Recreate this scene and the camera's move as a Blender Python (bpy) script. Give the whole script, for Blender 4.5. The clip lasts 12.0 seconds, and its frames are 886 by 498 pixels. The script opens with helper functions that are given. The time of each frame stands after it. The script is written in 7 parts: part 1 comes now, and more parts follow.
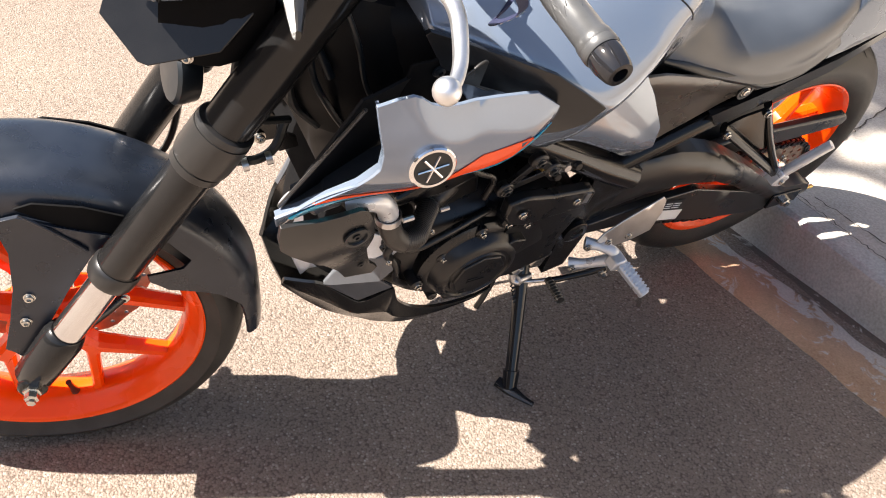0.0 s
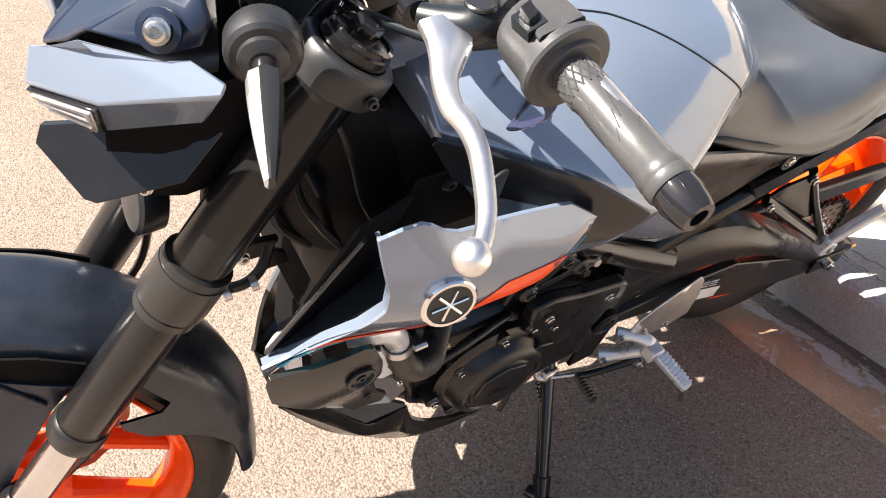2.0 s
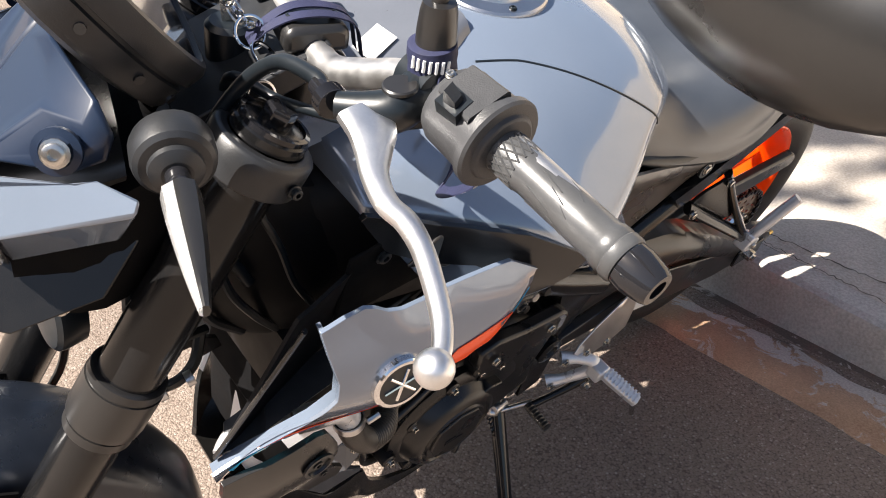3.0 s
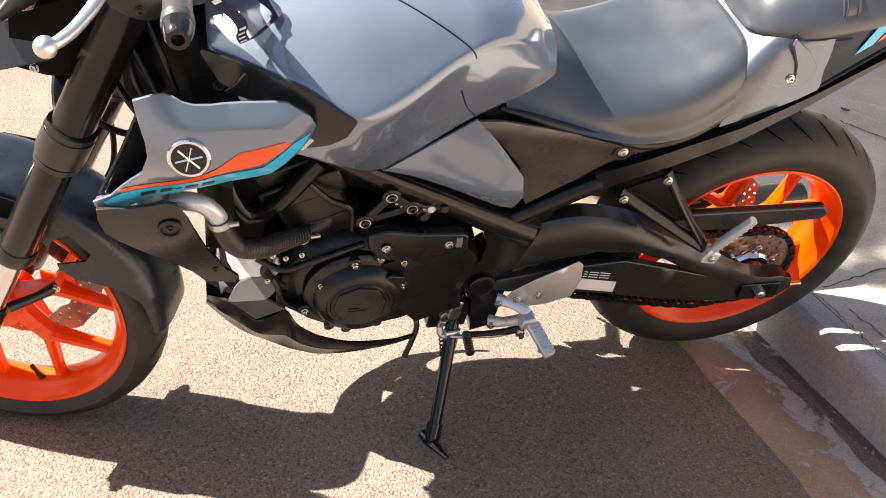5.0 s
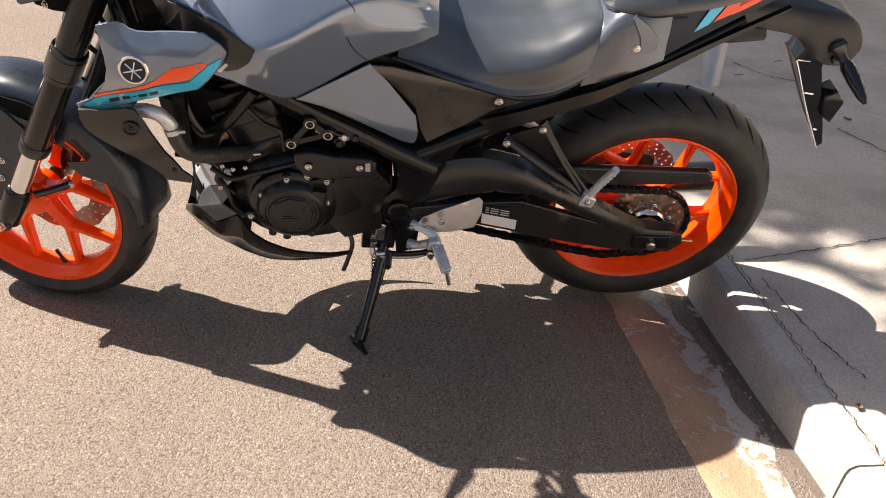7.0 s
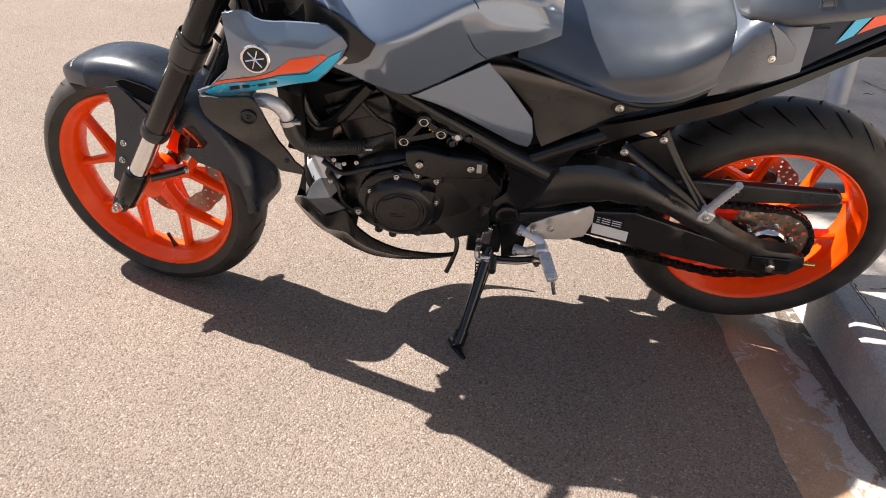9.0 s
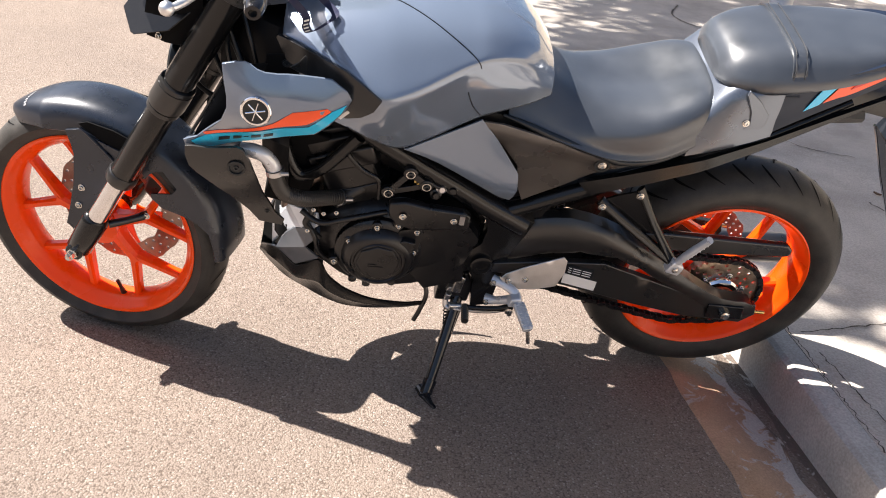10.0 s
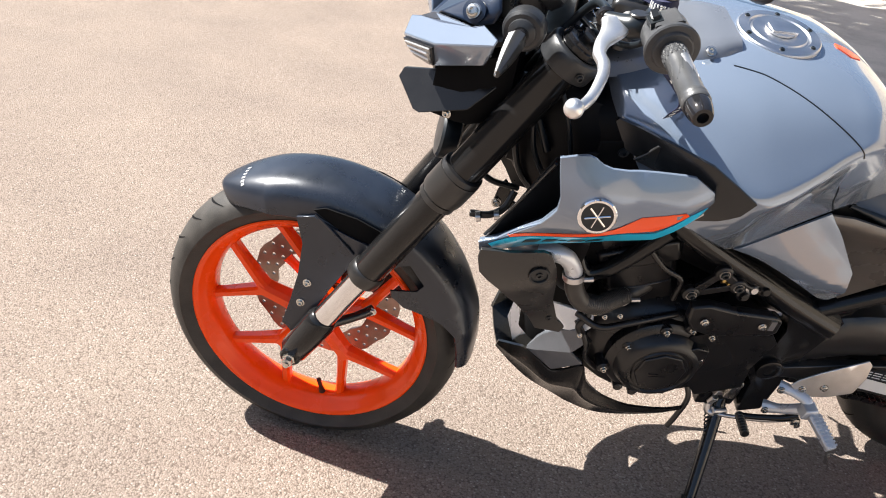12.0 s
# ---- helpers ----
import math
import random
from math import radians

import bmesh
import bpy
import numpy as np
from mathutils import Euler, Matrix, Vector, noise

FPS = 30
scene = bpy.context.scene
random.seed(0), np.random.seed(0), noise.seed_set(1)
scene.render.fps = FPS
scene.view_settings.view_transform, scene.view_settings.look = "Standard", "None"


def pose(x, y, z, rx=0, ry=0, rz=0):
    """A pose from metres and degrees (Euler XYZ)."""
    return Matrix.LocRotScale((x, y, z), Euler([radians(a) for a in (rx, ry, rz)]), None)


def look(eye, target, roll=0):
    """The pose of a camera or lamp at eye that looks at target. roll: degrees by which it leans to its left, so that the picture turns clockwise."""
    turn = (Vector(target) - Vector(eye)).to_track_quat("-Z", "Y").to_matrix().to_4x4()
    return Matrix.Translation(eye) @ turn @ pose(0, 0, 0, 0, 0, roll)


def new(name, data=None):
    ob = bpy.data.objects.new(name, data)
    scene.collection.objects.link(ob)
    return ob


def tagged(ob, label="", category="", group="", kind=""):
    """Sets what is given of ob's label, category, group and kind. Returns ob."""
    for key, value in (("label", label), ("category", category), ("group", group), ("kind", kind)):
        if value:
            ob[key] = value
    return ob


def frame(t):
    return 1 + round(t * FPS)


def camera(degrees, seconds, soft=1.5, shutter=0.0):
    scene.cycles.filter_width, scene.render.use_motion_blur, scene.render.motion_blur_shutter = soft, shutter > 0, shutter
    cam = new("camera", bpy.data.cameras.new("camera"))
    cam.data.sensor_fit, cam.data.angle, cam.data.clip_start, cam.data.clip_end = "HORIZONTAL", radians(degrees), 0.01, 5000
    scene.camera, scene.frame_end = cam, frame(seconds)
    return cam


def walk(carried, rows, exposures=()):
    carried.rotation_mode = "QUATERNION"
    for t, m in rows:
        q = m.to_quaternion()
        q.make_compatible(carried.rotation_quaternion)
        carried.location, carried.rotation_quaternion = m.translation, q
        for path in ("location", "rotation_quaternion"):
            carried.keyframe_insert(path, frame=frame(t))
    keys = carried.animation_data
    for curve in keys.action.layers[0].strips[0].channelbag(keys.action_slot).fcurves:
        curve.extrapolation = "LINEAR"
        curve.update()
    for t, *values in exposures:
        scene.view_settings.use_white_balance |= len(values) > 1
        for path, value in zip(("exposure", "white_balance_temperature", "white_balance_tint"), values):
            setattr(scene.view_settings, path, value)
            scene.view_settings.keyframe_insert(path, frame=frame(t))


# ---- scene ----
cam = camera(53.4, 12.0, soft=1.0)
PATH = [
    (0, (0.001, -1.027, 1.186), (0.866, 0.294, -0.042), 8.7),
    (0.5, (-0.053, -1.088, 1.185), (0.868, 0.234, 0.001), 6.7),
    (1, (-0.042, -1.087, 1.176), (0.905, 0.229, 0.005), 7.3),
    (1.5, (0.073, -0.964, 1.175), (0.964, 0.399, 0.014), 6.0),
    (2, (0.079, -0.862, 1.163), (0.956, 0.512, 0.005), 5.0),
    (2.5, (0.031, -0.798, 1.189), (1.083, 0.469, 0.054), 1.2),
    (3, (0.091, -0.811, 1.189), (1.128, 0.473, 0.06), 0.8),
    (3.2, (0.148, -0.831, 1.177), (1.017, 0.576, 0.051), 1.2),
    (4.8, (0.386, -1.328, 1.175), (0.84, 0.345, 0.176), 2.2),
    (5, (0.485, -1.397, 1.149), (0.866, 0.294, 0.152), 2.7),
    (5.5, (0.617, -1.575, 1.173), (0.969, 0.118, 0.167), 1.8),
    (6, (0.607, -1.769, 1.181), (0.945, -0.065, 0.19), 1.3),
    (6.5, (0.71, -1.823, 1.189), (0.957, -0.095, 0.214), 2.5),
    (7, (0.837, -1.833, 1.179), (0.946, -0.088, 0.208), 3.0),
    (7.2, (0.858, -1.842, 1.172), (0.933, -0.094, 0.203), 2.9),
    (8.8, (0.82, -1.82, 1.123), (0.745, -0.053, 0.189), 2.9),
    (9, (0.812, -1.8, 1.156), (0.708, -0.054, 0.186), 3.3),
    (9.5, (0.723, -1.779, 1.164), (0.668, -0.018, 0.217), 4.6),
    (10, (0.583, -1.781, 1.185), (0.771, -0.002, 0.289), 7.9),
    (10.5, (0.501, -1.738, 1.178), (0.733, 0.047, 0.305), 8.3),
    (11, (0.427, -1.525, 1.168), (0.637, 0.261, 0.292), 7.7),
    (11.5, (0.306, -1.422, 1.146), (0.474, 0.358, 0.248), 7.5),
    (12, (0.084, -1.413, 1.151), (0.285, 0.365, 0.257), 8.1),
]
EXPOSURE = [(0, 2.02, 6650, 11), (0.5, 1.99, 6650, 11), (1.0, 1.86, 6650, 11), (1.6, 2.0, 6700, 11), (2.5, 2.02, 6800, 12), (3.0, 1.67, 6650, 11), (3.2, 1.67, 6650, 11), (5, 2.04, 6900, 12), (5.6, 1.93, 6900, 12), (6.2, 1.42, 7000, 12), (7.2, 1.41, 6750, 12), (8.8, 1.48, 6450, 11), (9.5, 1.59, 6450, 12), (10.5, 1.79, 6350, 12), (12, 1.72, 6250, 9)]
walk(cam, [(t, look(eye, target, roll)) for t, eye, target, roll in PATH], EXPOSURE)


from mathutils.bvhtree import BVHTree
KERB_SLANT = 0.095
POST = (2.11, 1.62)

# ---- light ----
world = bpy.data.worlds.new("world")
scene.world = world
world.use_nodes = True
sky = world.node_tree.nodes.new("ShaderNodeTexSky")
sky.sky_type, sky.sun_disc = "NISHITA", False
sky.dust_density, sky.ozone_density = 2.2, 0.6
SUN = Vector((-0.80, 0.26, 1.0)).normalized()
sky.sun_elevation = math.asin(SUN.z)
sky.sun_rotation = math.atan2(SUN.x, SUN.y)
world.node_tree.links.new(sky.outputs[0], world.node_tree.nodes["Background"].inputs[0])
world.node_tree.nodes["Background"].inputs[1].default_value = 0.050
lamp = bpy.data.lights.new("sun", "SUN")
lamp.energy, lamp.angle, lamp.color = 5.0, radians(0.5), (1.0, 0.945, 0.87)
sun = new("sun", lamp)
sun.matrix_world = look(SUN * 20, (0, 0, 0))


# ---- materials ----
def surf(name, color, rough=0.5, metal=0.0, vary=0.12, scale=30.0, bump=0.0, grain=400.0, coat=0.0, dust=0.0, spec=0.5):
    """A surface with colour that varies at two scales, uneven gloss, fine relief and a little pale dust."""
    m = bpy.data.materials.new(name)
    m.use_nodes = True
    nt = m.node_tree
    n, ln = nt.nodes, nt.links
    b = n["Principled BSDF"]
    b.inputs["Metallic"].default_value = metal
    b.inputs["Specular IOR Level"].default_value = spec
    b.inputs["Coat Weight"].default_value = coat
    b.inputs["Coat Roughness"].default_value = 0.03
    b.inputs["Coat IOR"].default_value = 1.6
    tc = n.new("ShaderNodeTexCoord")
    big = n.new("ShaderNodeTexNoise")
    big.inputs["Scale"].default_value, big.inputs["Detail"].default_value = scale, 6
    fine = n.new("ShaderNodeTexNoise")
    fine.inputs["Scale"].default_value, fine.inputs["Detail"].default_value = grain, 3
    for t in (big, fine):
        ln.new(tc.outputs["Object"], t.inputs["Vector"])
    add = n.new("ShaderNodeMath")
    add.operation = "MULTIPLY_ADD"
    add.inputs[1].default_value = 0.35
    ln.new(fine.outputs[0], add.inputs[0])
    ln.new(big.outputs[0], add.inputs[2])
    ramp = n.new("ShaderNodeValToRGB")
    ramp.color_ramp.elements[0].position, ramp.color_ramp.elements[1].position = 0.4, 0.95
    ramp.color_ramp.elements[0].color = (*[max(0, c * (1 - vary)) for c in color], 1)
    ramp.color_ramp.elements[1].color = (*[min(1, c * (1 + vary)) for c in color], 1)
    ln.new(add.outputs[0], ramp.inputs[0])
    out = ramp.outputs[0]
    if dust:
        mix = n.new("ShaderNodeMix")
        mix.data_type = "RGBA"
        mix.inputs[7].default_value = (0.36, 0.31, 0.25, 1)
        cut = n.new("ShaderNodeMapRange")
        cut.inputs[1].default_value, cut.inputs[2].default_value, cut.inputs[4].default_value = 0.5, 0.85, dust
        ln.new(add.outputs[0], cut.inputs[0])
        ln.new(cut.outputs[0], mix.inputs[0])
        ln.new(out, mix.inputs[6])
        out = mix.outputs[2]
    ln.new(out, b.inputs["Base Color"])
    rr = n.new("ShaderNodeMapRange")
    rr.inputs[1].default_value, rr.inputs[2].default_value = 0.3, 0.8
    rr.inputs[3].default_value, rr.inputs[4].default_value = max(0.02, rough * 0.85), min(1, rough * 1.2)
    ln.new(big.outputs[0], rr.inputs[0])
    ln.new(rr.outputs[0], b.inputs["Roughness"])
    if bump:
        bp = n.new("ShaderNodeBump")
        bp.inputs["Strength"].default_value, bp.inputs["Distance"].default_value = 0.6, bump
        ln.new(fine.outputs[0], bp.inputs["Height"])
        ln.new(bp.outputs[0], b.inputs["Normal"])
    return m


GREY = surf("storm_grey_paint", (0.188, 0.232, 0.302), 0.17, 0.38, 0.03, 9, coat=1.0)
TRIM = surf("black_trim", (0.010, 0.011, 0.013), 0.24, 0, 0.15, 14, dust=0.004)
GLOSSPLASTIC = surf("gloss_belly_plastic", (0.012, 0.0115, 0.011), 0.22, 0, 0.15, 14, dust=0.006)
CONSOLE = surf("dark_metallic_console", (0.19, 0.205, 0.235), 0.30, 0.5, 0.06, 20)
NAVY = surf("dark_navy_paint", (0.009, 0.017, 0.037), 0.34, 0.0, 0.1, 9, coat=0.12, spec=0.4)
TAILNAVY = surf("dark_navy_tail_paint", (0.010, 0.017, 0.034), 0.36, 0.0, 0.1, 9, spec=0.35)
SATIN = surf("satin_grey_paint", (0.165, 0.182, 0.212), 0.30, 0.8, 0.05, 12, coat=0.1)
ORANGE = surf("orange_paint", (1.0, 0.078, 0.002), 0.28, 0.0, 0.05, 14, coat=0.15, spec=0.25)
DECAL_O = surf("orange_decal", (1.0, 0.085, 0.006), 0.3, 0.0, 0.05, 14, coat=0.35)
CYAN = surf("cyan_decal", (0.025, 0.52, 0.84), 0.3, 0.0, 0.05, 14, coat=0.6)
INK = surf("dark_ink", (0.008, 0.011, 0.014), 0.35, 0, 0.1)
PLASTIC = surf("black_plastic", (0.014, 0.0135, 0.0135), 0.30, 0, 0.15, 12, dust=0.003, spec=0.7)
SIDEPLASTIC = surf("satin_side_plastic", (0.062, 0.054, 0.047), 0.30, 0, 0.15, 14, dust=0.01, spec=1.0)
SATINBLACK = surf("satin_black_paint", (0.008, 0.008, 0.0085), 0.17, 0.0, 0.2, 25, 0.00004, 700, dust=0.004, spec=0.4)
FENDER = surf("fender_plastic", (0.014, 0.019, 0.030), 0.29, 0.2, 0.15, 25, 0.00006, 1200, dust=0.006, spec=0.8)
CASE = surf("engine_black", (0.006, 0.006, 0.007), 0.30, 0.0, 0.3, 30, 0.0002, 700, dust=0.01)
RUBBER = surf("tyre_rubber", (0.024, 0.0225, 0.021), 0.52, 0, 0.35, 22, 0.0006, 600, dust=0.05, spec=0.4)
VINYL = surf("seat_vinyl", (0.040, 0.046, 0.056), 0.33, 0, 0.12, 18, 0.0001, 1500, spec=1.0)
ALU = surf("brushed_aluminium", (0.62, 0.62, 0.63), 0.32, 1.0, 0.12, 30, 0.0002, 600)
SILVER = surf("cast_silver_alloy", (0.64, 0.66, 0.69), 0.30, 0.45, 0.10, 40, 0.0001, 700, spec=0.8)
POLISHED = surf("polished_aluminium", (0.80, 0.80, 0.81), 0.13, 1.0, 0.06, 20)
CHROME = surf("chrome", (0.86, 0.86, 0.87), 0.07, 1.0, 0.03)
ZINC = surf("zinc_bolt", (0.62, 0.60, 0.56), 0.25, 1.0, 0.2, 120)
BRASS = surf("brass_screw", (0.6, 0.42, 0.15), 0.3, 1.0, 0.2, 120)
STEEL = surf("brake_steel", (0.27, 0.215, 0.185), 0.36, 1.0, 0.2, 60, 0.0002, 500)
GRIP = surf("grip_rubber_grey", (0.062, 0.063, 0.065), 0.32, 0.1, 0.15, 60, 0.0001, 900)
BARMETAL = surf("bead_blasted_bar", (0.66, 0.65, 0.64), 0.45, 1.0, 0.1, 60, 0.0003, 900)
MATTE = surf("matt_black", (0.004, 0.004, 0.0045), 0.75, 0, 0.3, 40, spec=0.1)
TAILPLASTIC = surf("worn_tail_plastic", (0.028, 0.026, 0.024), 0.5, 0, 0.2, 40, 0.0003, 900, dust=0.03)
DASHPLASTIC = surf("grained_dash_plastic", (0.018, 0.019, 0.021), 0.38, 0, 0.2, 40, 0.0002, 900)
DUCT = surf("duct_plastic", (0.30, 0.30, 0.31), 0.4, 0.1, 0.1, 40)
BELLY = surf("grey_belly_plastic", (0.115, 0.122, 0.135), 0.24, 0.3, 0.1, 40)
HOSE = surf("hose_rubber", (0.030, 0.027, 0.024), 0.38, 0, 0.2, 40, 0.0003, 700)
GREYPLASTIC = surf("grey_switch_plastic", (0.043, 0.044, 0.047), 0.42, 0, 0.2, 50, 0.0003, 900, spec=0.4)
HEADER = surf("header_shield", (0.78, 0.81, 0.86), 0.26, 0.35, 0.12, 20)
WHITE = surf("white_print", (0.75, 0.75, 0.74), 0.5, 0, 0.04)
RIBBON = surf("blue_ribbon", (0.010, 0.013, 0.046), 0.75, 0, 0.2, 80, 0.0006, 1200)
REDDECAL = surf("red_decal", (0.62, 0.03, 0.02), 0.35, 0, 0.05)
INTERIOR = surf("inner_black_plastic", (0.005, 0.005, 0.006), 0.5, 0, 0.2, 20, spec=0.2)
LENS = bpy.data.materials.new("clear_lens")
LENS.use_nodes = True
_b = LENS.node_tree.nodes["Principled BSDF"]
_b.inputs["Base Color"].default_value = (0.95, 0.95, 0.95, 1)
_b.inputs["Roughness"].default_value, _b.inputs["Transmission Weight"].default_value = 0.06, 0.75
SMOKE = bpy.data.materials.new("dark_glass")
SMOKE.use_nodes = True
_b = SMOKE.node_tree.nodes["Principled BSDF"]
_b.inputs["Base Color"].default_value = (0.012, 0.012, 0.014, 1)
_b.inputs["Roughness"].default_value = 0.05


# ---- shaping ----
def spline(pts, n=6, closed=False):
    """Catmull-Rom through the points, n steps to a stretch."""
    p = [np.array(q, float) for q in pts]
    k = len(p)
    out = []
    for i in range(k if closed else k - 1):
        a = p[(i - 1) % k] if closed or i > 0 else 2 * p[0] - p[1]
        b, c = p[i], p[(i + 1) % k]
        d = p[(i + 2) % k] if closed or i < k - 2 else 2 * p[-1] - p[-2]
        for s in range(n):
            t = s / n
            out.append(0.5 * (2 * b + (c - a) * t + (2 * a - 5 * b + 4 * c - d) * t * t + (3 * b - a - 3 * c + d) * t**3))
    if not closed:
        out.append(p[-1])
    return out


def rings(bm, rows, closed=True, cap=True):
    """Faces between rows of equal length; each row is a ring if closed."""
    vs = [[bm.verts.new(p) for p in row] for row in rows]
    m = len(vs[0])
    for a, b in zip(vs, vs[1:]):
        for j in range(m if closed else m - 1):
            bm.faces.new((a[j], a[(j + 1) % m], b[(j + 1) % m], b[j]))
    if cap and closed:
        bm.faces.new(vs[0][::-1])
        bm.faces.new(vs[-1])
    return vs


def axes_of(d):
    d = Vector(d).normalized()
    a = d.orthogonal().normalized()
    return a, d.cross(a), d


def tube(bm, pts, r, seg=12, n=6, flat=1.0):
    """A round bar swept along a smooth line; r is one radius or one for each point."""
    line = [Vector(p) for p in spline(pts, n)] if n > 1 else [Vector(p) for p in pts]
    rad = [r] * len(pts) if isinstance(r, (int, float)) else list(r)
    rr = np.interp(np.linspace(0, len(pts) - 1, len(line)), range(len(pts)), rad)
    a = None
    rows = []
    for i, p in enumerate(line):
        d = (line[min(i + 1, len(line) - 1)] - line[max(i - 1, 0)]).normalized()
        a = d.orthogonal().normalized() if a is None else (a - d * a.dot(d)).normalized()
        b = d.cross(a)
        rows.append([p + (a * math.cos(2 * math.pi * k / seg) + b * math.sin(2 * math.pi * k / seg) * flat) * rr[i] for k in range(seg)])
    rings(bm, rows)
    return bm


def rod(bm, p0, p1, r0, r1=None, seg=24):
    a, b, d = axes_of(Vector(p1) - Vector(p0))
    rows = [[Vector(p) + (a * math.cos(2 * math.pi * k / seg) + b * math.sin(2 * math.pi * k / seg)) * r for k in range(seg)]
            for p, r in ((p0, r0), (p1, r0 if r1 is None else r1))]
    rings(bm, rows)
    return bm


def lathe(bm, prof, at, axis, seg=48, closed=False, arc=None):
    """Turns a profile of (radius, along) about an axis; closed joins its ends."""
    a, b, d = axes_of(axis)
    at = Vector(at)
    rows = []
    for k in range(seg):
        t = 2 * math.pi * k / seg
        rows.append([at + (a * math.cos(t) + b * math.sin(t)) * r + d * h for r, h in prof])
    vs = [[bm.verts.new(p) for p in row] for row in rows]
    m = len(prof)
    for k in range(seg):
        u, v = vs[k], vs[(k + 1) % seg]
        for j in range(m if closed else m - 1):
            bm.faces.new((u[j], u[(j + 1) % m], v[(j + 1) % m], v[j]))
    if not closed:
        for j in (0, m - 1):
            bm.faces.new([vs[k][j] for k in range(seg)])
    return bm


def plate(bm, outline, y0, y1):
    """A flat outline (x, z) with thickness from y0 to y1."""
    rings(bm, [[(x, y0, z) for x, z in outline], [(x, y1, z) for x, z in outline]])
    return bm


def skin(outline, yfun, thick=0.003, step=0.02, rounded=0):
    """A curved panel: an outline (x, z) laid on the surface y = yfun(x, z), with thickness inwards."""
    if rounded:
        outline = [tuple(p) for p in spline(outline, rounded, True)]
    bm = bmesh.new()
    bm.faces.new([bm.verts.new((x, 0, z)) for x, z in outline])
    xs, zs = [p[0] for p in outline], [p[1] for p in outline]
    for axis, lo, hi in ((0, min(xs), max(xs)), (2, min(zs), max(zs))):
        k = max(1, int((hi - lo) / step))
        for i in range(1, k):
            co, no = [0, 0, 0], [0, 0, 0]
            co[axis], no[axis] = lo + (hi - lo) * i / k, 1
            bmesh.ops.bisect_plane(bm, geom=bm.verts[:] + bm.edges[:] + bm.faces[:], plane_co=co, plane_no=no)
    for v in bm.verts:
        v.co.y = yfun(v.co.x, v.co.z)
    side = 1 if yfun(xs[0], zs[0]) < 0 else -1
    made = bmesh.ops.extrude_face_region(bm, geom=bm.faces[:])
    for v in made["geom"]:
        if isinstance(v, bmesh.types.BMVert):
            v.co.y += thick * side
    return bm


def mirrored(bm):
    """The same for the other side of the machine."""
    other = bm.copy()
    for v in other.verts:
        v.co.y = -v.co.y
    bmesh.ops.reverse_faces(other, faces=other.faces[:])
    return other


def hull(stations, n=4, k=3, bottom=True, shift=0.0):
    """A body symmetrical about y = 0, from stations (x, half profile of (y, z) from the middle outwards)."""
    grid = [[(x, y, z) for y, z in prof] for x, prof in stations]
    cols = list(zip(*[spline(row, k) for row in grid]))
    rows = list(zip(*[spline(c, n) for c in cols]))
    bm = bmesh.new()
    full = []
    for row in rows:
        left = [(p[0], -p[1] + shift, p[2]) for p in row]
        right = [(p[0], p[1] + shift, p[2]) for p in row[:0:-1]]
        full.append(left + right[: len(right)])
    rings(bm, full)
    return bm


def creased(stations, n=5, k=5, soften=0):
    """A body like hull(), whose half profile is smooth down to its ridge and smooth again below it; the ridge is then softened."""
    rows = []
    for x, upper, lower in stations:
        a = spline([(x, y, z) for y, z in upper], k)
        b = spline([(x, y, z) for y, z in [upper[-1]] + lower], k)
        rows.append(a + b[1:])
    rows = list(zip(*[spline(c, n) for c in zip(*rows)]))
    bm = bmesh.new()
    rings(bm, [[(p[0], -p[1], p[2]) for p in row] + [(p[0], p[1], p[2]) for p in row[:0:-1]] for row in rows])
    inner = [v for v in bm.verts if len(v.link_faces) == 4 and max(e.calc_length() for e in v.link_edges) < 0.03]
    for _ in range(soften):
        bmesh.ops.smooth_vert(bm, verts=inner, factor=0.5, use_axis_x=True, use_axis_y=True, use_axis_z=True)
    return bm


def join(*bms):
    out = bmesh.new()
    for b in bms:
        me = bpy.data.meshes.new("tmp")
        b.to_mesh(me)
        out.from_mesh(me)
        bpy.data.meshes.remove(me)
    return out


def part(name, bm, material, parent=None, label="", m=None, bevel=0.0, sharp=38):
    """Links a bmesh as one mesh object under a thing or a part."""
    bmesh.ops.remove_doubles(bm, verts=bm.verts[:], dist=1e-6)
    bmesh.ops.recalc_face_normals(bm, faces=bm.faces[:])
    me = bpy.data.meshes.new(name)
    bm.to_mesh(me)
    bm.free()
    me.materials.append(material)
    me.polygons.foreach_set("use_smooth", [True] * len(me.polygons))
    me.set_sharp_from_angle(angle=radians(sharp))
    ob = new(name, me)
    if parent:
        ob.parent = parent
    if m is not None:
        ob.matrix_basis = m
    if label:
        ob["label"] = label
    if bevel:
        mod = ob.modifiers.new("bevel", "BEVEL")
        mod.width, mod.segments, mod.limit_method, mod.angle_limit = bevel, 2, "ANGLE", radians(40)
    return ob


def snapper(ob):
    """A function that drops a place on to a mesh and gives the spot and its outward direction."""
    tree = BVHTree.FromPolygons([v.co.copy() for v in ob.data.vertices], [tuple(p.vertices) for p in ob.data.polygons])

    def drop(co, out):
        at, n, _, _ = tree.find_nearest(Vector(co))
        n = n if n.dot(Vector(out)) > 0 else -n
        return at, n
    return drop


def bolt_bm(at, axis, r=0.006, h=0.005, washer=True):
    """A socket-head bolt with its flange and a recess."""
    r = 0.86 * r
    prof = [(r * 1.35, 0), (r * 1.35, h * 0.25), (r, h * 0.3), (r, h * 0.9), (r * 0.85, h), (r * 0.5, h), (r * 0.5, h * 0.45), (0.0005, h * 0.45)]
    return lathe(bmesh.new(), prof if washer else prof[2:], at, axis, 14)


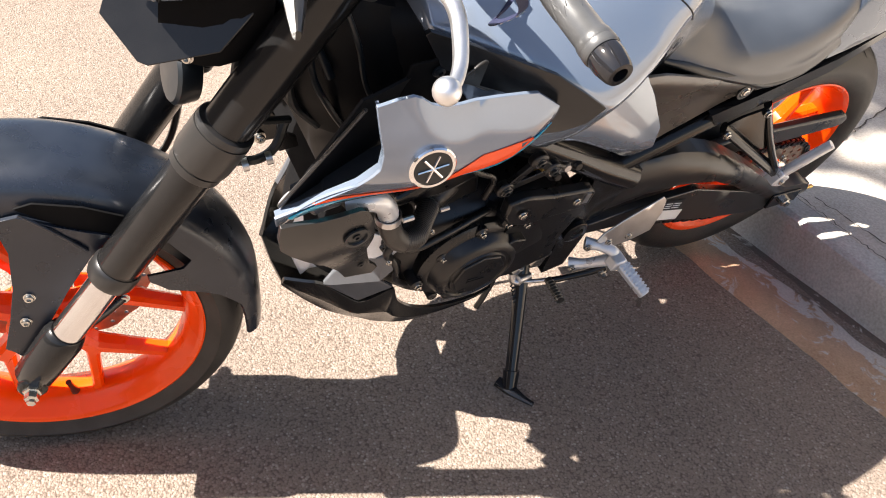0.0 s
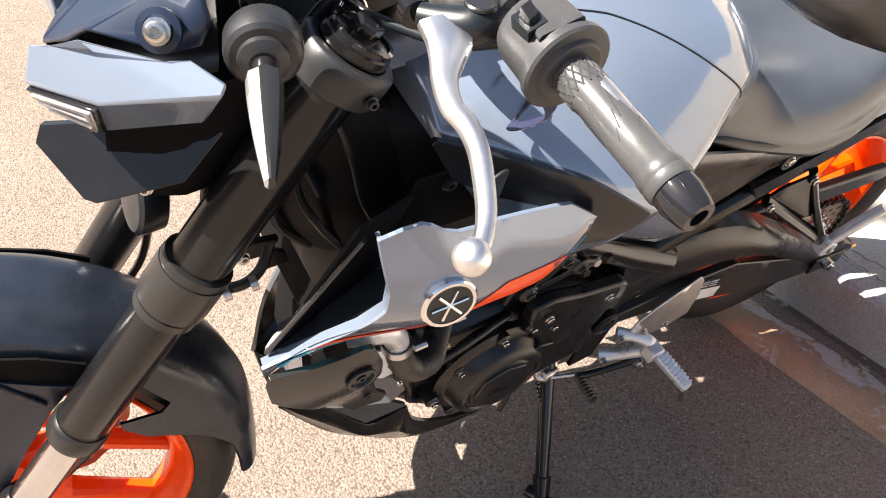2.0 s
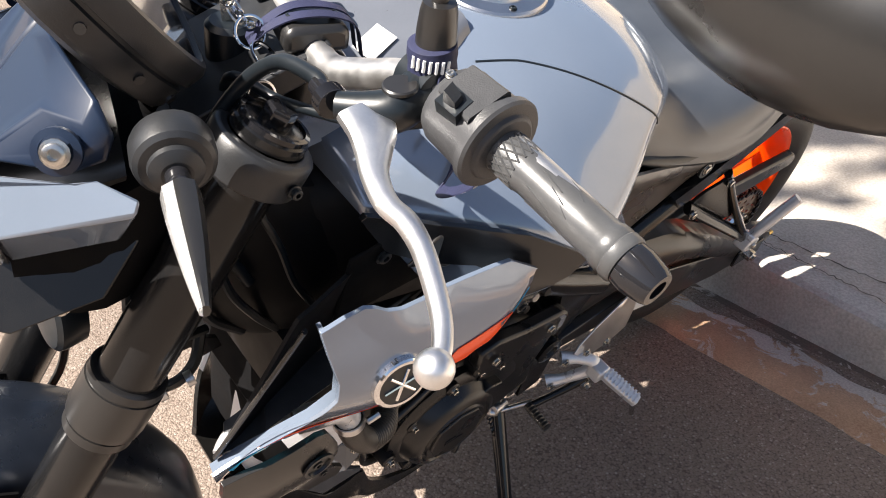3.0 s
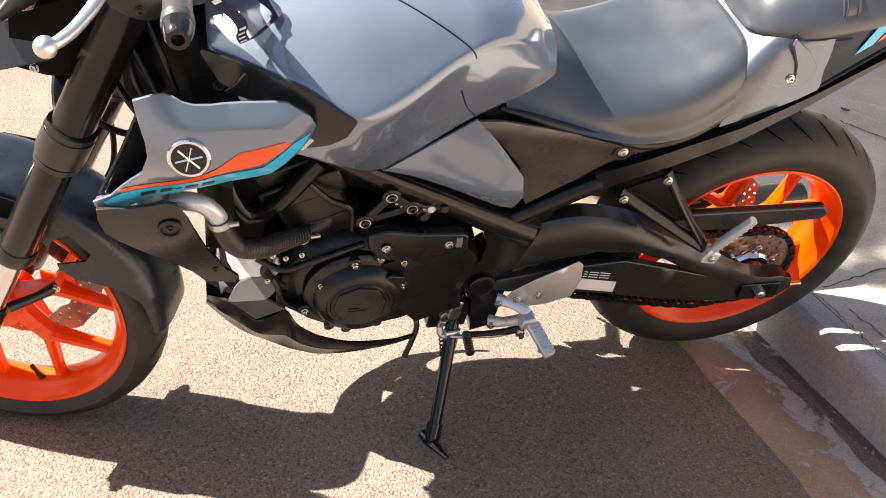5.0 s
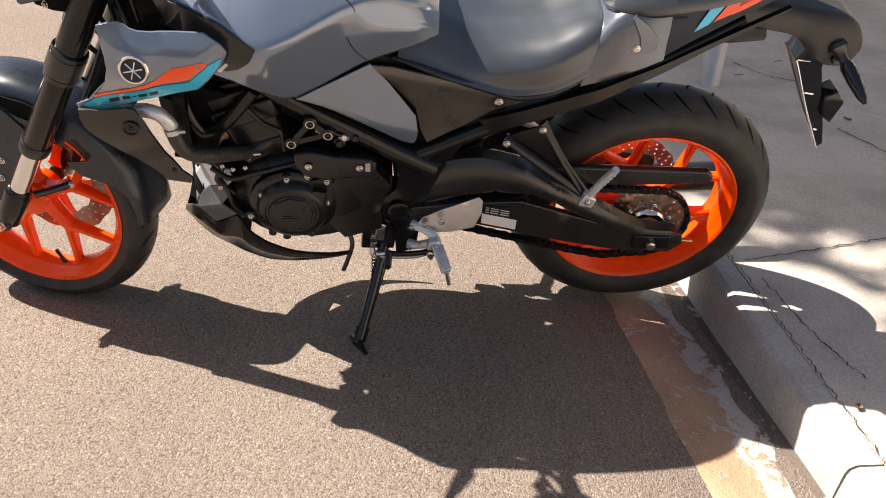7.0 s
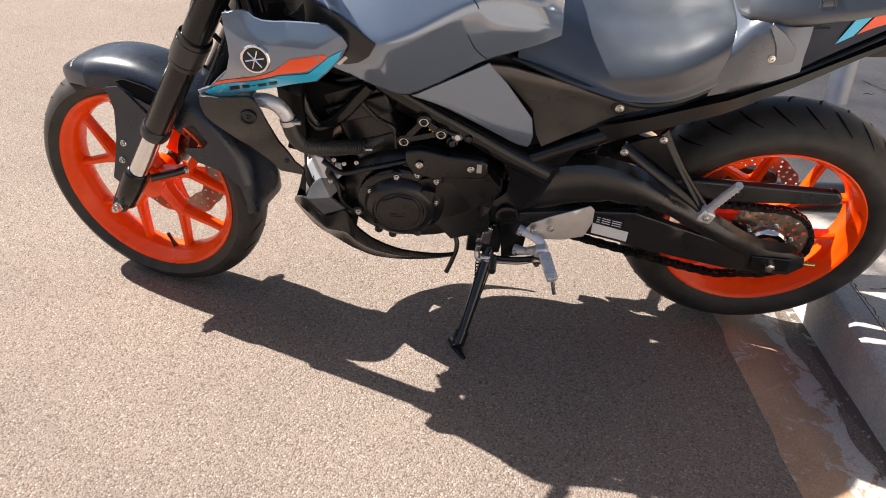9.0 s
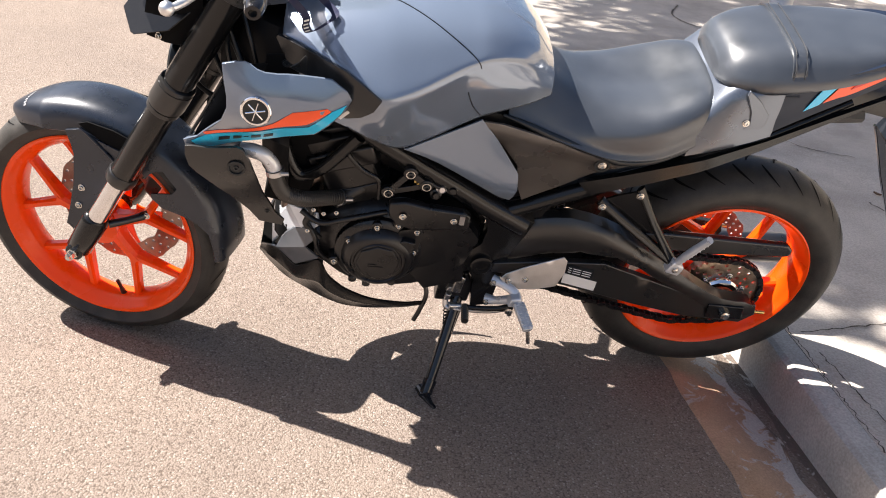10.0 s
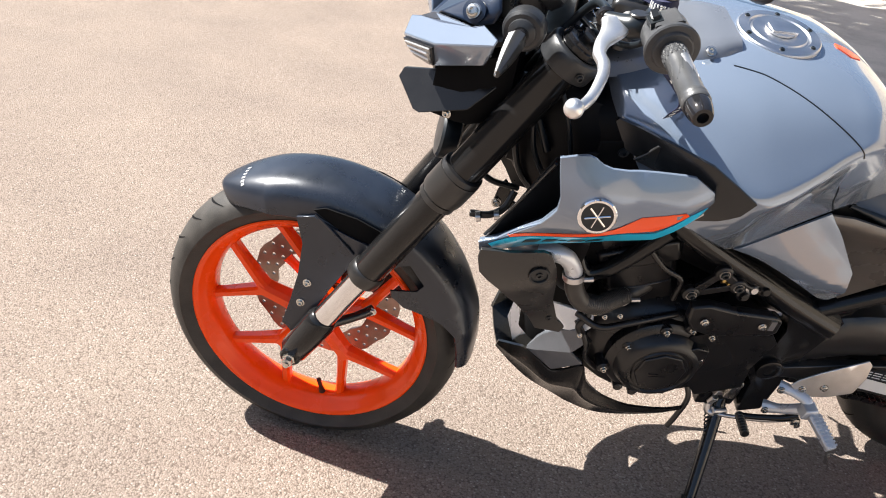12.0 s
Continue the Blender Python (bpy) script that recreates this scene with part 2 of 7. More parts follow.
# ---- the machine's pose ----
BIKE = Matrix.Translation((0.0162, 0.0906, -0.0014)) @ pose(0, 0, 0, 0, 0, 2.1) @ pose(0, 0, 0, 17.0) @ pose(0, 0, 0, 0, 0.5)
HEAD = Vector((-0.095, 0, 0))
RAKE = Vector((math.sin(radians(25)), 0, math.cos(radians(25))))
STEER = Matrix.Translation(HEAD) @ Matrix.Rotation(radians(-18), 4, RAKE) @ Matrix.Translation(-HEAD)
bike = new("motorcycle")
bike.matrix_basis = BIKE
tagged(bike, "grey naked motorcycle with orange wheels leaning on its side stand", "motorcycle")
FRONT, REAR = Vector((0, 0, 0.29)), Vector((1.389, 0, 0.312))


def P(name, bm, material, label="", bevel=0.0, steer=False, parent=None, sharp=38):
    if parent is not None:
        return part(name, bm, material, parent, label, None, bevel, sharp)
    return part(name, bm, material, bike, label, STEER if steer else None, bevel, sharp)


def bolts(parent, spots, axis=(0, -1, 0), r=0.006, h=0.005, material=None):
    for at in spots:
        P("bolt", bolt_bm(at, axis, r, h), material or ZINC, parent=parent)


# ---- wheels ----
def tyre_bm(c, outer, half, bead):
    prof = []
    for a in np.linspace(-80, 80, 17):
        s, k = math.sin(radians(a)), math.cos(radians(a))
        prof.append((outer - (half * 0.82) * (1 - k), half * s))
    prof += [(bead + 0.018, half * 0.93), (bead + 0.003, half * 0.80), (bead - 0.006, half * 0.70), (bead - 0.006, -half * 0.70), (bead + 0.003, -half * 0.80), (bead + 0.018, -half * 0.93)]
    return lathe(bmesh.new(), prof, c, (0, 1, 0), 96, True)


def groove_bm(c, outer, half, turns, side):
    """Tread sipes: slim strips laid slantwise over the shoulders, just proud of the rubber; their black stands for the
    shade in grooves.
    """
    bm = bmesh.new()
    base = 2 * math.pi * 0.25 * side / turns
    rows = []
    for i in range(9):
        u = i / 8
        a = radians(5 + 42 * u)
        th = base + 0.13 * (1 - u) + 0.02 * math.sin(u * 3)
        w = (0.034 * half * (1.05 - abs(2 * u - 0.9)) + 0.020 * half) / outer
        r = outer - half * 0.82 * (1 - math.cos(a)) + 0.0009
        y = side * half * math.sin(a)
        rows.append([(c[0] + r * math.cos(th + s * w), c[1] + y, c[2] + r * math.sin(th + s * w)) for s in (-1, 1)])
    rings(bm, rows, False, False)
    return bm


def rim_bm(c, edge, half):
    h = half
    prof = [(edge, -h), (edge - 0.003, -h - 0.0015), (edge - 0.008, -h * 0.97), (edge - 0.011, -h * 0.90), (edge - 0.014, -h * 0.80), (edge - 0.020, -h * 0.66), (edge - 0.027, -h * 0.48), (edge - 0.030, -h * 0.2), (edge - 0.030, h * 0.2),
            (edge - 0.027, h * 0.48), (edge - 0.020, h * 0.66), (edge - 0.014, h * 0.80), (edge - 0.011, h * 0.90), (edge - 0.008, h * 0.97), (edge - 0.003, h + 0.0015), (edge, h),
            (edge - 0.003, h * 0.86), (edge - 0.006, h * 0.6), (edge - 0.018, h * 0.4), (edge - 0.018, -h * 0.4), (edge - 0.006, -h * 0.6), (edge - 0.003, -h * 0.86)]
    return lathe(bmesh.new(), prof, c, (0, 1, 0), 96, True)


def bar_bm(p0, p1, w0, w1, t0, t1, n=6, crown=0.35, bend=(0, 0)):
    """A cast spoke between two (radius, angle) places: wide w, deep t, with chamfered edges."""
    bm = bmesh.new()
    rows = []
    for i in range(n + 1):
        u = i / n
        q = p0.lerp(p1, u)
        d = (p1 - p0).normalized()
        across = d.cross(Vector((0, 1, 0))).normalized()
        w, t = w0 + (w1 - w0) * u, t0 + (t1 - t0) * u
        w *= 1 + 0.35 * (2 * u - 1) ** 4
        sec = [(-w, -t * 0.55), (-w * 0.55, -t), (w * 0.55, -t), (w, -t * 0.55), (w, t * 0.55), (w * 0.55, t), (-w * 0.55, t), (-w, t * 0.55)]
        rows.append([q + across * a + Vector((0, 1, 0)) * b for a, b in sec])
    rings(bm, rows)
    return bm


def wheel(name, c, outer, half, edge, rimhalf, phase, steer, hub, label):
    w = P(name, lathe(bmesh.new(), [(hub * 0.45, -rimhalf * 1.0), (hub, -rimhalf * 0.8), (hub * 0.85, -rimhalf * 0.3), (hub * 0.85, rimhalf * 0.3), (hub, rimhalf * 0.8), (hub * 0.45, rimhalf)], c, (0, 1, 0), 40),
          ORANGE, label, steer=steer)
    P("tyre", tyre_bm(c, outer, half, edge), RUBBER, "black rubber tyre with slanted tread grooves", parent=w)
    for k in range(60):
        if k < 2:
            firsts = [P("tread_groove", groove_bm(c, outer, half, 30, -1), MATTE, parent=w)] if k == 0 else firsts + [P("tread_groove", groove_bm(c, outer, half, 30, 1), MATTE, parent=w)]
            continue
        g = firsts[k % 2].copy()
        scene.collection.objects.link(g)
        g.matrix_basis = Matrix.Translation(c) @ Matrix.Rotation(2 * math.pi * (k // 2) / 30, 4, "Y") @ Matrix.Translation(-c)
    P("rim", rim_bm(c, edge, rimhalf), ORANGE, "glossy orange cast rim", parent=w, sharp=30)
    for k in range(5):
        a = radians(phase + 72 * k)
        spot = lambda r, t: c + Vector((math.cos(t) * r, 0, math.sin(t) * r))
        fork = spot(edge * 0.50, a)
        stem = bar_bm(spot(hub * 0.7, a), fork, 0.0145, 0.0120, 0.021, 0.017)
        left = bar_bm(spot(edge * 0.44, a), spot(edge - 0.024, a + radians(20)), 0.0092, 0.0072, 0.016, 0.012)
        right = bar_bm(spot(edge * 0.44, a), spot(edge - 0.024, a - radians(20)), 0.0092, 0.0072, 0.016, 0.012)
        P("spoke", join(stem, left, right), ORANGE, parent=w, sharp=30)
    return w


def disc_bm(c, r0, r1, y, n, hole=0.0036, thick=0.0045):
    """A wave-edged brake disc drilled right through: three staggered holes in each of n sectors."""
    bm = bmesh.new()
    step = 2 * math.pi / n

    def at(r, t, side):
        return bm.verts.new((c[0] + math.cos(t) * r, c[1] + y + side * thick / 2, c[2] + math.sin(t) * r))

    edges = [r0 + (r1 - r0) * f for f in (0.0, 0.36, 0.66, 1.0)]
    for k in range(n):
        for i in range(3):
            ra, rb = edges[i], edges[i + 1]
            mid, t0 = (ra + rb) / 2, step * (k + i / 3)
            rim = [(ra, t0), (ra, t0 + step / 2), (ra, t0 + step), (mid, t0 + step), (rb, t0 + step), (rb, t0 + step / 2), (rb, t0), (mid, t0)]
            rim = [(r + (0.0025 * math.cos(n / 2 * t) * (1 if i == 2 else -1) if r in (r0, r1) else 0), t) for r, t in rim]
            dial = [(mid + hole * math.sin(a), t0 + step / 2 + hole * math.cos(a) / mid) for a in [radians(225 + 45 * q) for q in range(8)]]
            faces = [[at(r, t, side) for r, t in rim] + [at(r, t, side) for r, t in dial] for side in (-1, 1)]
            for q in range(8):
                p = (q + 1) % 8
                for v in faces:
                    bm.faces.new((v[q], v[p], v[8 + p], v[8 + q]))
                u, v = faces
                bm.faces.new((u[8 + q], u[8 + p], v[8 + p], v[8 + q]))
                if (i == 0 and q < 2) or (i == 2 and q in (4, 5)):
                    bm.faces.new((u[q], v[q], v[p], u[p]))
    return bm


fw = wheel("front_wheel", FRONT, 0.2835, 0.054, 0.2255, 0.043, 22, True, 0.042, "orange front wheel with five forked spokes")
P("brake_disc", disc_bm(FRONT, 0.098, 0.147, 0.062, 28), STEEL, "drilled steel brake disc", parent=fw)
P("disc_carrier", join(*[bar_bm(FRONT + Vector((math.cos(a) * 0.04, 0.058, math.sin(a) * 0.04)), FRONT + Vector((math.cos(a) * 0.10, 0.060, math.sin(a) * 0.10)), 0.012, 0.009, 0.004, 0.003) for a in [k * math.pi * 2 / 5 for k in range(5)]]), ORANGE, parent=fw)
va = radians(-80)
P("tyre_valve", tube(bmesh.new(), [FRONT + Vector((math.cos(va) * 0.197, -0.008, math.sin(va) * 0.197)), FRONT + Vector((math.cos(va) * 0.176, -0.014, math.sin(va) * 0.176)), FRONT + Vector((math.cos(va) * 0.155, -0.020, math.sin(va) * 0.155))], [0.007, 0.0045, 0.0045], 12, 3), PLASTIC, parent=fw)

rw = wheel("rear_wheel", REAR, 0.311, 0.071, 0.2245, 0.056, 40, False, 0.05, "orange rear wheel behind the swingarm")
P("brake_disc", disc_bm(REAR, 0.075, 0.11, 0.085, 24), STEEL, "drilled steel brake disc", parent=rw)


def sprocket_bm(c, r, y, teeth):
    """A ring of square-cut teeth."""
    bm = bmesh.new()
    rows = []
    n = teeth * 4
    for k in range(n):
        t = 2 * math.pi * k / n
        o = r + (0.0035, 0.0035, -0.003, -0.003)[k % 4]
        rows.append([(c[0] + math.cos(t) * q, c[1] + yy, c[2] + math.sin(t) * q) for q, yy in ((r * 0.90, y - 0.003), (o, y - 0.002), (o, y + 0.002), (r * 0.90, y + 0.003))])
    vs = [[bm.verts.new(p) for p in row] for row in rows]
    for k in range(n):
        u, v = vs[k], vs[(k + 1) % n]
        for j in range(4):
            bm.faces.new((u[j], u[(j + 1) % 4], v[(j + 1) % 4], v[j]))
    return bm


CHAIN_Y = -0.088
SPROCKET = surf("oily_sprocket_steel", (0.46, 0.37, 0.28), 0.32, 1.0, 0.35, 60, 0.0002, 400)
P("rear_sprocket", sprocket_bm(REAR, 0.101, CHAIN_Y, 43), SPROCKET, "oily steel rear sprocket with a drilled centre", parent=rw)
P("sprocket_plate", disc_bm(REAR, 0.050, 0.092, CHAIN_Y, 16, 0.0048, 0.005), SPROCKET, parent=rw)
P("sprocket_hub", lathe(bmesh.new(), [(0.048, -0.03), (0.062, -0.028), (0.062, 0.0), (0.03, 0.004)], REAR + Vector((0, -0.06, 0)), (0, -1, 0), 40), SPROCKET, parent=rw)
P("hub_ring", lathe(bmesh.new(), [(0.030, 0.0), (0.046, 0.002), (0.048, 0.012), (0.044, 0.018), (0.034, 0.020), (0.030, 0.014)], REAR + Vector((0, -0.088, 0)), (0, -1, 0), 40, True), CHROME, "polished hub ring", parent=rw)
for k in range(6):
    t = radians(60 * k + 20)
    P("sprocket_nut", bolt_bm(REAR + Vector((math.cos(t) * 0.056, -0.092, math.sin(t) * 0.056)), (0, -1, 0), 0.007, 0.008), ZINC, parent=rw)


def chain_bm(pts, y, pitch=0.0159):
    """Links laid along a closed line (x, z): pairs of side plates and rollers."""
    line = []
    for a, b in zip(pts, pts[1:] + pts[:1]):
        a, b = np.array(a), np.array(b)
        n = max(1, int(np.linalg.norm(b - a) / 0.002))
        line += [a + (b - a) * i / n for i in range(n)]
    line = np.array(line)
    run = np.r_[0, np.cumsum(np.linalg.norm(np.diff(line, axis=0), axis=1))]
    spots = [line[np.searchsorted(run, s)] for s in np.arange(0, run[-1], pitch)]
    bm = bmesh.new()
    for k, p in enumerate(spots):
        q = spots[(k + 1) % len(spots)]
        d = Vector((q[0] - p[0], 0, q[1] - p[1])).normalized()
        u = d.cross(Vector((0, 1, 0)))
        for s in (-1, 1):
            yy = y + s * (0.0075 if k % 2 else 0.0055)
            ring = []
            for e, h in ((-0.004, 0.0035), (0.004, 0.006), (0.012, 0.006), (0.020, 0.0035), (0.020, -0.0035), (0.012, -0.006), (0.004, -0.006), (-0.004, -0.0035)):
                ring.append(Vector((p[0], yy, p[1])) + d * e + u * h)
            rings(bm, [[v - Vector((0, 0.0012, 0)) for v in ring], [v + Vector((0, 0.0012, 0)) for v in ring]])
        rod(bm, (p[0], y - 0.010, p[1]), (p[0], y + 0.010, p[1]), 0.0042, None, 8)
    return bm


around = [(REAR.x + 0.101 * math.cos(radians(a)), REAR.z + 0.101 * math.sin(radians(a))) for a in range(80, -100, -8)]
slack = [(1.311, 0.202), (1.240, 0.217), (1.151, 0.240), (1.031, 0.273), (0.900, 0.310)]
front_sp = [(0.74 + 0.036 * math.cos(radians(a)), 0.395 + 0.036 * math.sin(radians(a))) for a in range(265, 85, -15)]
P("drive_chain", chain_bm(around + slack + front_sp, CHAIN_Y), CASE, "black oiled drive chain", sharp=30)


# ---- front end ----
FDIR = Vector((0.341, 0, 0.657)).normalized()


def along(z, y):
    """A place on a fork leg's centre line at the height z."""
    return Vector(((z - 0.29) * FDIR.x / FDIR.z, y, z))


for y in (-0.112, 0.098):
    leg = P("fork_leg", lathe(bmesh.new(), [(0.026, 0.0), (0.0275, 0.004), (0.0275, 0.20), (0.0285, 0.215)], along(0.50, y), FDIR, 32), SATINBLACK, "satin black upside-down fork leg", steer=True)
    P("upper_tube", lathe(bmesh.new(), [(0.0285, 0.0), (0.0285, 0.01), (0.0285, 0.285)], along(0.70, y), FDIR, 32), SATINBLACK, parent=leg)
    P("dust_seal", lathe(bmesh.new(), [(0.0225, 0.0), (0.029, 0.001), (0.0305, 0.006), (0.0305, 0.022), (0.028, 0.026)], along(0.488, y), FDIR, 32), PLASTIC, parent=leg)
    P("collar", lathe(bmesh.new(), [(0.0285, 0.0), (0.0315, 0.001), (0.0315, 0.010), (0.0300, 0.0105), (0.0300, 0.013), (0.0335, 0.014), (0.0348, 0.022), (0.0348, 0.060), (0.0335, 0.0605), (0.0335, 0.063), (0.0345, 0.0635), (0.0335, 0.070), (0.030, 0.072)], along(0.672, y), FDIR, 32), PLASTIC, parent=leg)
    P("stanchion", rod(bmesh.new(), along(0.385, y), along(0.50, y), 0.0205, None, 32), POLISHED, "bare polished fork tube", parent=leg)
    foot = lathe(bmesh.new(), [(0.020, -0.012), (0.026, -0.004), (0.027, 0.035), (0.0275, 0.085), (0.024, 0.098), (0.0215, 0.100)], along(0.295, y), FDIR, 28)
    P("axle_clamp", foot, SATINBLACK, parent=leg)
    side = -1 if y < 0 else 1
    P("axle_boss", lathe(bmesh.new(), [(0.017, -0.03), (0.019, -0.028), (0.019, 0.018), (0.016, 0.021)], (0, y + side * 0.004, 0.29), (0, side, 0), 24), SATINBLACK, parent=leg)
    P("axle_nut", lathe(bmesh.new(), [(0.012, 0), (0.012, 0.006), (0.0095, 0.007), (0.0095, 0.016), (0.006, 0.018), (0.006, 0.022), (0.003, 0.022)], (0, y + side * 0.024, 0.29), (0, side, 0), 6), ZINC, parent=leg)
    P("fork_cap", lathe(bmesh.new(), [(0.030, 0), (0.030, 0.008), (0.026, 0.012), (0.024, 0.013), (0.012, 0.013), (0.012, 0.020), (0.009, 0.021), (0.008, 0.017)], along(0.955, y), FDIR, 28), SATINBLACK, parent=leg)
    P("cap_ring", lathe(bmesh.new(), [(0.0245, 0.010), (0.0285, 0.010), (0.0285, 0.014), (0.0245, 0.0145)], along(0.955, y), FDIR, 36, True), SMOKE, "dark glossy ring round the fork cap", parent=leg)
    P("cap_hex", lathe(bmesh.new(), [(0.0125, 0), (0.0125, 0.012), (0.011, 0.014), (0.001, 0.014)], along(0.966, y), FDIR, 6), SMOKE, "dark hexagonal cap bolt", parent=leg)

clamp = bmesh.new()
for y in (-0.112, 0.098):
    lathe(clamp, [(0.0295, -0.016), (0.040, -0.016), (0.041, 0.0), (0.041, 0.012), (0.038, 0.016), (0.0295, 0.016)], along(0.940, y), FDIR, 32, True)
top = plate(bmesh.new(), [(0.30, 0.925), (0.415, 0.985), (0.405, 1.003), (0.288, 0.943)], -0.072, 0.06)
P("top_fork_clamp", join(clamp, top), DASHPLASTIC, "dark cast top fork clamp", 0.002, True)
low = bmesh.new()
for y in (-0.112, 0.098):
    rod(low, along(0.80, y * 0.75), along(0.86, y * 0.75), 0.022)
P("lower_fork_clamp", join(low, plate(bmesh.new(), [(0.215, 0.785), (0.31, 0.83), (0.30, 0.855), (0.205, 0.81)], -0.075, 0.065)), INTERIOR, "black lower fork clamp", 0.003, True)
P("clamp_bolt", bolt_bm((0.355, -0.150, 0.93), (0.3, -1, 0), 0.005, 0.006), INK, steer=True)

# front mudguard: a hoop over the tyre with legs to the fork
fender = bmesh.new()
rows = []
for i in range(201):
    u = i / 200
    a = radians(127 - 115 * u + (-8 * max(0, u - 0.75) * 4))
    half = 0.030 + 0.046 * min(1, u * 6) ** 0.6
    half *= 1 - 0.10 * max(0, u - 0.7) / 0.3
    rr = 0.306 + 0.010 * math.sin(u * math.pi)
    drop = float(np.interp(math.degrees(a), [4, 18, 25, 31, 36, 44, 52, 62, 80, 105, 127], [0.020, 0.024, 0.045, 0.075, 0.098, 0.106, 0.088, 0.062, 0.064, 0.056, 0.034]))
    row = []
    for j in range(37):
        v = j / 36 * 2 - 1
        w = abs(v)
        y = half * (math.sin(v * 1.35) / math.sin(1.35))
        r = rr - 0.052 * min(1, drop / 0.052) * w ** 3.2 - max(0, drop - 0.052) * max(0, (w - 0.70) / 0.30) ** 1.5
        row.append((FRONT.x + r * math.cos(a), y, FRONT.z + r * math.sin(a)))
    rows.append(row)
inner = [[(FRONT.x + (p[0] - FRONT.x) * 0.988, p[1] * 0.95, FRONT.z + (p[2] - FRONT.z) * 0.988) for p in row] for row in rows]
loop = [r + q[::-1] for r, q in zip(rows, inner)]
rings(fender, loop)
# a three-cornered opening through each side
hole = [(0.134, 0.476), (0.150, 0.498), (0.172, 0.504), (0.201, 0.470), (0.194, 0.456), (0.145, 0.446)]


def in_hole(p):
    return abs(p.y) > 0.05 and all((b[0] - a[0]) * (p.z - a[1]) - (b[1] - a[1]) * (p.x - a[0]) < 0 for a, b in zip(hole, hole[1:] + hole[:1]))


bmesh.ops.delete(fender, geom=[f for f in fender.faces if in_hole(f.calc_center_median())], context="FACES")
for v in {v for e in fender.edges if e.is_boundary for v in e.verts}:
    best = None
    for a, b in zip(hole, hole[1:] + hole[:1]):
        dx, dz = b[0] - a[0], b[1] - a[1]
        f = max(0.0, min(1.0, ((v.co.x - a[0]) * dx + (v.co.z - a[1]) * dz) / (dx * dx + dz * dz)))
        x, z = a[0] + f * dx, a[1] + f * dz
        d = (x - v.co.x) ** 2 + (z - v.co.z) ** 2
        best = min(best, (d, x, z)) if best else (d, x, z)
    v.co.x, v.co.z = best[1], best[2]
for s in (-1, 1):
    bmesh.ops.bridge_loops(fender, edges=[e for e in fender.edges if e.is_boundary and e.verts[0].co.y * s > 0])
guard = P("front_mudguard", fender, FENDER, "dark satin front mudguard over the tyre", steer=True)
for s in (-1, 1):
    ys = lambda x, z, s=s: s * (0.083 + 0.020 * max(0, min(1, (0.52 - z) / 0.18)))
    legs = skin([(-0.026, 0.550), (0.004, 0.560), (0.04, 0.546), (0.076, 0.536), (0.106, 0.530), (0.095, 0.515), (0.081, 0.495), (0.052, 0.44), (0.028, 0.387), (0.002, 0.335), (-0.010, 0.318), (-0.020, 0.330), (-0.030, 0.337), (-0.020, 0.387), (-0.012, 0.442), (-0.011, 0.501)], ys, 0.006 * 1, 0.02)
    leg = P("mudguard_leg", legs, FENDER, "matt leg of the mudguard bolted to the fork", 0.0015, parent=guard)
    P("leg_ridge", tube(bmesh.new(), [(0.006, s * 0.0845, 0.566), (0.04, s * 0.0850, 0.540), (0.078, s * 0.0865, 0.508)], [0.0015, 0.0025, 0.002], 8), FENDER, parent=guard)
    # no opening here: a black panel paints the slot's dark inside
    P("mudguard_slot", skin([(0.001, 0.570), (0.021, 0.579), (0.075, 0.574), (0.120, 0.560), (0.111, 0.528), (0.076, 0.533), (0.04, 0.548)], lambda x, z, s=s: s * 0.0795, 0.003, 0.02), MATTE, "flat black panel that stands for a shaded vent slot", parent=guard)
    for q in ((0.006, 0.430), (-0.001, 0.388)):
        P("bolt", bolt_bm((q[0], ys(*q), q[1]), (0, s, 0), 0.0065, 0.006), ZINC, parent=guard)

drop = snapper(guard)
for i in range(6):
    ang = radians(117)
    at, n_ = drop((FRONT.x + 0.31 * math.cos(ang), -0.052 + 0.010 * i, FRONT.z + 0.31 * math.sin(ang)), (-0.4, -0.3, 0.8))
    u_ = Vector((0, 1, 0))
    u_ = (u_ - n_ * u_.dot(n_)).normalized()
    v_ = n_.cross(u_)
    bar = bmesh.new()
    rings(bar, [[at + u_ * a * 0.0026 + v_ * b * 0.0036 + n_ * h for a, b in ((-1, -1), (1, -1), (1, 1), (-1, 1))] for h in (-0.0005, 0.0006)])
    P("print_bar", bar, DUCT, "faint printed bar", parent=guard)

# brake caliper on the far leg, and its bracket and hose
cal = join(plate(bmesh.new(), [(0.075, 0.40), (0.14, 0.42), (0.17, 0.38), (0.15, 0.33), (0.10, 0.32), (0.06, 0.36)], 0.045, 0.098))
P("brake_caliper", cal, CASE, "black brake caliper round the disc", 0.008, True)
P("brake_hose", tube(bmesh.new(), [(0.10, 0.10, 0.42), (0.17, 0.12, 0.50), (0.19, 0.10, 0.62), (0.20, 0.02, 0.72), (0.25, 0.0, 0.82)], 0.005, 8), INK, steer=True)
P("hose_guide", tube(bmesh.new(), [(0.055, -0.085, 0.348), (0.09, -0.055, 0.352), (0.113, -0.03, 0.356)], [0.009, 0.008, 0.010], 10), PLASTIC, "black stay beside the fork", steer=True)
P("hose_guide_bolt", bolt_bm((0.114, -0.036, 0.357), (0, -1, 0), 0.007, 0.006), ZINC, steer=True)

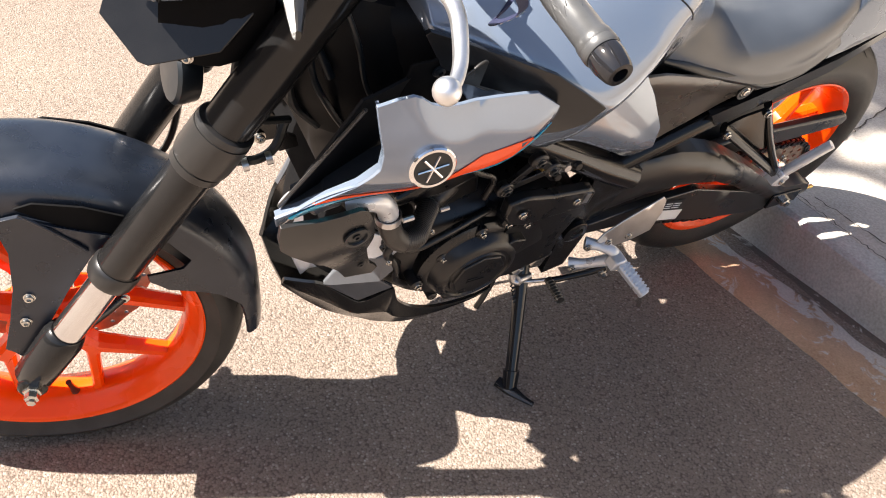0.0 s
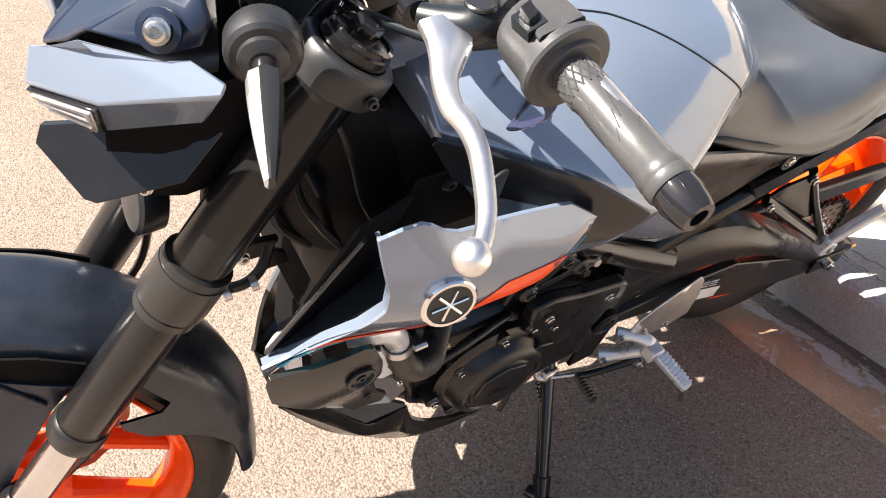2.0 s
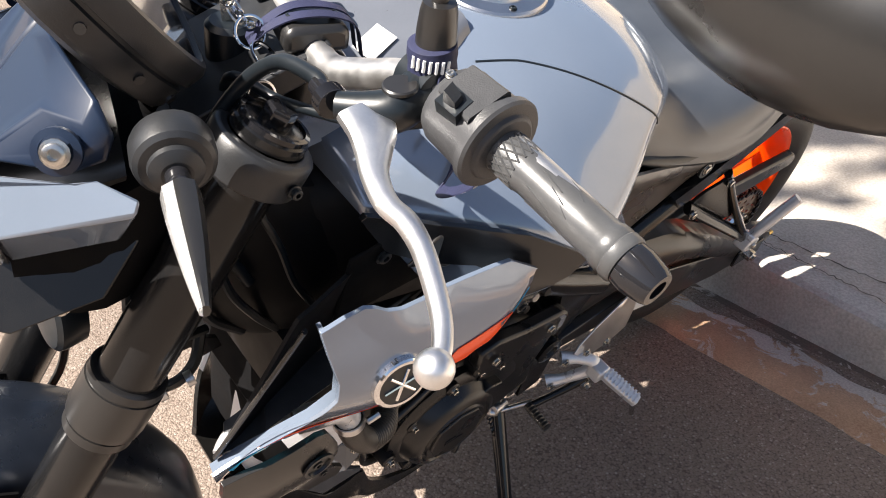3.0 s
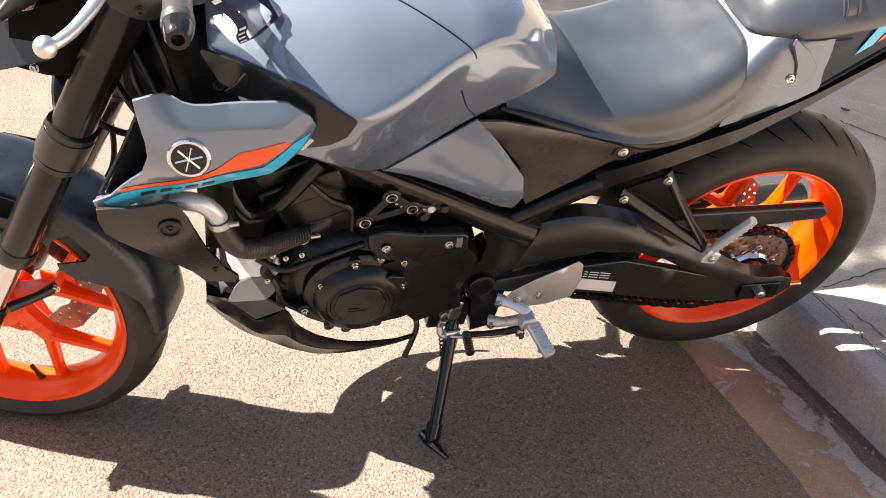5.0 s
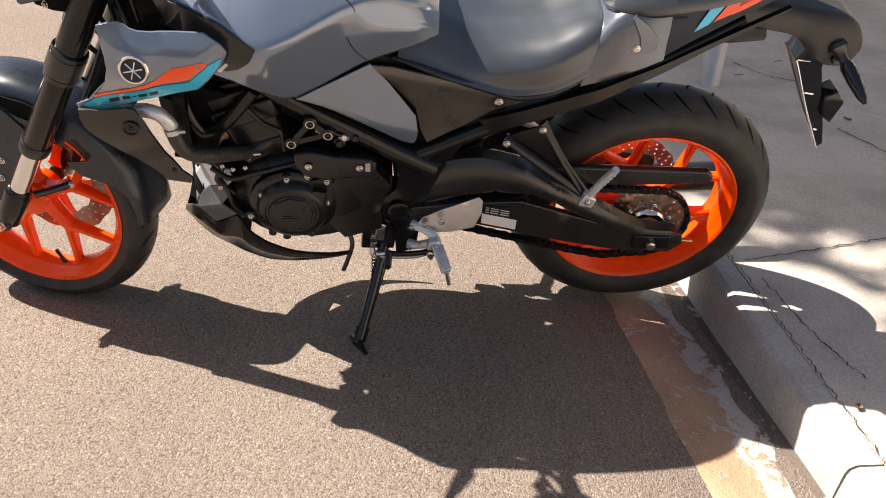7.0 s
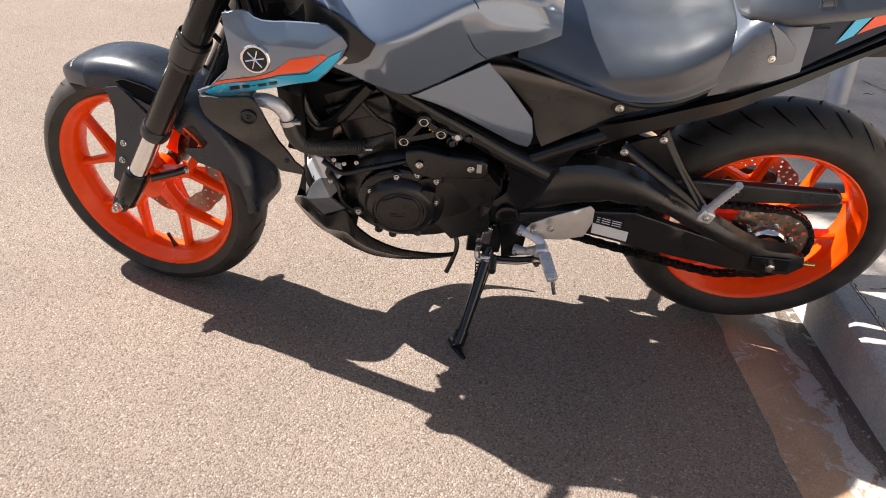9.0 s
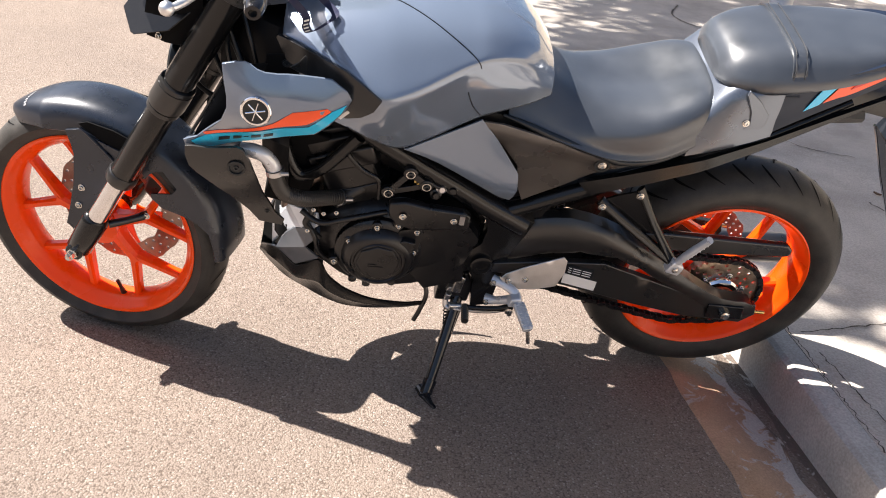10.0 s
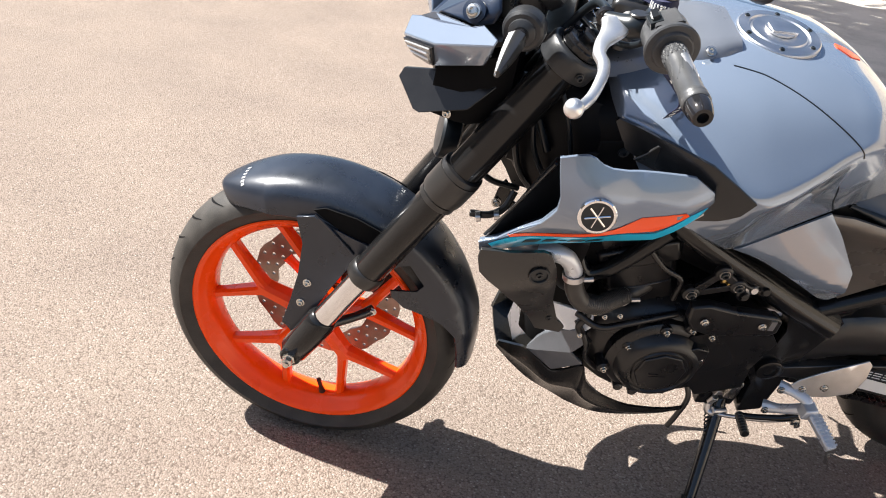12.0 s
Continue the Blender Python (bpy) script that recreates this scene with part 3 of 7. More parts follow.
# headlight unit
lampbody = P("headlight", hull([
    (0.118, [(0, 0.898), (0.020, 0.897), (0.030, 0.894), (0.030, 0.884), (0, 0.874)]),
    (0.150, [(0, 0.915), (0.030, 0.912), (0.060, 0.905), (0.062, 0.892), (0, 0.868)]),
    (0.200, [(0, 0.965), (0.030, 0.960), (0.075, 0.940), (0.085, 0.915), (0, 0.880)]),
    (0.245, [(0, 0.980), (0.040, 0.975), (0.085, 0.955), (0.090, 0.930), (0, 0.900)]),
], 4, 3, shift=-0.02), PLASTIC, "dark navy headlight shell under the dash", steer=True, sharp=30)
cov_ = [(0.113, 0.002, 0.898), (0.194, 0.002, 0.997), (0.204, 0.065, 0.991), (0.221, 0.11, 0.994), (0.219, 0.118, 0.976), (0.207, 0.116, 0.962), (0.151, 0.068, 0.95), (0.133, 0.035, 0.921), (0.198, 0.078, 0.988), (0.213, 0.045, 1.02), (0.23, 0.105, 1.007), (0.236, 0.118, 0.989), (0.229, 0.12, 0.971), (0.211, 0.002, 1.014)]
for s in (-1, 1):
    o = -0.02
    shell = bmesh.new()
    cv = [shell.verts.new((x, s * y + o, z)) for x, y, z in cov_]
    for f in ((0, 7, 2), (0, 2, 1), (7, 6, 8), (7, 8, 2), (2, 8, 3), (6, 5, 4), (6, 4, 8), (8, 4, 3), (1, 2, 9), (2, 3, 10), (2, 10, 9), (3, 4, 11, 10), (4, 5, 12, 11), (1, 9, 13)):
        shell.faces.new([cv[i] for i in f])
    made = bmesh.ops.extrude_face_region(shell, geom=shell.faces[:])
    for v in made["geom"]:
        if isinstance(v, bmesh.types.BMVert):
            v.co += Vector((0.004, -s * 0.003, -0.004))
    P("headlight_cover", shell, NAVY, "smooth dark navy headlight cover", 0.006, parent=lampbody, sharp=50)
    wing = bmesh.new()
    top_ = [(0.112, 0.062, 0.933), (0.128, 0.075, 0.941), (0.149, 0.098, 0.960), (0.206, 0.130, 0.964), (0.222, 0.147, 0.976), (0.246, 0.162, 0.967), (0.242, 0.165, 0.957), (0.161, 0.132, 0.929), (0.107, 0.073, 0.907)]
    bot_ = [(0.122, 0.045, 0.898), (0.136, 0.055, 0.903), (0.155, 0.072, 0.912), (0.206, 0.102, 0.925), (0.222, 0.118, 0.936), (0.240, 0.136, 0.934), (0.232, 0.140, 0.918), (0.164, 0.106, 0.886), (0.122, 0.054, 0.878)]
    rings(wing, [[(x, s * y + o, z) for x, y, z in top_], [(x, s * y + o, z) for x, y, z in bot_]])
    w = P("headlight_wing", wing, GREY, "blue-grey wing beside the headlight", 0.0025, True)
    a_ = [Vector(p) for p in ((0.1095, 0.0705, 0.9025), (0.1605, 0.1275, 0.9225), (0.1635, 0.1095, 0.8900), (0.1290, 0.0660, 0.8800))]
    mid_ = sum(a_, Vector()) / 4
    for nm, mat, lab, f_, out_, back_ in (("light_bezel", SMOKE, "dark bezel", 1.0, 0.0035, 0.010), ("running_light", LENS, "clear daytime running light", 0.86, 0.0060, 0.0020)):
        pane = bmesh.new()
        rings(pane, [[(p.x - k_ * 0.6, s * (p.y + k_) + o, p.z - k_ * 0.3) for p in [mid_ + (q - mid_) * f_ for q in a_]] for k_ in (out_, -back_)])
        P(nm, pane, mat, lab, 0.0012, parent=w)
    for f_ in (0.35, 0.65):
        g0, g1 = a_[0].lerp(a_[3], f_), a_[1].lerp(a_[2], f_)
        P("light_guide", tube(bmesh.new(), [(p.x - 0.004, s * (p.y + 0.0055) + o, p.z - 0.002) for p in (g0.lerp(g1, 0.12), g0.lerp(g1, 0.88))], 0.0016, 8, 1), ALU, "bright light guide", parent=w)
    low = bmesh.new()
    a_ = [(0.108, 0.035, 0.842), (0.160, 0.060, 0.862), (0.235, 0.075, 0.885), (0.250, 0.085, 0.868), (0.218, 0.105, 0.834), (0.150, 0.098, 0.808), (0.140, 0.092, 0.808), (0.104, 0.048, 0.832)]
    rings(low, [[(x, s * y + o, z) for x, y, z in a_], [(x + 0.004, s * (y - 0.005) + o, z) for x, y, z in a_]])
    P("chin_wing", low, SATINBLACK, "matt black wing under the headlight", 0.0015, True)
    P("cover_screw", bolt_bm((0.202, s * 0.118 + o, 0.979), (-0.35, s, 0.45), 0.0085, 0.006), ZINC, parent=lampbody)
    P("screw_seat", lathe(bmesh.new(), [(0.016, -0.004), (0.016, 0.001), (0.011, 0.002), (0.011, -0.002)], (0.203, s * 0.115 + o, 0.978), (-0.35, s, 0.45), 24, True), NAVY, parent=lampbody)
    # turn signals
    tip = Vector((0.262, s * 0.268 + o * 0.5, 0.972))
    root = Vector((0.272, s * 0.130 + o, 0.978))
    d = (tip - root).normalized()
    base = P("turn_signal", lathe(bmesh.new(), [(0.022, 0.0), (0.0265, 0.002), (0.0280, 0.006), (0.0280, 0.020), (0.0268, 0.025), (0.0235, 0.028), (0.0185, 0.029), (0.0180, 0.033), (0.0150, 0.035), (0.0105, 0.037)], root - d * 0.012, d, 28), DASHPLASTIC, "black front turn signal with a clear lens", steer=True, sharp=24)
    P("stem", rod(bmesh.new(), root + d * 0.02, root + d * 0.058, 0.0085, None, 16), SMOKE, parent=base)
    lensrows, bodyrows = [], []
    up = Vector((0, 0, 1))
    fwd = d.cross(up).normalized() * (-1 if s < 0 else 1)
    fwd = fwd if fwd.x < 0 else -fwd
    for i in range(9):
        u = i / 8
        c_ = root + d * (0.045 + 0.098 * u)
        wv = 0.0135 * (1 - 0.72 * u ** 1.6)
        hv = 0.0150 * (1 - 0.70 * u ** 1.6)
        bodyrows.append([c_ + fwd * a * wv + up * b * hv for a, b in ((-0.9, 0), (-0.6, 0.8), (0, 1), (0.35, 0.9), (0.35, -0.9), (0, -1), (-0.6, -0.8))])
        lensrows.append([c_ + fwd * (0.36 + a) * wv + up * b * hv for a, b in ((0, 0.85), (0.5, 0.6), (0.62, 0), (0.5, -0.6), (0, -0.85))])
    bb, lb = bmesh.new(), bmesh.new()
    rings(bb, bodyrows)
    rings(lb, lensrows)
    P("housing", bb, PLASTIC, parent=base)
    P("lens", lb, LENS, "clear lens", parent=base)
P("projector", lathe(bmesh.new(), [(0.045, -0.05), (0.050, -0.02), (0.046, 0.0), (0.040, 0.004), (0.038, -0.002), (0.030, 0.004), (0.012, 0.010), (0.001, 0.011)], (0.155, -0.015, 0.845), (-1, 0, -0.15), 32), SMOKE, "dark projector lens of the headlight", steer=True)
P("headlight_bracket", hull([(0.16, [(0, 0.88), (0.07, 0.875), (0.075, 0.80), (0, 0.79)]), (0.22, [(0, 0.92), (0.085, 0.90), (0.085, 0.80), (0, 0.78)]), (0.27, [(0, 0.93), (0.08, 0.92), (0.07, 0.82), (0, 0.80)])], 3, 2, shift=-0.015), MATTE, "black bracket behind the headlight", steer=True)
P("bracket_bolt", bolt_bm((0.188, -0.098, 0.808), (-0.3, -1, 0), 0.006, 0.006), ZINC, steer=True)
P("horn", lathe(bmesh.new(), [(0.018, -0.03), (0.036, -0.024), (0.040, -0.006), (0.040, 0.0), (0.036, 0.004), (0.012, 0.006)], (0.175, -0.02, 0.735), (-1, -0.25, 0.1), 32), INK, "round black horn", steer=True)

# dash
tilt = Matrix.Translation((0.262, -0.015, 1.036)) @ pose(0, 0, 0, 0, 52)
dash_o = [(-0.078, -0.066), (-0.010, -0.090), (0.052, -0.074), (0.066, -0.045), (0.066, 0.045), (0.052, 0.074), (-0.010, 0.090), (-0.078, 0.066)]
db = bmesh.new()
ring = spline([(a, b) for a, b in dash_o], 4, True)
rings(db, [[tilt @ Vector((p[0] * k, p[1] * k, h)) for p in ring] for k, h in ((0.78, -0.042), (0.97, -0.034), (1.0, -0.028), (1.0, -0.012), (0.965, -0.0105), (0.965, -0.0075), (1.02, -0.006), (1.02, 0.008), (0.985, 0.013), (0.93, 0.014), (0.90, 0.008))])
dash = P("instrument_panel", db, DASHPLASTIC, "rounded black instrument panel with a double rim", steer=True)
for k_ in range(10):
    q = ring[(k_ * len(ring)) // 10]
    P("rim_clip", join(rod(bmesh.new(), tilt @ Vector((q[0] * 0.99, q[1] * 0.99, -0.020)), tilt @ Vector((q[0] * 1.02, q[1] * 1.02, -0.020)), 0.004, None, 8)), PLASTIC, parent=dash)
gl = bmesh.new()
rings(gl, [[tilt @ Vector((p[0] * 0.88, p[1] * 0.88, h)) for p in ring] for h in (0.008, 0.0115)])
P("screen", gl, SMOKE, "dark glossy display", parent=dash)

# handlebar
bar_l = [(0.398, 0.0, 0.990), (0.398, -0.055, 0.990), (0.400, -0.095, 0.994), (0.412, -0.135, 1.012), (0.421, -0.170, 1.030), (0.426, -0.205, 1.041), (0.442, -0.265, 1.041), (0.474, -0.375, 1.027)]
bar_r = [(x, -y, z) for x, y, z in bar_l[::-1]]
handlebar = P("handlebar", tube(bmesh.new(), bar_r + bar_l[1:], 0.0118, 18, 5), BARMETAL, "bead-blasted grey metal handlebar", steer=True)
for y in (-0.045, 0.045):
    P("riser_post", rod(bmesh.new(), (0.393, y, 0.945), (0.397, y, 0.985), 0.017), PLASTIC, parent=handlebar)
    for z0, z1 in ((0.968, 0.9885), (0.9905, 1.012)):
        blk = plate(bmesh.new(), [(0.372, z0), (0.424, z0), (0.424, z1 - 0.004), (0.416, z1), (0.380, z1), (0.372, z1 - 0.004)], y - 0.019, y + 0.019)
        P("riser_clamp", blk, PLASTIC, "black cast bar clamp", 0.005, parent=handlebar)
    for x in (0.381, 0.415):
        P("riser_bolt", bolt_bm((x, y, 1.0115), (0, 0, 1), 0.0042, 0.004), INK, parent=handlebar)


def grip_set(s):
    g0, g1 = Vector((0.442, s * 0.270, 1.0385)), Vector((0.470, s * 0.366, 1.027))
    d = (g1 - g0).normalized()
    ln = (g1 - g0).length
    prof = [(0.0125, -0.004), (0.0165, -0.003)]
    for i in range(10):
        u = 0.006 + 0.020 * i / 9
        prof.append((0.0140, u))
    prof += [(0.0134, 0.03), (0.0138, ln * 0.55), (0.0140, ln * 0.88), (0.0150, ln * 0.90), (0.0153, ln * 0.95), (0.0147, ln * 0.97), (0.0155, ln * 0.98), (0.0155, ln * 1.03), (0.0142, ln * 1.05)]
    grip = P("handgrip", lathe(bmesh.new(), prof, g0, d, 40), GRIP, "ribbed grey rubber handgrip", steer=True)
    P("bar_end", lathe(bmesh.new(), [(0.011, 0.0), (0.0142, 0.001), (0.0144, 0.008), (0.0120, 0.020), (0.0105, 0.023), (0.0062, 0.023), (0.0058, 0.014), (0.001, 0.014)], g1 + d * 0.005, d, 32), SMOKE, "glossy black bar end weight", parent=grip)
    rib = bmesh.new()
    a, b, _ = axes_of(d)
    on = lambda u, t, r: g0 + d * u + (a * math.cos(t) + b * math.sin(t)) * r
    for k in range(18):
        t0 = 2 * math.pi * k / 18
        for w_ in (-1, 1):
            tube(rib, [on(0.006 + 0.018 * i / 4, t0 + w_ * 0.55 * i / 4, 0.0141) for i in range(5)], 0.0007, 4, 1)
        tube(rib, [on(0.036 + 0.012 * (k % 3), t0, 0.0136), on(ln * 0.55 + 0.006 * (k % 3), t0 + 0.25, 0.0139)], 0.00045, 4, 1)
    P("grip_rib", rib, GRIP, parent=grip)
    return grip, g0, d


gl_, g0, gd = grip_set(-1)
grip_set(1)

# left switch block
sw = lathe(bmesh.new(), [(0.012, -0.048), (0.024, -0.047), (0.0270, -0.040), (0.0275, -0.022), (0.0285, -0.008), (0.0290, -0.002), (0.024, 0.0), (0.022, 0.004)], g0, gd, 30)
switch = P("switch_block", sw, GREYPLASTIC, "grey plastic switch block with a black rocker", 0.0012, True)
a, b, _ = axes_of(gd)
up_l = Vector((-0.35, -0.25, 1)).normalized()
up_l = (up_l - gd * up_l.dot(gd)).normalized()
sd_l = gd.cross(up_l)
fr = lambda u, v, w: g0 + gd * u + up_l * v + sd_l * w
box = bmesh.new()
rings(box, [[fr(-0.040, h, -0.012 * k), fr(-0.010, h, -0.014 * k), fr(-0.010, h, 0.012 * k), fr(-0.040, h, 0.010 * k)] for h, k in ((0.015, 1.3), (0.0265, 1.25), (0.0282, 1.1))])
P("switch_hood", box, GREYPLASTIC, parent=switch)
# slightly raised block whose dark colour stands for shade round the rocker
box = bmesh.new()
rings(box, [[fr(-0.036, h, 0.004), fr(-0.018, h, 0.004), fr(-0.016, h, 0.019), fr(-0.034, h, 0.020)] for h in (0.016, 0.028, 0.0288)])
P("switch_slot", box, INK, "raised dark block that stands for the rocker's shaded recess", parent=switch)
box = bmesh.new()
rings(box, [[fr(-0.033, 0.02, 0.006), fr(-0.021, 0.02, 0.006), fr(-0.019, 0.02, 0.017), fr(-0.031, 0.02, 0.018)], [fr(-0.031, 0.038, 0.008), fr(-0.023, 0.033, 0.008), fr(-0.021, 0.033, 0.015), fr(-0.029, 0.038, 0.016)]])
P("rocker", box, DASHPLASTIC, parent=switch)
P("switch_flange", lathe(bmesh.new(), [(0.020, -0.008), (0.031, -0.007), (0.0315, -0.002), (0.030, 0.0), (0.020, 0.001)], g0, gd, 32), GREYPLASTIC, parent=switch)
P("switch_screw", bolt_bm(fr(-0.044, 0.026, 0.0), up_l, 0.003, 0.003), ZINC, parent=switch)

LEVER = surf("brushed_lever", (0.82, 0.82, 0.82), 0.40, 1.0, 0.08, 30, 0.0001, 500)
# clutch perch, lever and cable
perch = tube(bmesh.new(), [(0.426, -0.200, 1.041), (0.412, -0.207, 1.038), (0.396, -0.213, 1.034), (0.380, -0.205, 1.032), (0.366, -0.195, 1.030)], [0.018, 0.015, 0.015, 0.011, 0.009], 14)
lathe(perch, [(0.0118, -0.016), (0.0185, -0.016), (0.0185, 0.016), (0.0118, 0.016)], (0.426, -0.200, 1.041), (0.1, -1, 0.05), 28, True)
pc = P("clutch_perch", perch, INK, "black clutch lever perch", steer=True)
P("pivot_bolt", lathe(bmesh.new(), [(0.0115, 0), (0.0115, 0.002), (0.0105, 0.003), (0.001, 0.003)], (0.400, -0.211, 1.048), (-0.1, 0, 1), 24), PLASTIC, parent=pc)
lv = [(0.374, -0.210, 0.0155), (0.377, -0.225, 0.0165), (0.372, -0.244, 0.0118), (0.3665, -0.262, 0.0086), (0.366, -0.283, 0.0074), (0.3725, -0.298, 0.0072), (0.3745, -0.317, 0.0066), (0.372, -0.340, 0.0062), (0.368, -0.361, 0.0058), (0.362, -0.377, 0.0056), (0.356, -0.386, 0.0054)]
line = spline(lv, 5)
lb = bmesh.new()
rows = []
nrm = Vector((0, -0.2, 0.98)).normalized()
for i, q in enumerate(line):
    p, nx = line[max(i - 1, 0)], line[min(i + 1, len(line) - 1)]
    d = Vector((nx[0] - p[0], nx[1] - p[1], 0.2044 * (nx[1] - p[1]))).normalized()
    ac = d.cross(nrm).normalized()
    c_ = Vector((q[0], q[1], 1.035 + 0.2044 * (q[1] + 0.207)))
    th = 0.0062 - 0.0006 * i / len(line)
    rows.append([c_ + ac * q[2] * math.cos(t) * (1.0 if abs(math.cos(t)) > 0.5 else 0.9) + nrm * th * math.copysign(abs(math.sin(t)) ** 0.7, math.sin(t)) for t in [2 * math.pi * k / 18 for k in range(18)]])
rings(lb, rows)
lever = P("clutch_lever", lb, LEVER, "polished metal clutch lever with a ball end", steer=True)
ball = bmesh.new()
bmesh.ops.create_uvsphere(ball, u_segments=24, v_segments=14, radius=0.0108, matrix=Matrix.Translation((0.353, -0.388, 0.998)))
P("ball_end", ball, LEVER, parent=lever)
P("cable_adjuster", join(lathe(bmesh.new(), [(0.006, 0), (0.0105, 0.001)] + [(0.0105 + 0.001 * (i % 2), 0.002 + 0.0012 * i) for i in range(8)] + [(0.009, 0.013), (0.007, 0.014), (0.007, 0.026), (0.005, 0.028)], (0.365, -0.194, 1.029), (-0.10, 0.95, 0.0), 20)), SMOKE, "knurled dark cable adjuster", steer=True)
P("clutch_cable", tube(bmesh.new(), [(0.364, -0.175, 1.030), (0.362, -0.160, 1.031), (0.350, -0.120, 1.020), (0.330, -0.092, 0.985), (0.305, -0.08, 0.93), (0.30, -0.07, 0.86), (0.34, -0.08, 0.78)], 0.0058, 10), INK, "black clutch cable", steer=True)
P("switch_cable", tube(bmesh.new(), [(0.422, -0.222, 1.028), (0.40, -0.17, 0.995), (0.36, -0.10, 0.975), (0.33, -0.06, 0.975), (0.33, -0.04, 0.90)], 0.0042, 10), INK, "black switch cable", steer=True)
P("brake_line", tube(bmesh.new(), [(0.40, 0.19, 1.04), (0.33, 0.13, 1.05), (0.26, 0.06, 1.00), (0.235, 0.0, 0.90), (0.225, -0.04, 0.84), (0.24, -0.02, 0.79)], 0.0048, 10), INK, "black brake line behind the headlight", steer=True)

# mirrors
for s in (-1, 1):
    st = P("mirror", tube(bmesh.new(), [(0.424, s * 0.200, 1.080), (0.4245, s * 0.200, 1.110), (0.427, s * 0.201, 1.150), (0.440, s * 0.225, 1.180), (0.460, s * 0.31, 1.20)], [0.0055, 0.0055, 0.0055, 0.0055, 0.008], 16), PLASTIC, "black rear-view mirror on a bar stem", steer=True)
    P("stem_boot", lathe(bmesh.new(), [(0.0125, 0), (0.0130, 0.004), (0.0128, 0.034), (0.0118, 0.046), (0.0105, 0.052), (0.006, 0.053)], (0.4265, s * 0.200, 1.046), (-0.04, 0, 1), 24), PLASTIC, parent=st)
    mb = bmesh.new()
    rows = []
    ctr = Vector((0.475, s * 0.395, 1.198))
    for i in range(11):
        u = i / 10
        w = math.sin(u * math.pi * 0.94 + 0.09) ** 0.45
        c_ = ctr + Vector((0.02 * (u - 0.5), s * 0.17 * (u - 0.5), 0.0))
        rows.append([c_ + Vector((0.034 * w * math.cos(t) * (1 if math.cos(t) < 0 else 0.25), 0, 0.047 * w * math.sin(t))) for t in [2 * math.pi * k / 20 for k in range(20)]])
    rings(mb, rows)
    P("mirror_shell", mb, PLASTIC, "rounded black mirror shell", parent=st)
P("ribbon", lathe(bmesh.new(), [(0.0128, -0.010), (0.0160, -0.009), (0.0154, -0.003), (0.0162, 0.003), (0.0156, 0.009), (0.0128, 0.010)], (0.4245, -0.200, 1.062), (-0.15, 0, 1), 24), RIBBON, "blue cloth ribbon tied round the mirror stem", steer=True)
rb = bmesh.new()
for k in range(7):
    t = radians(200 + 14 * k)
    q = Vector((0.4245 + math.cos(t) * 0.0162, -0.200 + math.sin(t) * 0.0162, 1.062))
    rod(rb, q + Vector((0, 0, -0.004)), q + Vector((0, 0, 0.004)), 0.0011, None, 6)
P("ribbon_print", rb, WHITE, steer=True)
for off in (0.0, 0.016):
    rib = bmesh.new()
    line = spline([(0.436, -0.058 + off, 0.982), (0.430, -0.055 + off, 1.008), (0.412, -0.052 + off, 1.0165), (0.385, -0.05 + off, 1.0165), (0.366, -0.043 + off * 0.6, 1.006), (0.352, -0.032 + off * 0.4, 0.988)], 5)
    rings(rib, [[Vector(p) + Vector((0, 0.0055, 0.0005)), Vector(p) + Vector((0, -0.0055, 0.0005)), Vector(p) + Vector((0, -0.0055, -0.0008)), Vector(p) + Vector((0, 0.0055, -0.0008))] for p in line])
    P("key_lanyard", rib, RIBBON, "blue cloth key lanyard over the bar clamp", steer=True)
hang = [STEER @ Vector((0.428, -0.214, 1.058)), STEER @ Vector((0.425, -0.220, 1.020)), Vector((0.421, -0.222, 0.985)), Vector((0.425, -0.203, 0.950)), Vector((0.432, -0.180, 0.927)), Vector((0.452, -0.170, 0.936)), Vector((0.470, -0.150, 0.946)), Vector((0.452, -0.128, 0.955)), Vector((0.436, -0.140, 0.975))]
line = [Vector(p) for p in spline(hang, 8)]
rib = bmesh.new()
wid = Vector((0.92, 0.30, 0.25)).normalized()
rings(rib, [[p + wid * a + Vector((0, b, 0)) for a, b in ((-0.0065, 0), (0.0065, 0), (0.0065, 0.0012), (-0.0065, 0.0012))] for p in line])
strap_ = P("lanyard_strap", rib, RIBBON, "dark blue printed strap hanging beside the tank")
for k_ in range(8):
    i = 7 + 3 * k_
    p, d = line[i], (line[i + 1] - line[i]).normalized()
    if k_ == 3:
        continue
    bar = bmesh.new()
    rings(bar, [[p + wid * a * 0.0040 + d * b * 0.0026 + Vector((0, -h, 0)) for a, b in ((-1, -1), (1, -1), (1, 1), (-1, 1))] for h in (0.0004, 0.0016)])
    P("print_bar", bar, WHITE, parent=strap_)
for q, r_, ax2 in (((0.352, -0.040, 1.000), 0.0125, (0.2, -0.8, 0.5)), ((0.358, -0.062, 0.990), 0.0140, (0.6, -0.3, 0.7)), ((0.350, -0.078, 0.968), 0.0110, (0.1, -0.9, 0.3))):
    P("key_ring", lathe(bmesh.new(), [(r_ - 0.0011, -0.0009), (r_, -0.0012), (r_ + 0.0011, -0.0009), (r_ + 0.0011, 0.0009), (r_, 0.0012), (r_ - 0.0011, 0.0009)], q, ax2, 26, True), CHROME, "bright metal key ring", steer=True)
P("key_chain", join(*[lathe(bmesh.new(), [(0.0028, -0.0007), (0.0040, -0.0007), (0.0040, 0.0007), (0.0028, 0.0007)], Vector((0.334, -0.012, 1.020)).lerp(Vector((0.352, -0.040, 1.006)), i / 6), (1, 0.3, 0.5) if i % 2 else (0.1, 1, 0.4), 10, True) for i in range(7)]), CHROME, "short bright key chain", steer=True)
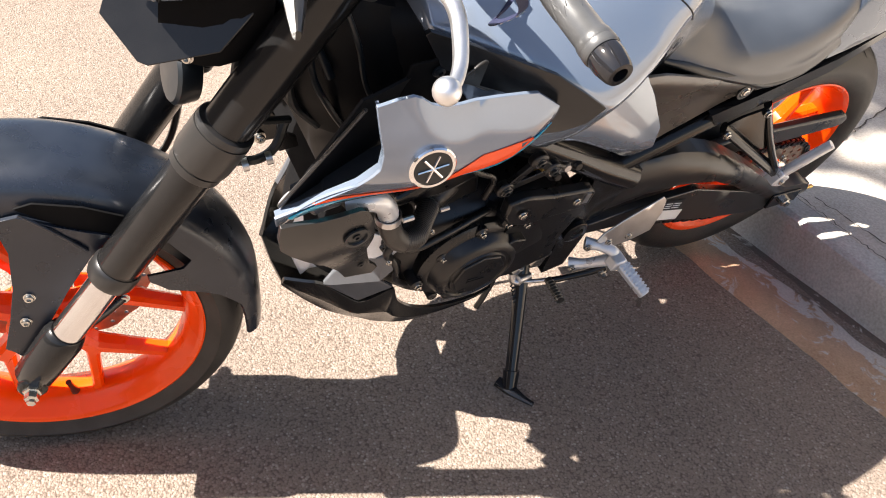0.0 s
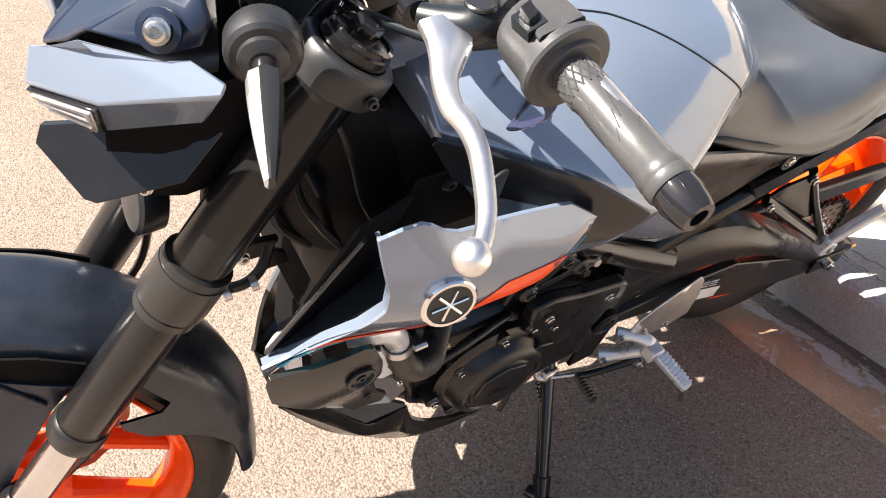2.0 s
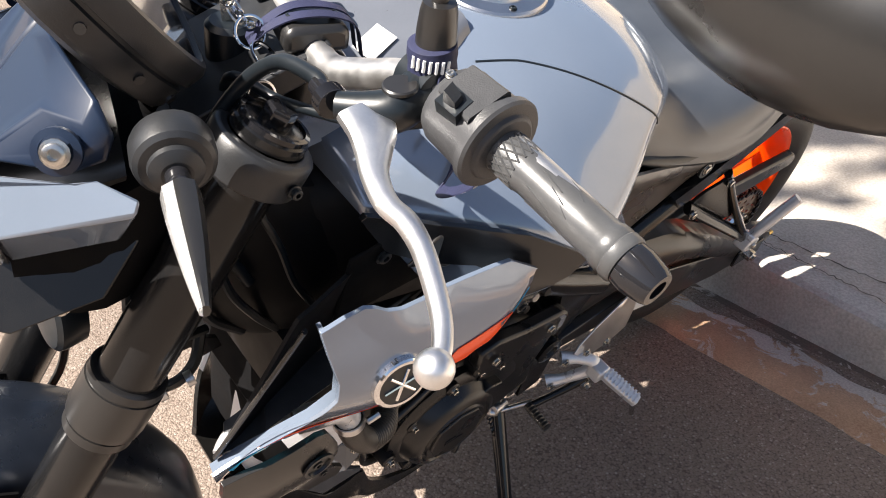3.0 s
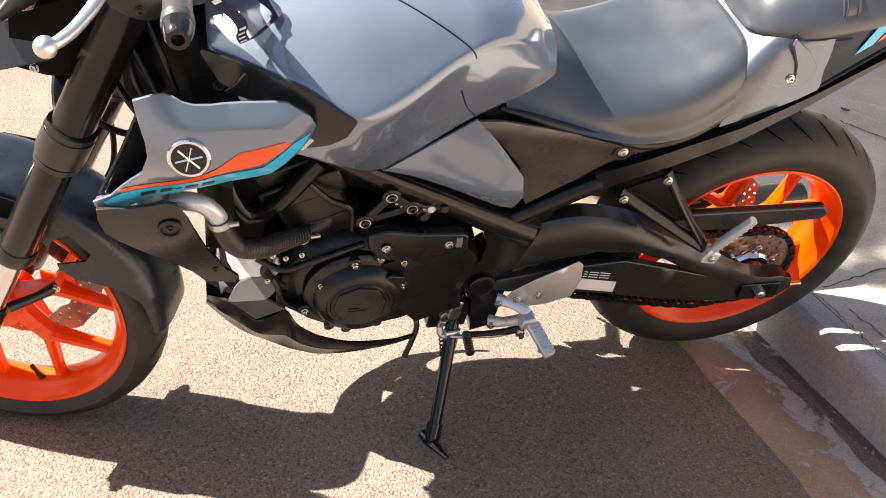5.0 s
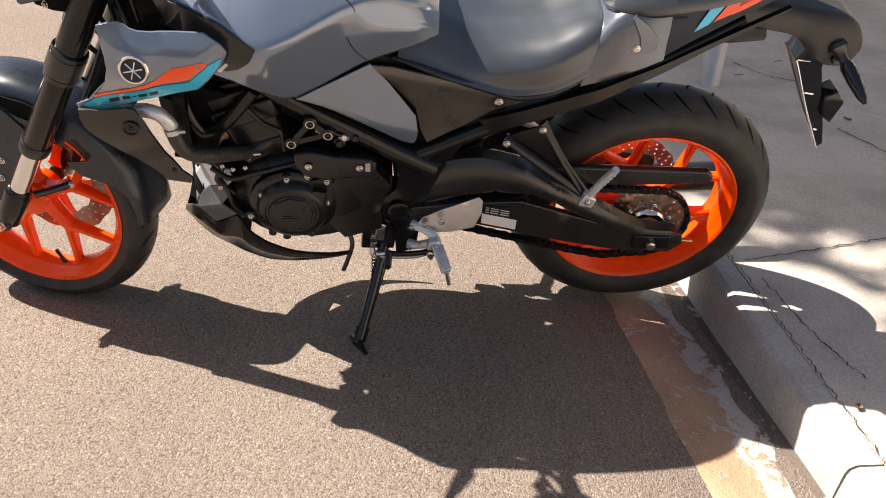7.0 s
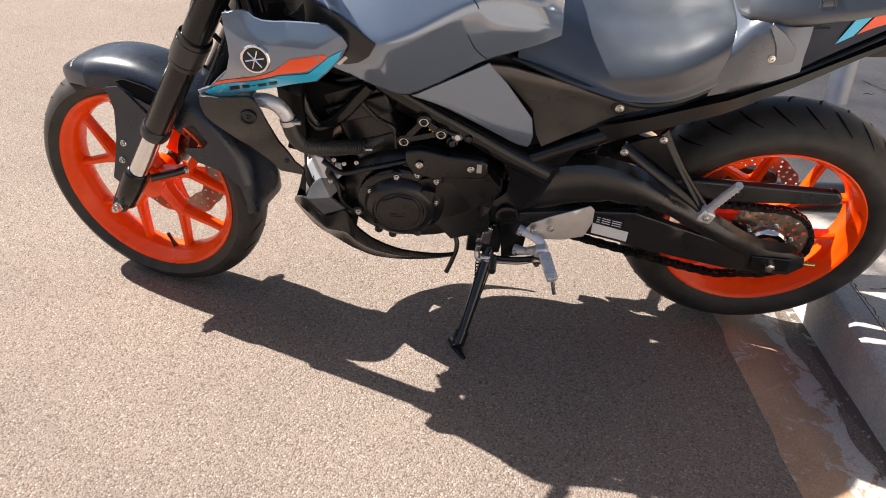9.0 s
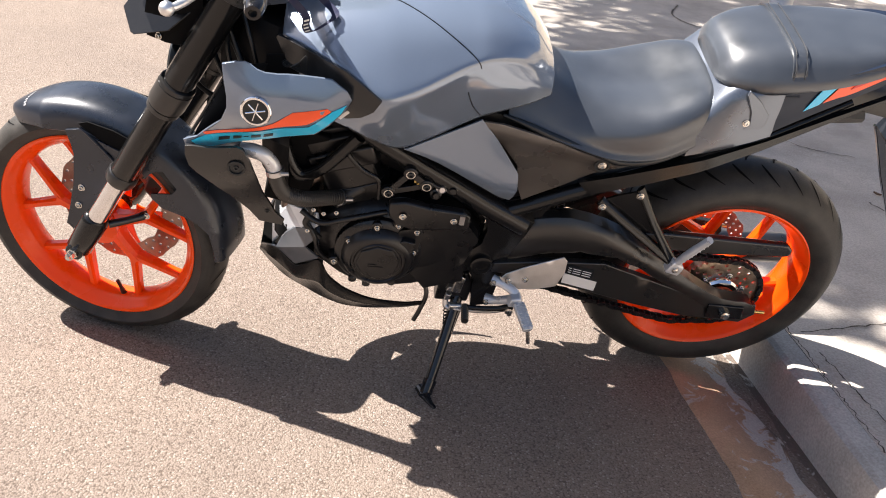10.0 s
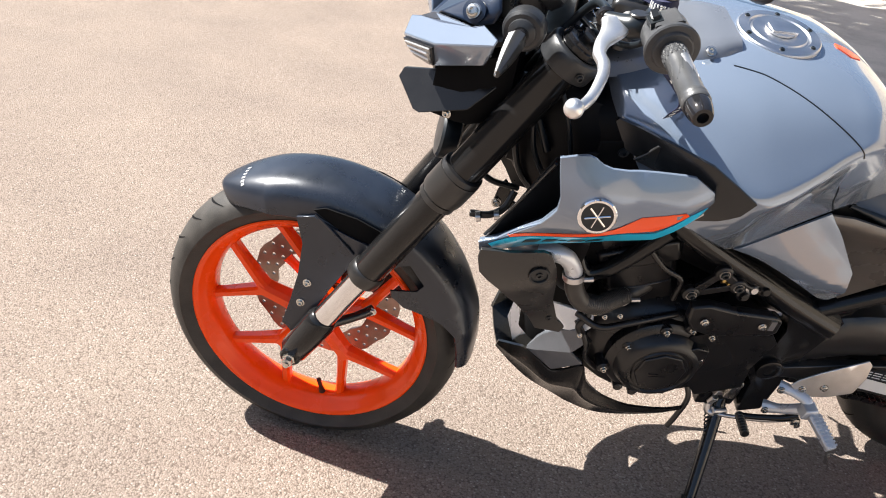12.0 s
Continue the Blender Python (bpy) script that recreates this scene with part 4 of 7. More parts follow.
P("key_tag", plate(bmesh.new(), [(0.346, 0.948), (0.362, 0.946), (0.363, 0.966), (0.347, 0.968)], -0.081, -0.0795), WHITE, "small pale key tag", steer=True, bevel=0.0005)
P("ignition_lock", lathe(bmesh.new(), [(0.020, -0.03), (0.020, 0.004), (0.016, 0.008), (0.003, 0.008)], (0.345, -0.005, 0.985), (0, 0, 1), 24), INK, "black ignition lock", steer=True)
P("key", join(plate(bmesh.new(), [(0.339, 0.99), (0.351, 0.99), (0.353, 1.012), (0.345, 1.018), (0.337, 1.012)], -0.007, -0.004), lathe(bmesh.new(), [(0.0115, -0.0008), (0.013, -0.0008), (0.013, 0.0008), (0.0115, 0.0008)], (0.345, -0.018, 1.008), (1, 0.4, 0.3), 20, True)), ZINC, "metal key with a key ring", steer=True)


# ---- tank and bodywork ----
tank = P("fuel_tank", creased([
    (0.385, [(0, 0.925), (0.060, 0.923), (0.110, 0.914), (0.145, 0.899)], [(0.145, 0.893), (0.143, 0.888)]),
    (0.450, [(0, 0.950), (0.070, 0.948), (0.140, 0.933), (0.197, 0.900)], [(0.206, 0.850), (0.212, 0.805)]),
    (0.510, [(0, 0.962), (0.075, 0.960), (0.155, 0.941), (0.235, 0.886)], [(0.236, 0.830), (0.226, 0.775)]),
    (0.557, [(0, 0.967), (0.080, 0.965), (0.172, 0.939), (0.263, 0.862)], [(0.243, 0.800), (0.211, 0.742)]),
    (0.600, [(0, 0.969), (0.080, 0.966), (0.172, 0.938), (0.256, 0.868)], [(0.224, 0.790), (0.187, 0.713)]),
    (0.650, [(0, 0.967), (0.078, 0.964), (0.160, 0.939), (0.231, 0.887)], [(0.205, 0.806), (0.176, 0.731)]),
    (0.700, [(0, 0.962), (0.074, 0.958), (0.142, 0.939), (0.198, 0.904)], [(0.190, 0.832), (0.166, 0.758)]),
    (0.740, [(0, 0.953), (0.070, 0.949), (0.127, 0.936), (0.175, 0.909)], [(0.179, 0.850), (0.160, 0.780)]),
    (0.790, [(0, 0.932), (0.062, 0.928), (0.107, 0.917), (0.146, 0.896)], [(0.156, 0.846), (0.143, 0.790)]),
    (0.840, [(0, 0.897), (0.052, 0.893), (0.088, 0.884), (0.116, 0.866)], [(0.130, 0.836), (0.124, 0.800)]),
    (0.875, [(0, 0.858), (0.040, 0.856), (0.066, 0.850), (0.086, 0.840)], [(0.100, 0.822), (0.102, 0.806)]),
], 12, 12, 10), GREY, "glossy storm-grey fuel tank cover", sharp=80)
for s in (-1, 1):
    drop = snapper(tank)
    for seam in ([(0.536, 0.090, 0.957), (0.566, 0.101, 0.957), (0.580, 0.107, 0.956), (0.612, 0.126, 0.952), (0.660, 0.155, 0.937), (0.698, 0.176, 0.922), (0.716, 0.186, 0.908), (0.722, 0.188, 0.898)], [(0.706, 0.192, 0.850), (0.722, 0.178, 0.812), (0.744, 0.161, 0.781)]):
        seam = [drop((x, s * y, z), (0, s, 0.3)) for x, y, z in spline(seam, 8)]
        P("tank_seam", tube(bmesh.new(), [at + n_ * 0.0002 for at, n_ in seam], 0.0011, 6, 1), INK, parent=tank)


def tank_side(x, z):
    """The lower tank panel: nearly upright, with its bottom edge folded inwards."""
    fold = float(np.interp(x, [0.58, 0.63, 0.682, 0.748, 0.798, 0.844], [0.719, 0.706, 0.687, 0.652, 0.629, 0.618]))
    return -(0.172 - 0.131 * (x - 0.7) - 0.126 * (z - 0.7) - 0.62 * max(0, fold - z))


for s in (-1, 1):
    f = (lambda x, z: tank_side(x, z)) if s < 0 else (lambda x, z: -tank_side(x, z))
    low = skin([(0.611, 0.7065), (0.679, 0.739), (0.748, 0.772), (0.783, 0.732), (0.838, 0.657), (0.843, 0.622), (0.842, 0.592), (0.838, 0.577), (0.816, 0.585), (0.788, 0.606), (0.759, 0.626), (0.726, 0.647), (0.657, 0.687)], f, 0.004, 0.010)
    P("side_panel", low, GREY, "storm-grey lower tank panel", 0.0012, sharp=30)
    g = lambda x, z, s=s: s * float(np.interp(x, [0.37, 0.395, 0.42, 0.455, 0.51, 0.56], [0.153, 0.173, 0.193, 0.216, 0.245, 0.266]) - 0.25 * max(0, 0.83 - z))
    trim = skin([(0.378, 0.903), (0.405, 0.905), (0.444, 0.904), (0.494, 0.896), (0.530, 0.878), (0.556, 0.863), (0.545, 0.838), (0.525, 0.816), (0.500, 0.800), (0.472, 0.801), (0.480, 0.826), (0.487, 0.842), (0.459, 0.858), (0.430, 0.858), (0.395, 0.864), (0.375, 0.897)], g, 0.006, 0.012)
    P("tank_trim", trim, TRIM, "glossy black trim in front of the tank", 0.002)


def scoop(x, z):
    b = math.exp(-((x - 0.37) / (0.12 if x < 0.37 else 0.40)) ** 2 - ((z - 0.81) / 0.085) ** 2)
    return -(0.200 + 0.062 * b + 0.016 * min(1, max(0, (x - 0.40) / 0.10)))


def tuck(bm):
    """Rolls the scoop's lower edge inwards under its stripes."""
    for v in bm.verts:
        fold = 0.030 + float(np.interp(v.co.x, [0.226, 0.252, 0.342, 0.427, 0.451, 0.472, 0.508], [0.650, 0.678, 0.733, 0.778, 0.791, 0.810, 0.840]))
        f = max(0.0, fold - v.co.z)
        v.co.y += 0.75 * f
        v.co.z -= 0.70 * f
    return bm


def on_scoop(lift):
    return lambda x, z: scoop(x, z) - lift


SCOOP = [(0.295, 0.877), (0.315, 0.8835), (0.332, 0.8865), (0.341, 0.8840), (0.351, 0.8785), (0.364, 0.8755), (0.385, 0.8750), (0.428, 0.8785), (0.457, 0.880), (0.473, 0.880), (0.500, 0.866), (0.508, 0.857), (0.499, 0.842), (0.472, 0.812), (0.451, 0.789), (0.427, 0.778), (0.342, 0.735), (0.252, 0.685), (0.226, 0.684), (0.222, 0.700), (0.246, 0.712), (0.292, 0.772), (0.304, 0.808), (0.304, 0.829), (0.298, 0.857)]
for s in (-1, 1):
    m = (lambda b: b) if s < 0 else mirrored
    fair = P("scoop_fairing", m(tuck(skin(SCOOP, scoop, 0.004, 0.010))), GREY, "storm-grey air scoop with orange and cyan stripes", 0.0015)
    lip = bmesh.new()
    edge = [(0.296, 0.875), (0.299, 0.857), (0.305, 0.829), (0.305, 0.808), (0.293, 0.772), (0.247, 0.712), (0.223, 0.700)]
    rows = []
    for x, z in edge:
        y = scoop(x, z)
        rows.append([(x, y, z), (x + 0.003, y + 0.014, z - 0.003), (x + 0.007, y + 0.014, z - 0.003), (x + 0.004, y + 0.003, z)])
    rings(lip, rows)
    P("scoop_lip", m(tuck(lip)), GREY, parent=fair)
    P("orange_stripe", m(tuck(skin([(0.258, 0.727), (0.306, 0.752), (0.366, 0.786), (0.383, 0.797), (0.413, 0.823), (0.469, 0.838), (0.476, 0.836), (0.437, 0.806), (0.382, 0.785), (0.322, 0.752), (0.262, 0.722)], on_scoop(0.0012), 0.0008, 0.010))), DECAL_O, "orange stripe", parent=fair)
    P("cyan_stripe", m(tuck(skin([(0.236, 0.700), (0.262, 0.7205), (0.321, 0.750), (0.385, 0.783), (0.440, 0.802), (0.477, 0.836), (0.500, 0.850), (0.491, 0.836), (0.449, 0.7905), (0.425, 0.7795), (0.342, 0.7365), (0.252, 0.6865)], on_scoop(0.0014), 0.0008, 0.010))), CYAN, "cyan stripe", parent=fair)
    bars = bmesh.new()
    for i, w in enumerate((0.020, 0.015, 0.008, 0.017, 0.016)):
        x0 = 0.283 + (0, 0.026, 0.045, 0.058, 0.080)[i]
        z0 = 0.7195 + (x0 - 0.283) * 0.50
        h = 0.0014 if i == 2 else 0.0040
        bb = skin([(x0, z0 - h), (x0 + w, z0 - h + w * 0.50), (x0 + w + 0.002, z0 + h + w * 0.50), (x0 + 0.002, z0 + h)], on_scoop(0.0026), 0.0008, 0.02)
        bars = join(bars, bb)
    P("stripe_bar", m(tuck(bars)), INK, "dark printed bars", parent=fair)
    ec = Vector((0.3535, scoop(0.3535, 0.8180) - 0.0005, 0.8180))
    en = Vector(((scoop(0.365, 0.8215) - scoop(0.345, 0.8215)) / 0.02, -1, (scoop(0.355, 0.8315) - scoop(0.355, 0.8115)) / 0.02))
    em = P("badge", m(lathe(bmesh.new(), [(0.026, -0.004), (0.026, 0.002), (0.0245, 0.0035), (0.0215, 0.0035), (0.0215, 0.0025), (0.001, 0.0025)], ec, en, 40)), CHROME, "round metal badge", parent=fair)
    P("badge_field", m(lathe(bmesh.new(), [(0.0212, 0.0020), (0.0212, 0.0030), (0.001, 0.0030)], ec, en, 36)), INK, parent=fair)
    a, b, d = axes_of(en)
    bars = bmesh.new()
    for k in range(3):
        t = radians(30 + 60 * k)
        v = a * math.cos(t) + b * math.sin(t)
        tube(bars, [ec + d * 0.0035 - v * 0.017, ec + d * 0.0035 + v * 0.017], 0.0014, 6, 1)
    P("badge_bar", m(bars), CHROME, parent=fair)
    P("scoop_clip", m(skin([(0.486, 0.806), (0.502, 0.822), (0.507, 0.819), (0.492, 0.803)], lambda x, z: -0.240, 0.003)), ALU, parent=fair)
    cowl = lambda x, z: -(0.180 + 0.047 * math.exp(-((x - 0.315) / 0.075) ** 2 - ((z - 0.665) / 0.10) ** 2) + 0.024 * min(1, max(0, (0.30 - x) / 0.08)))
    cw = P("radiator_cowl", m(skin([(0.226, 0.695), (0.225, 0.676), (0.231, 0.652), (0.244, 0.638), (0.272, 0.614), (0.299, 0.581), (0.334, 0.533), (0.352, 0.503), (0.395, 0.494), (0.4, 0.507), (0.383, 0.527), (0.36, 0.586), (0.35, 0.636), (0.34, 0.676), (0.327, 0.702), (0.315, 0.706), (0.264, 0.698)], cowl, 0.006, 0.02)), PLASTIC, "matt black radiator cowl with a bolt hole", 0.003)
    P("cowl_hole", m(lathe(bmesh.new(), [(0.016, -0.001), (0.016, 0.0015), (0.0125, 0.0018), (0.011, -0.002), (0.001, -0.002)], (0.316, cowl(0.316, 0.666) - 0.001, 0.666), (0, -1, 0), 28)), INK, parent=cw)
    P("cowl_screw", m(bolt_bm((0.316, cowl(0.316, 0.666) + 0.002, 0.666), (0, -1, 0), 0.006, 0.004)), INK, parent=cw)
    P("cowl_screw", m(bolt_bm((0.368, cowl(0.368, 0.532), 0.532), (0, -1, 0), 0.005, 0.003)), INK, parent=cw)
    for pts in ([(0.239, -0.185, 0.691), (0.254, -0.178, 0.691), (0.28, -0.165, 0.679)], [(0.273, -0.185, 0.678), (0.284, -0.178, 0.681), (0.314, -0.165, 0.669)]):
        P("scoop_duct", m(tube(bmesh.new(), pts, [0.009, 0.013, 0.014], 14, 5, 0.8)), DUCT, parent=fair, label="light grey duct inside the scoop")
    P("scoop_blade", m(tube(bmesh.new(), [(0.232, -0.188, 0.703), (0.268, -0.192, 0.775), (0.300, -0.198, 0.848)], [0.004, 0.004, 0.004], 8, 2, 0.6)), PLASTIC, "black blade inside the scoop", parent=fair)
    floor_ = bmesh.new()
    rings(floor_, [[(x, -0.198, z), (x + 0.02, -0.160, z - 0.004), (x + 0.02, -0.160, z - 0.010), (x, -0.196, z - 0.006)] for x, z in ((0.236, 0.703), (0.27, 0.716), (0.275, 0.724), (0.33, 0.742), (0.40, 0.765))])
    P("scoop_floor", m(floor_), GREYPLASTIC, parent=fair)
    P("scoop_wall", m(skin([(0.302, 0.848), (0.46, 0.86), (0.50, 0.80), (0.44, 0.75), (0.34, 0.70), (0.236, 0.696)], lambda x, z: -0.187 + 0.3 * max(0, min(0.15, x - 0.24 - (z - 0.70) * 0.44)), 0.004)), INTERIOR, parent=fair)
    P("notch_plate", m(skin([(0.400, 0.866), (0.416, 0.878), (0.427, 0.894), (0.434, 0.890), (0.440, 0.878), (0.458, 0.870), (0.475, 0.862), (0.440, 0.850)], lambda x, z: -0.197 - 0.25 * max(0, x - 0.42), 0.004)), PLASTIC, "black plate standing behind the scoop", 0.0015, parent=fair)
    inner = P("inner_panel", m(skin([(0.355, 0.79), (0.47, 0.80), (0.462, 0.868), (0.42, 0.878), (0.36, 0.870)], lambda x, z: -0.170, 0.004)), MATTE, "black inner panel with two screws", 0.002)
    for q in ((0.395, 0.858), (0.432, 0.856)):
        P("panel_screw", m(bolt_bm((q[0], -0.171, q[1]), (0, -1, 0), 0.007, 0.004)), INK, parent=inner)

cap = P("fuel_cap", lathe(bmesh.new(), [(0.062, -0.006), (0.062, 0.002), (0.060, 0.004), (0.046, 0.005), (0.044, 0.002), (0.042, 0.002), (0.040, 0.005), (0.001, 0.006)], (0.628, 0, 0.968), (0, 0, 1), 48), ALU, "round aluminium fuel cap ring with bolts")
P("cap_flap", join(plate(bmesh.new(), [(0.612, 0.973), (0.650, 0.973), (0.650, 0.979), (0.612, 0.979)], -0.012, 0.012), lathe(bmesh.new(), [(0.022, 0), (0.022, 0.003), (0.001, 0.003)], (0.628, 0, 0.974), (0, 0, 1), 28)), ALU, parent=cap)
for k in range(6):
    t = radians(60 * k + 15)
    P("cap_bolt", bolt_bm((0.628 + 0.053 * math.cos(t), 0.053 * math.sin(t), 0.9725), (0, 0, 1), 0.0035, 0.002), INK, parent=cap)
con = P("tank_console", hull([(0.345, [(0, 0.925), (0.055, 0.922), (0.075, 0.905)]), (0.42, [(0, 0.955), (0.060, 0.952), (0.085, 0.930)]), (0.51, [(0, 0.975), (0.062, 0.972), (0.080, 0.955)]), (0.555, [(0, 0.978), (0.045, 0.977), (0.06, 0.966)])], 4, 3), CONSOLE, "dark metallic console in front of the fuel cap")
P("warning_sticker", plate(bmesh.new(), [(0, 0), (0.036, 0), (0.036, 0.022), (0, 0.022)], 0, 0.0006), WHITE, "white printed sticker", parent=con)
bpy.data.objects[con.children[0].name].matrix_basis = pose(0.44, -0.035, 0.966, 98, -12, 18)
for s in (-1, 1):
    P("console_screw", bolt_bm((0.505, s * 0.072, 0.968), (0, s * 0.4, 1), 0.007, 0.004), ZINC, parent=con)
drop = snapper(tank)
mark = bmesh.new()
rings(mark, [[drop((x, y, 0.96), (0, 0, 1))[0] + Vector((0, 0, h)) for y, h in ((a, 0.0), (a, 0.0015), ((a + b) / 2, 0.0018), (b, 0.0015), (b, 0.0))] for x, a, b in ((0.726, -0.001, 0.012), (0.738, -0.007, 0.013), (0.750, -0.012, 0.014), (0.762, -0.007, 0.013), (0.776, -0.001, 0.010))])
P("tank_mark", mark, DECAL_O, "orange mark", parent=tank)

# ---- seat and tail ----
seat = P("rider_seat", hull([
    (0.800, [(0, 0.865), (0.040, 0.860), (0.080, 0.820), (0.115, 0.780), (0.122, 0.760), (0, 0.745)]),
    (0.860, [(0, 0.838), (0.060, 0.832), (0.102, 0.800), (0.132, 0.762), (0.138, 0.746), (0, 0.735)]),
    (0.930, [(0, 0.803), (0.075, 0.798), (0.122, 0.768), (0.145, 0.742), (0.146, 0.727), (0, 0.715)]),
    (1.010, [(0, 0.788), (0.095, 0.790), (0.142, 0.763), (0.154, 0.728), (0.150, 0.710), (0, 0.700)]),
    (1.090, [(0, 0.800), (0.108, 0.806), (0.148, 0.780), (0.154, 0.738), (0.148, 0.716), (0, 0.705)]),
    (1.150, [(0, 0.826), (0.098, 0.832), (0.136, 0.806), (0.142, 0.765), (0.138, 0.738), (0, 0.725)]),
    (1.185, [(0, 0.842), (0.080, 0.842), (0.116, 0.820), (0.128, 0.782), (0.126, 0.756), (0, 0.745)]),
    (1.200, [(0, 0.840), (0.060, 0.838), (0.090, 0.818), (0.104, 0.790), (0.104, 0.768), (0, 0.760)]),
], 6, 5), VINYL, "black vinyl rider seat", sharp=60)
pill = P("pillion_seat", hull([
    (1.185, [(0, 0.885), (0.040, 0.882), (0.062, 0.870), (0.066, 0.858), (0, 0.855)]),
    (1.205, [(0, 0.918), (0.060, 0.914), (0.094, 0.892), (0.100, 0.862), (0, 0.855)]),
    (1.260, [(0, 0.938), (0.078, 0.934), (0.114, 0.908), (0.122, 0.868), (0, 0.860)]),
    (1.340, [(0, 0.948), (0.085, 0.944), (0.120, 0.918), (0.126, 0.884), (0, 0.875)]),
    (1.440, [(0, 0.958), (0.080, 0.954), (0.110, 0.934), (0.114, 0.908), (0, 0.900)]),
    (1.530, [(0, 0.966), (0.060, 0.963), (0.080, 0.950), (0.084, 0.935), (0, 0.93)]),
    (1.560, [(0, 0.960), (0.030, 0.958), (0.045, 0.950), (0.048, 0.942), (0, 0.94)]),
], 6, 4), VINYL, "black vinyl pillion seat with a strap", sharp=60)
strap = hull([(x, [(0, z + 0.003), (0.0825, z), (0.1185, z - 0.026), (0.1265, z - 0.066), (0.122, z - 0.072), (0, z - 0.075)]) for x, z in ((1.298, 0.9445), (1.326, 0.9475))], 2, 5)
st = P("seat_strap", strap, VINYL, parent=pill, label="black seat strap with pale stitching")
for x, z in ((1.302, 0.9455), (1.322, 0.9478)):
    P("stitching", tube(bmesh.new(), [(x, y, zz) for y, zz in ((-0.1270, z - 0.055), (-0.1205, z - 0.024), (-0.102, z - 0.010), (-0.0825, z + 0.0015), (0, z + 0.004), (0.0825, z + 0.0015))], 0.0011, 6), GREYPLASTIC, parent=pill)

# solid dark tube: the gap's shade is put into its colour
P("seat_trim", tube(bmesh.new(), [(0.790, -0.128, 0.768), (0.840, -0.138, 0.757), (0.888, -0.144, 0.742), (0.970, -0.150, 0.720), (1.030, -0.152, 0.704), (1.090, -0.151, 0.714), (1.140, -0.144, 0.736), (1.175, -0.135, 0.756)], [0.004, 0.007, 0.008, 0.008, 0.008, 0.008, 0.007, 0.005], 10, 5), INK, "dark tube that stands for the shaded gap under the seat edge", parent=seat)
surround = P("seat_surround", hull([
    (1.150, [(0, 0.770), (0.080, 0.780), (0.128, 0.782), (0.139, 0.760), (0.138, 0.722), (0, 0.715)]),
    (1.185, [(0, 0.835), (0.075, 0.842), (0.118, 0.835), (0.139, 0.790), (0.1385, 0.732), (0, 0.725)]),
    (1.215, [(0, 0.862), (0.090, 0.872), (0.122, 0.862), (0.140, 0.805), (0.1385, 0.744), (0, 0.735)]),
    (1.260, [(0, 0.862), (0.112, 0.872), (0.131, 0.862), (0.140, 0.815), (0.1375, 0.764), (0, 0.750)]),
    (1.298, [(0, 0.868), (0.116, 0.878), (0.132, 0.868), (0.138, 0.825), (0.1345, 0.784), (0, 0.770)]),
], 5, 4), SATIN, "satin grey surround between the seats", sharp=45)
tail = P("tail_cowl", hull([
    (1.290, [(0, 0.860), (0.113, 0.874), (0.130, 0.864), (0.134, 0.822), (0.131, 0.782), (0, 0.775)]),
    (1.340, [(0, 0.885), (0.112, 0.900), (0.126, 0.892), (0.129, 0.855), (0.126, 0.815), (0, 0.800)]),
    (1.430, [(0, 0.915), (0.104, 0.932), (0.115, 0.926), (0.117, 0.900), (0.112, 0.868), (0, 0.858)]),
    (1.530, [(0, 0.945), (0.080, 0.958), (0.088, 0.954), (0.090, 0.935), (0.084, 0.912), (0, 0.908)]),
    (1.600, [(0, 0.960), (0.045, 0.966), (0.050, 0.962), (0.051, 0.952), (0.046, 0.940), (0, 0.935)]),
], 4, 3), TAILNAVY, "dark navy tail cowl with cyan and orange stripes", sharp=40)
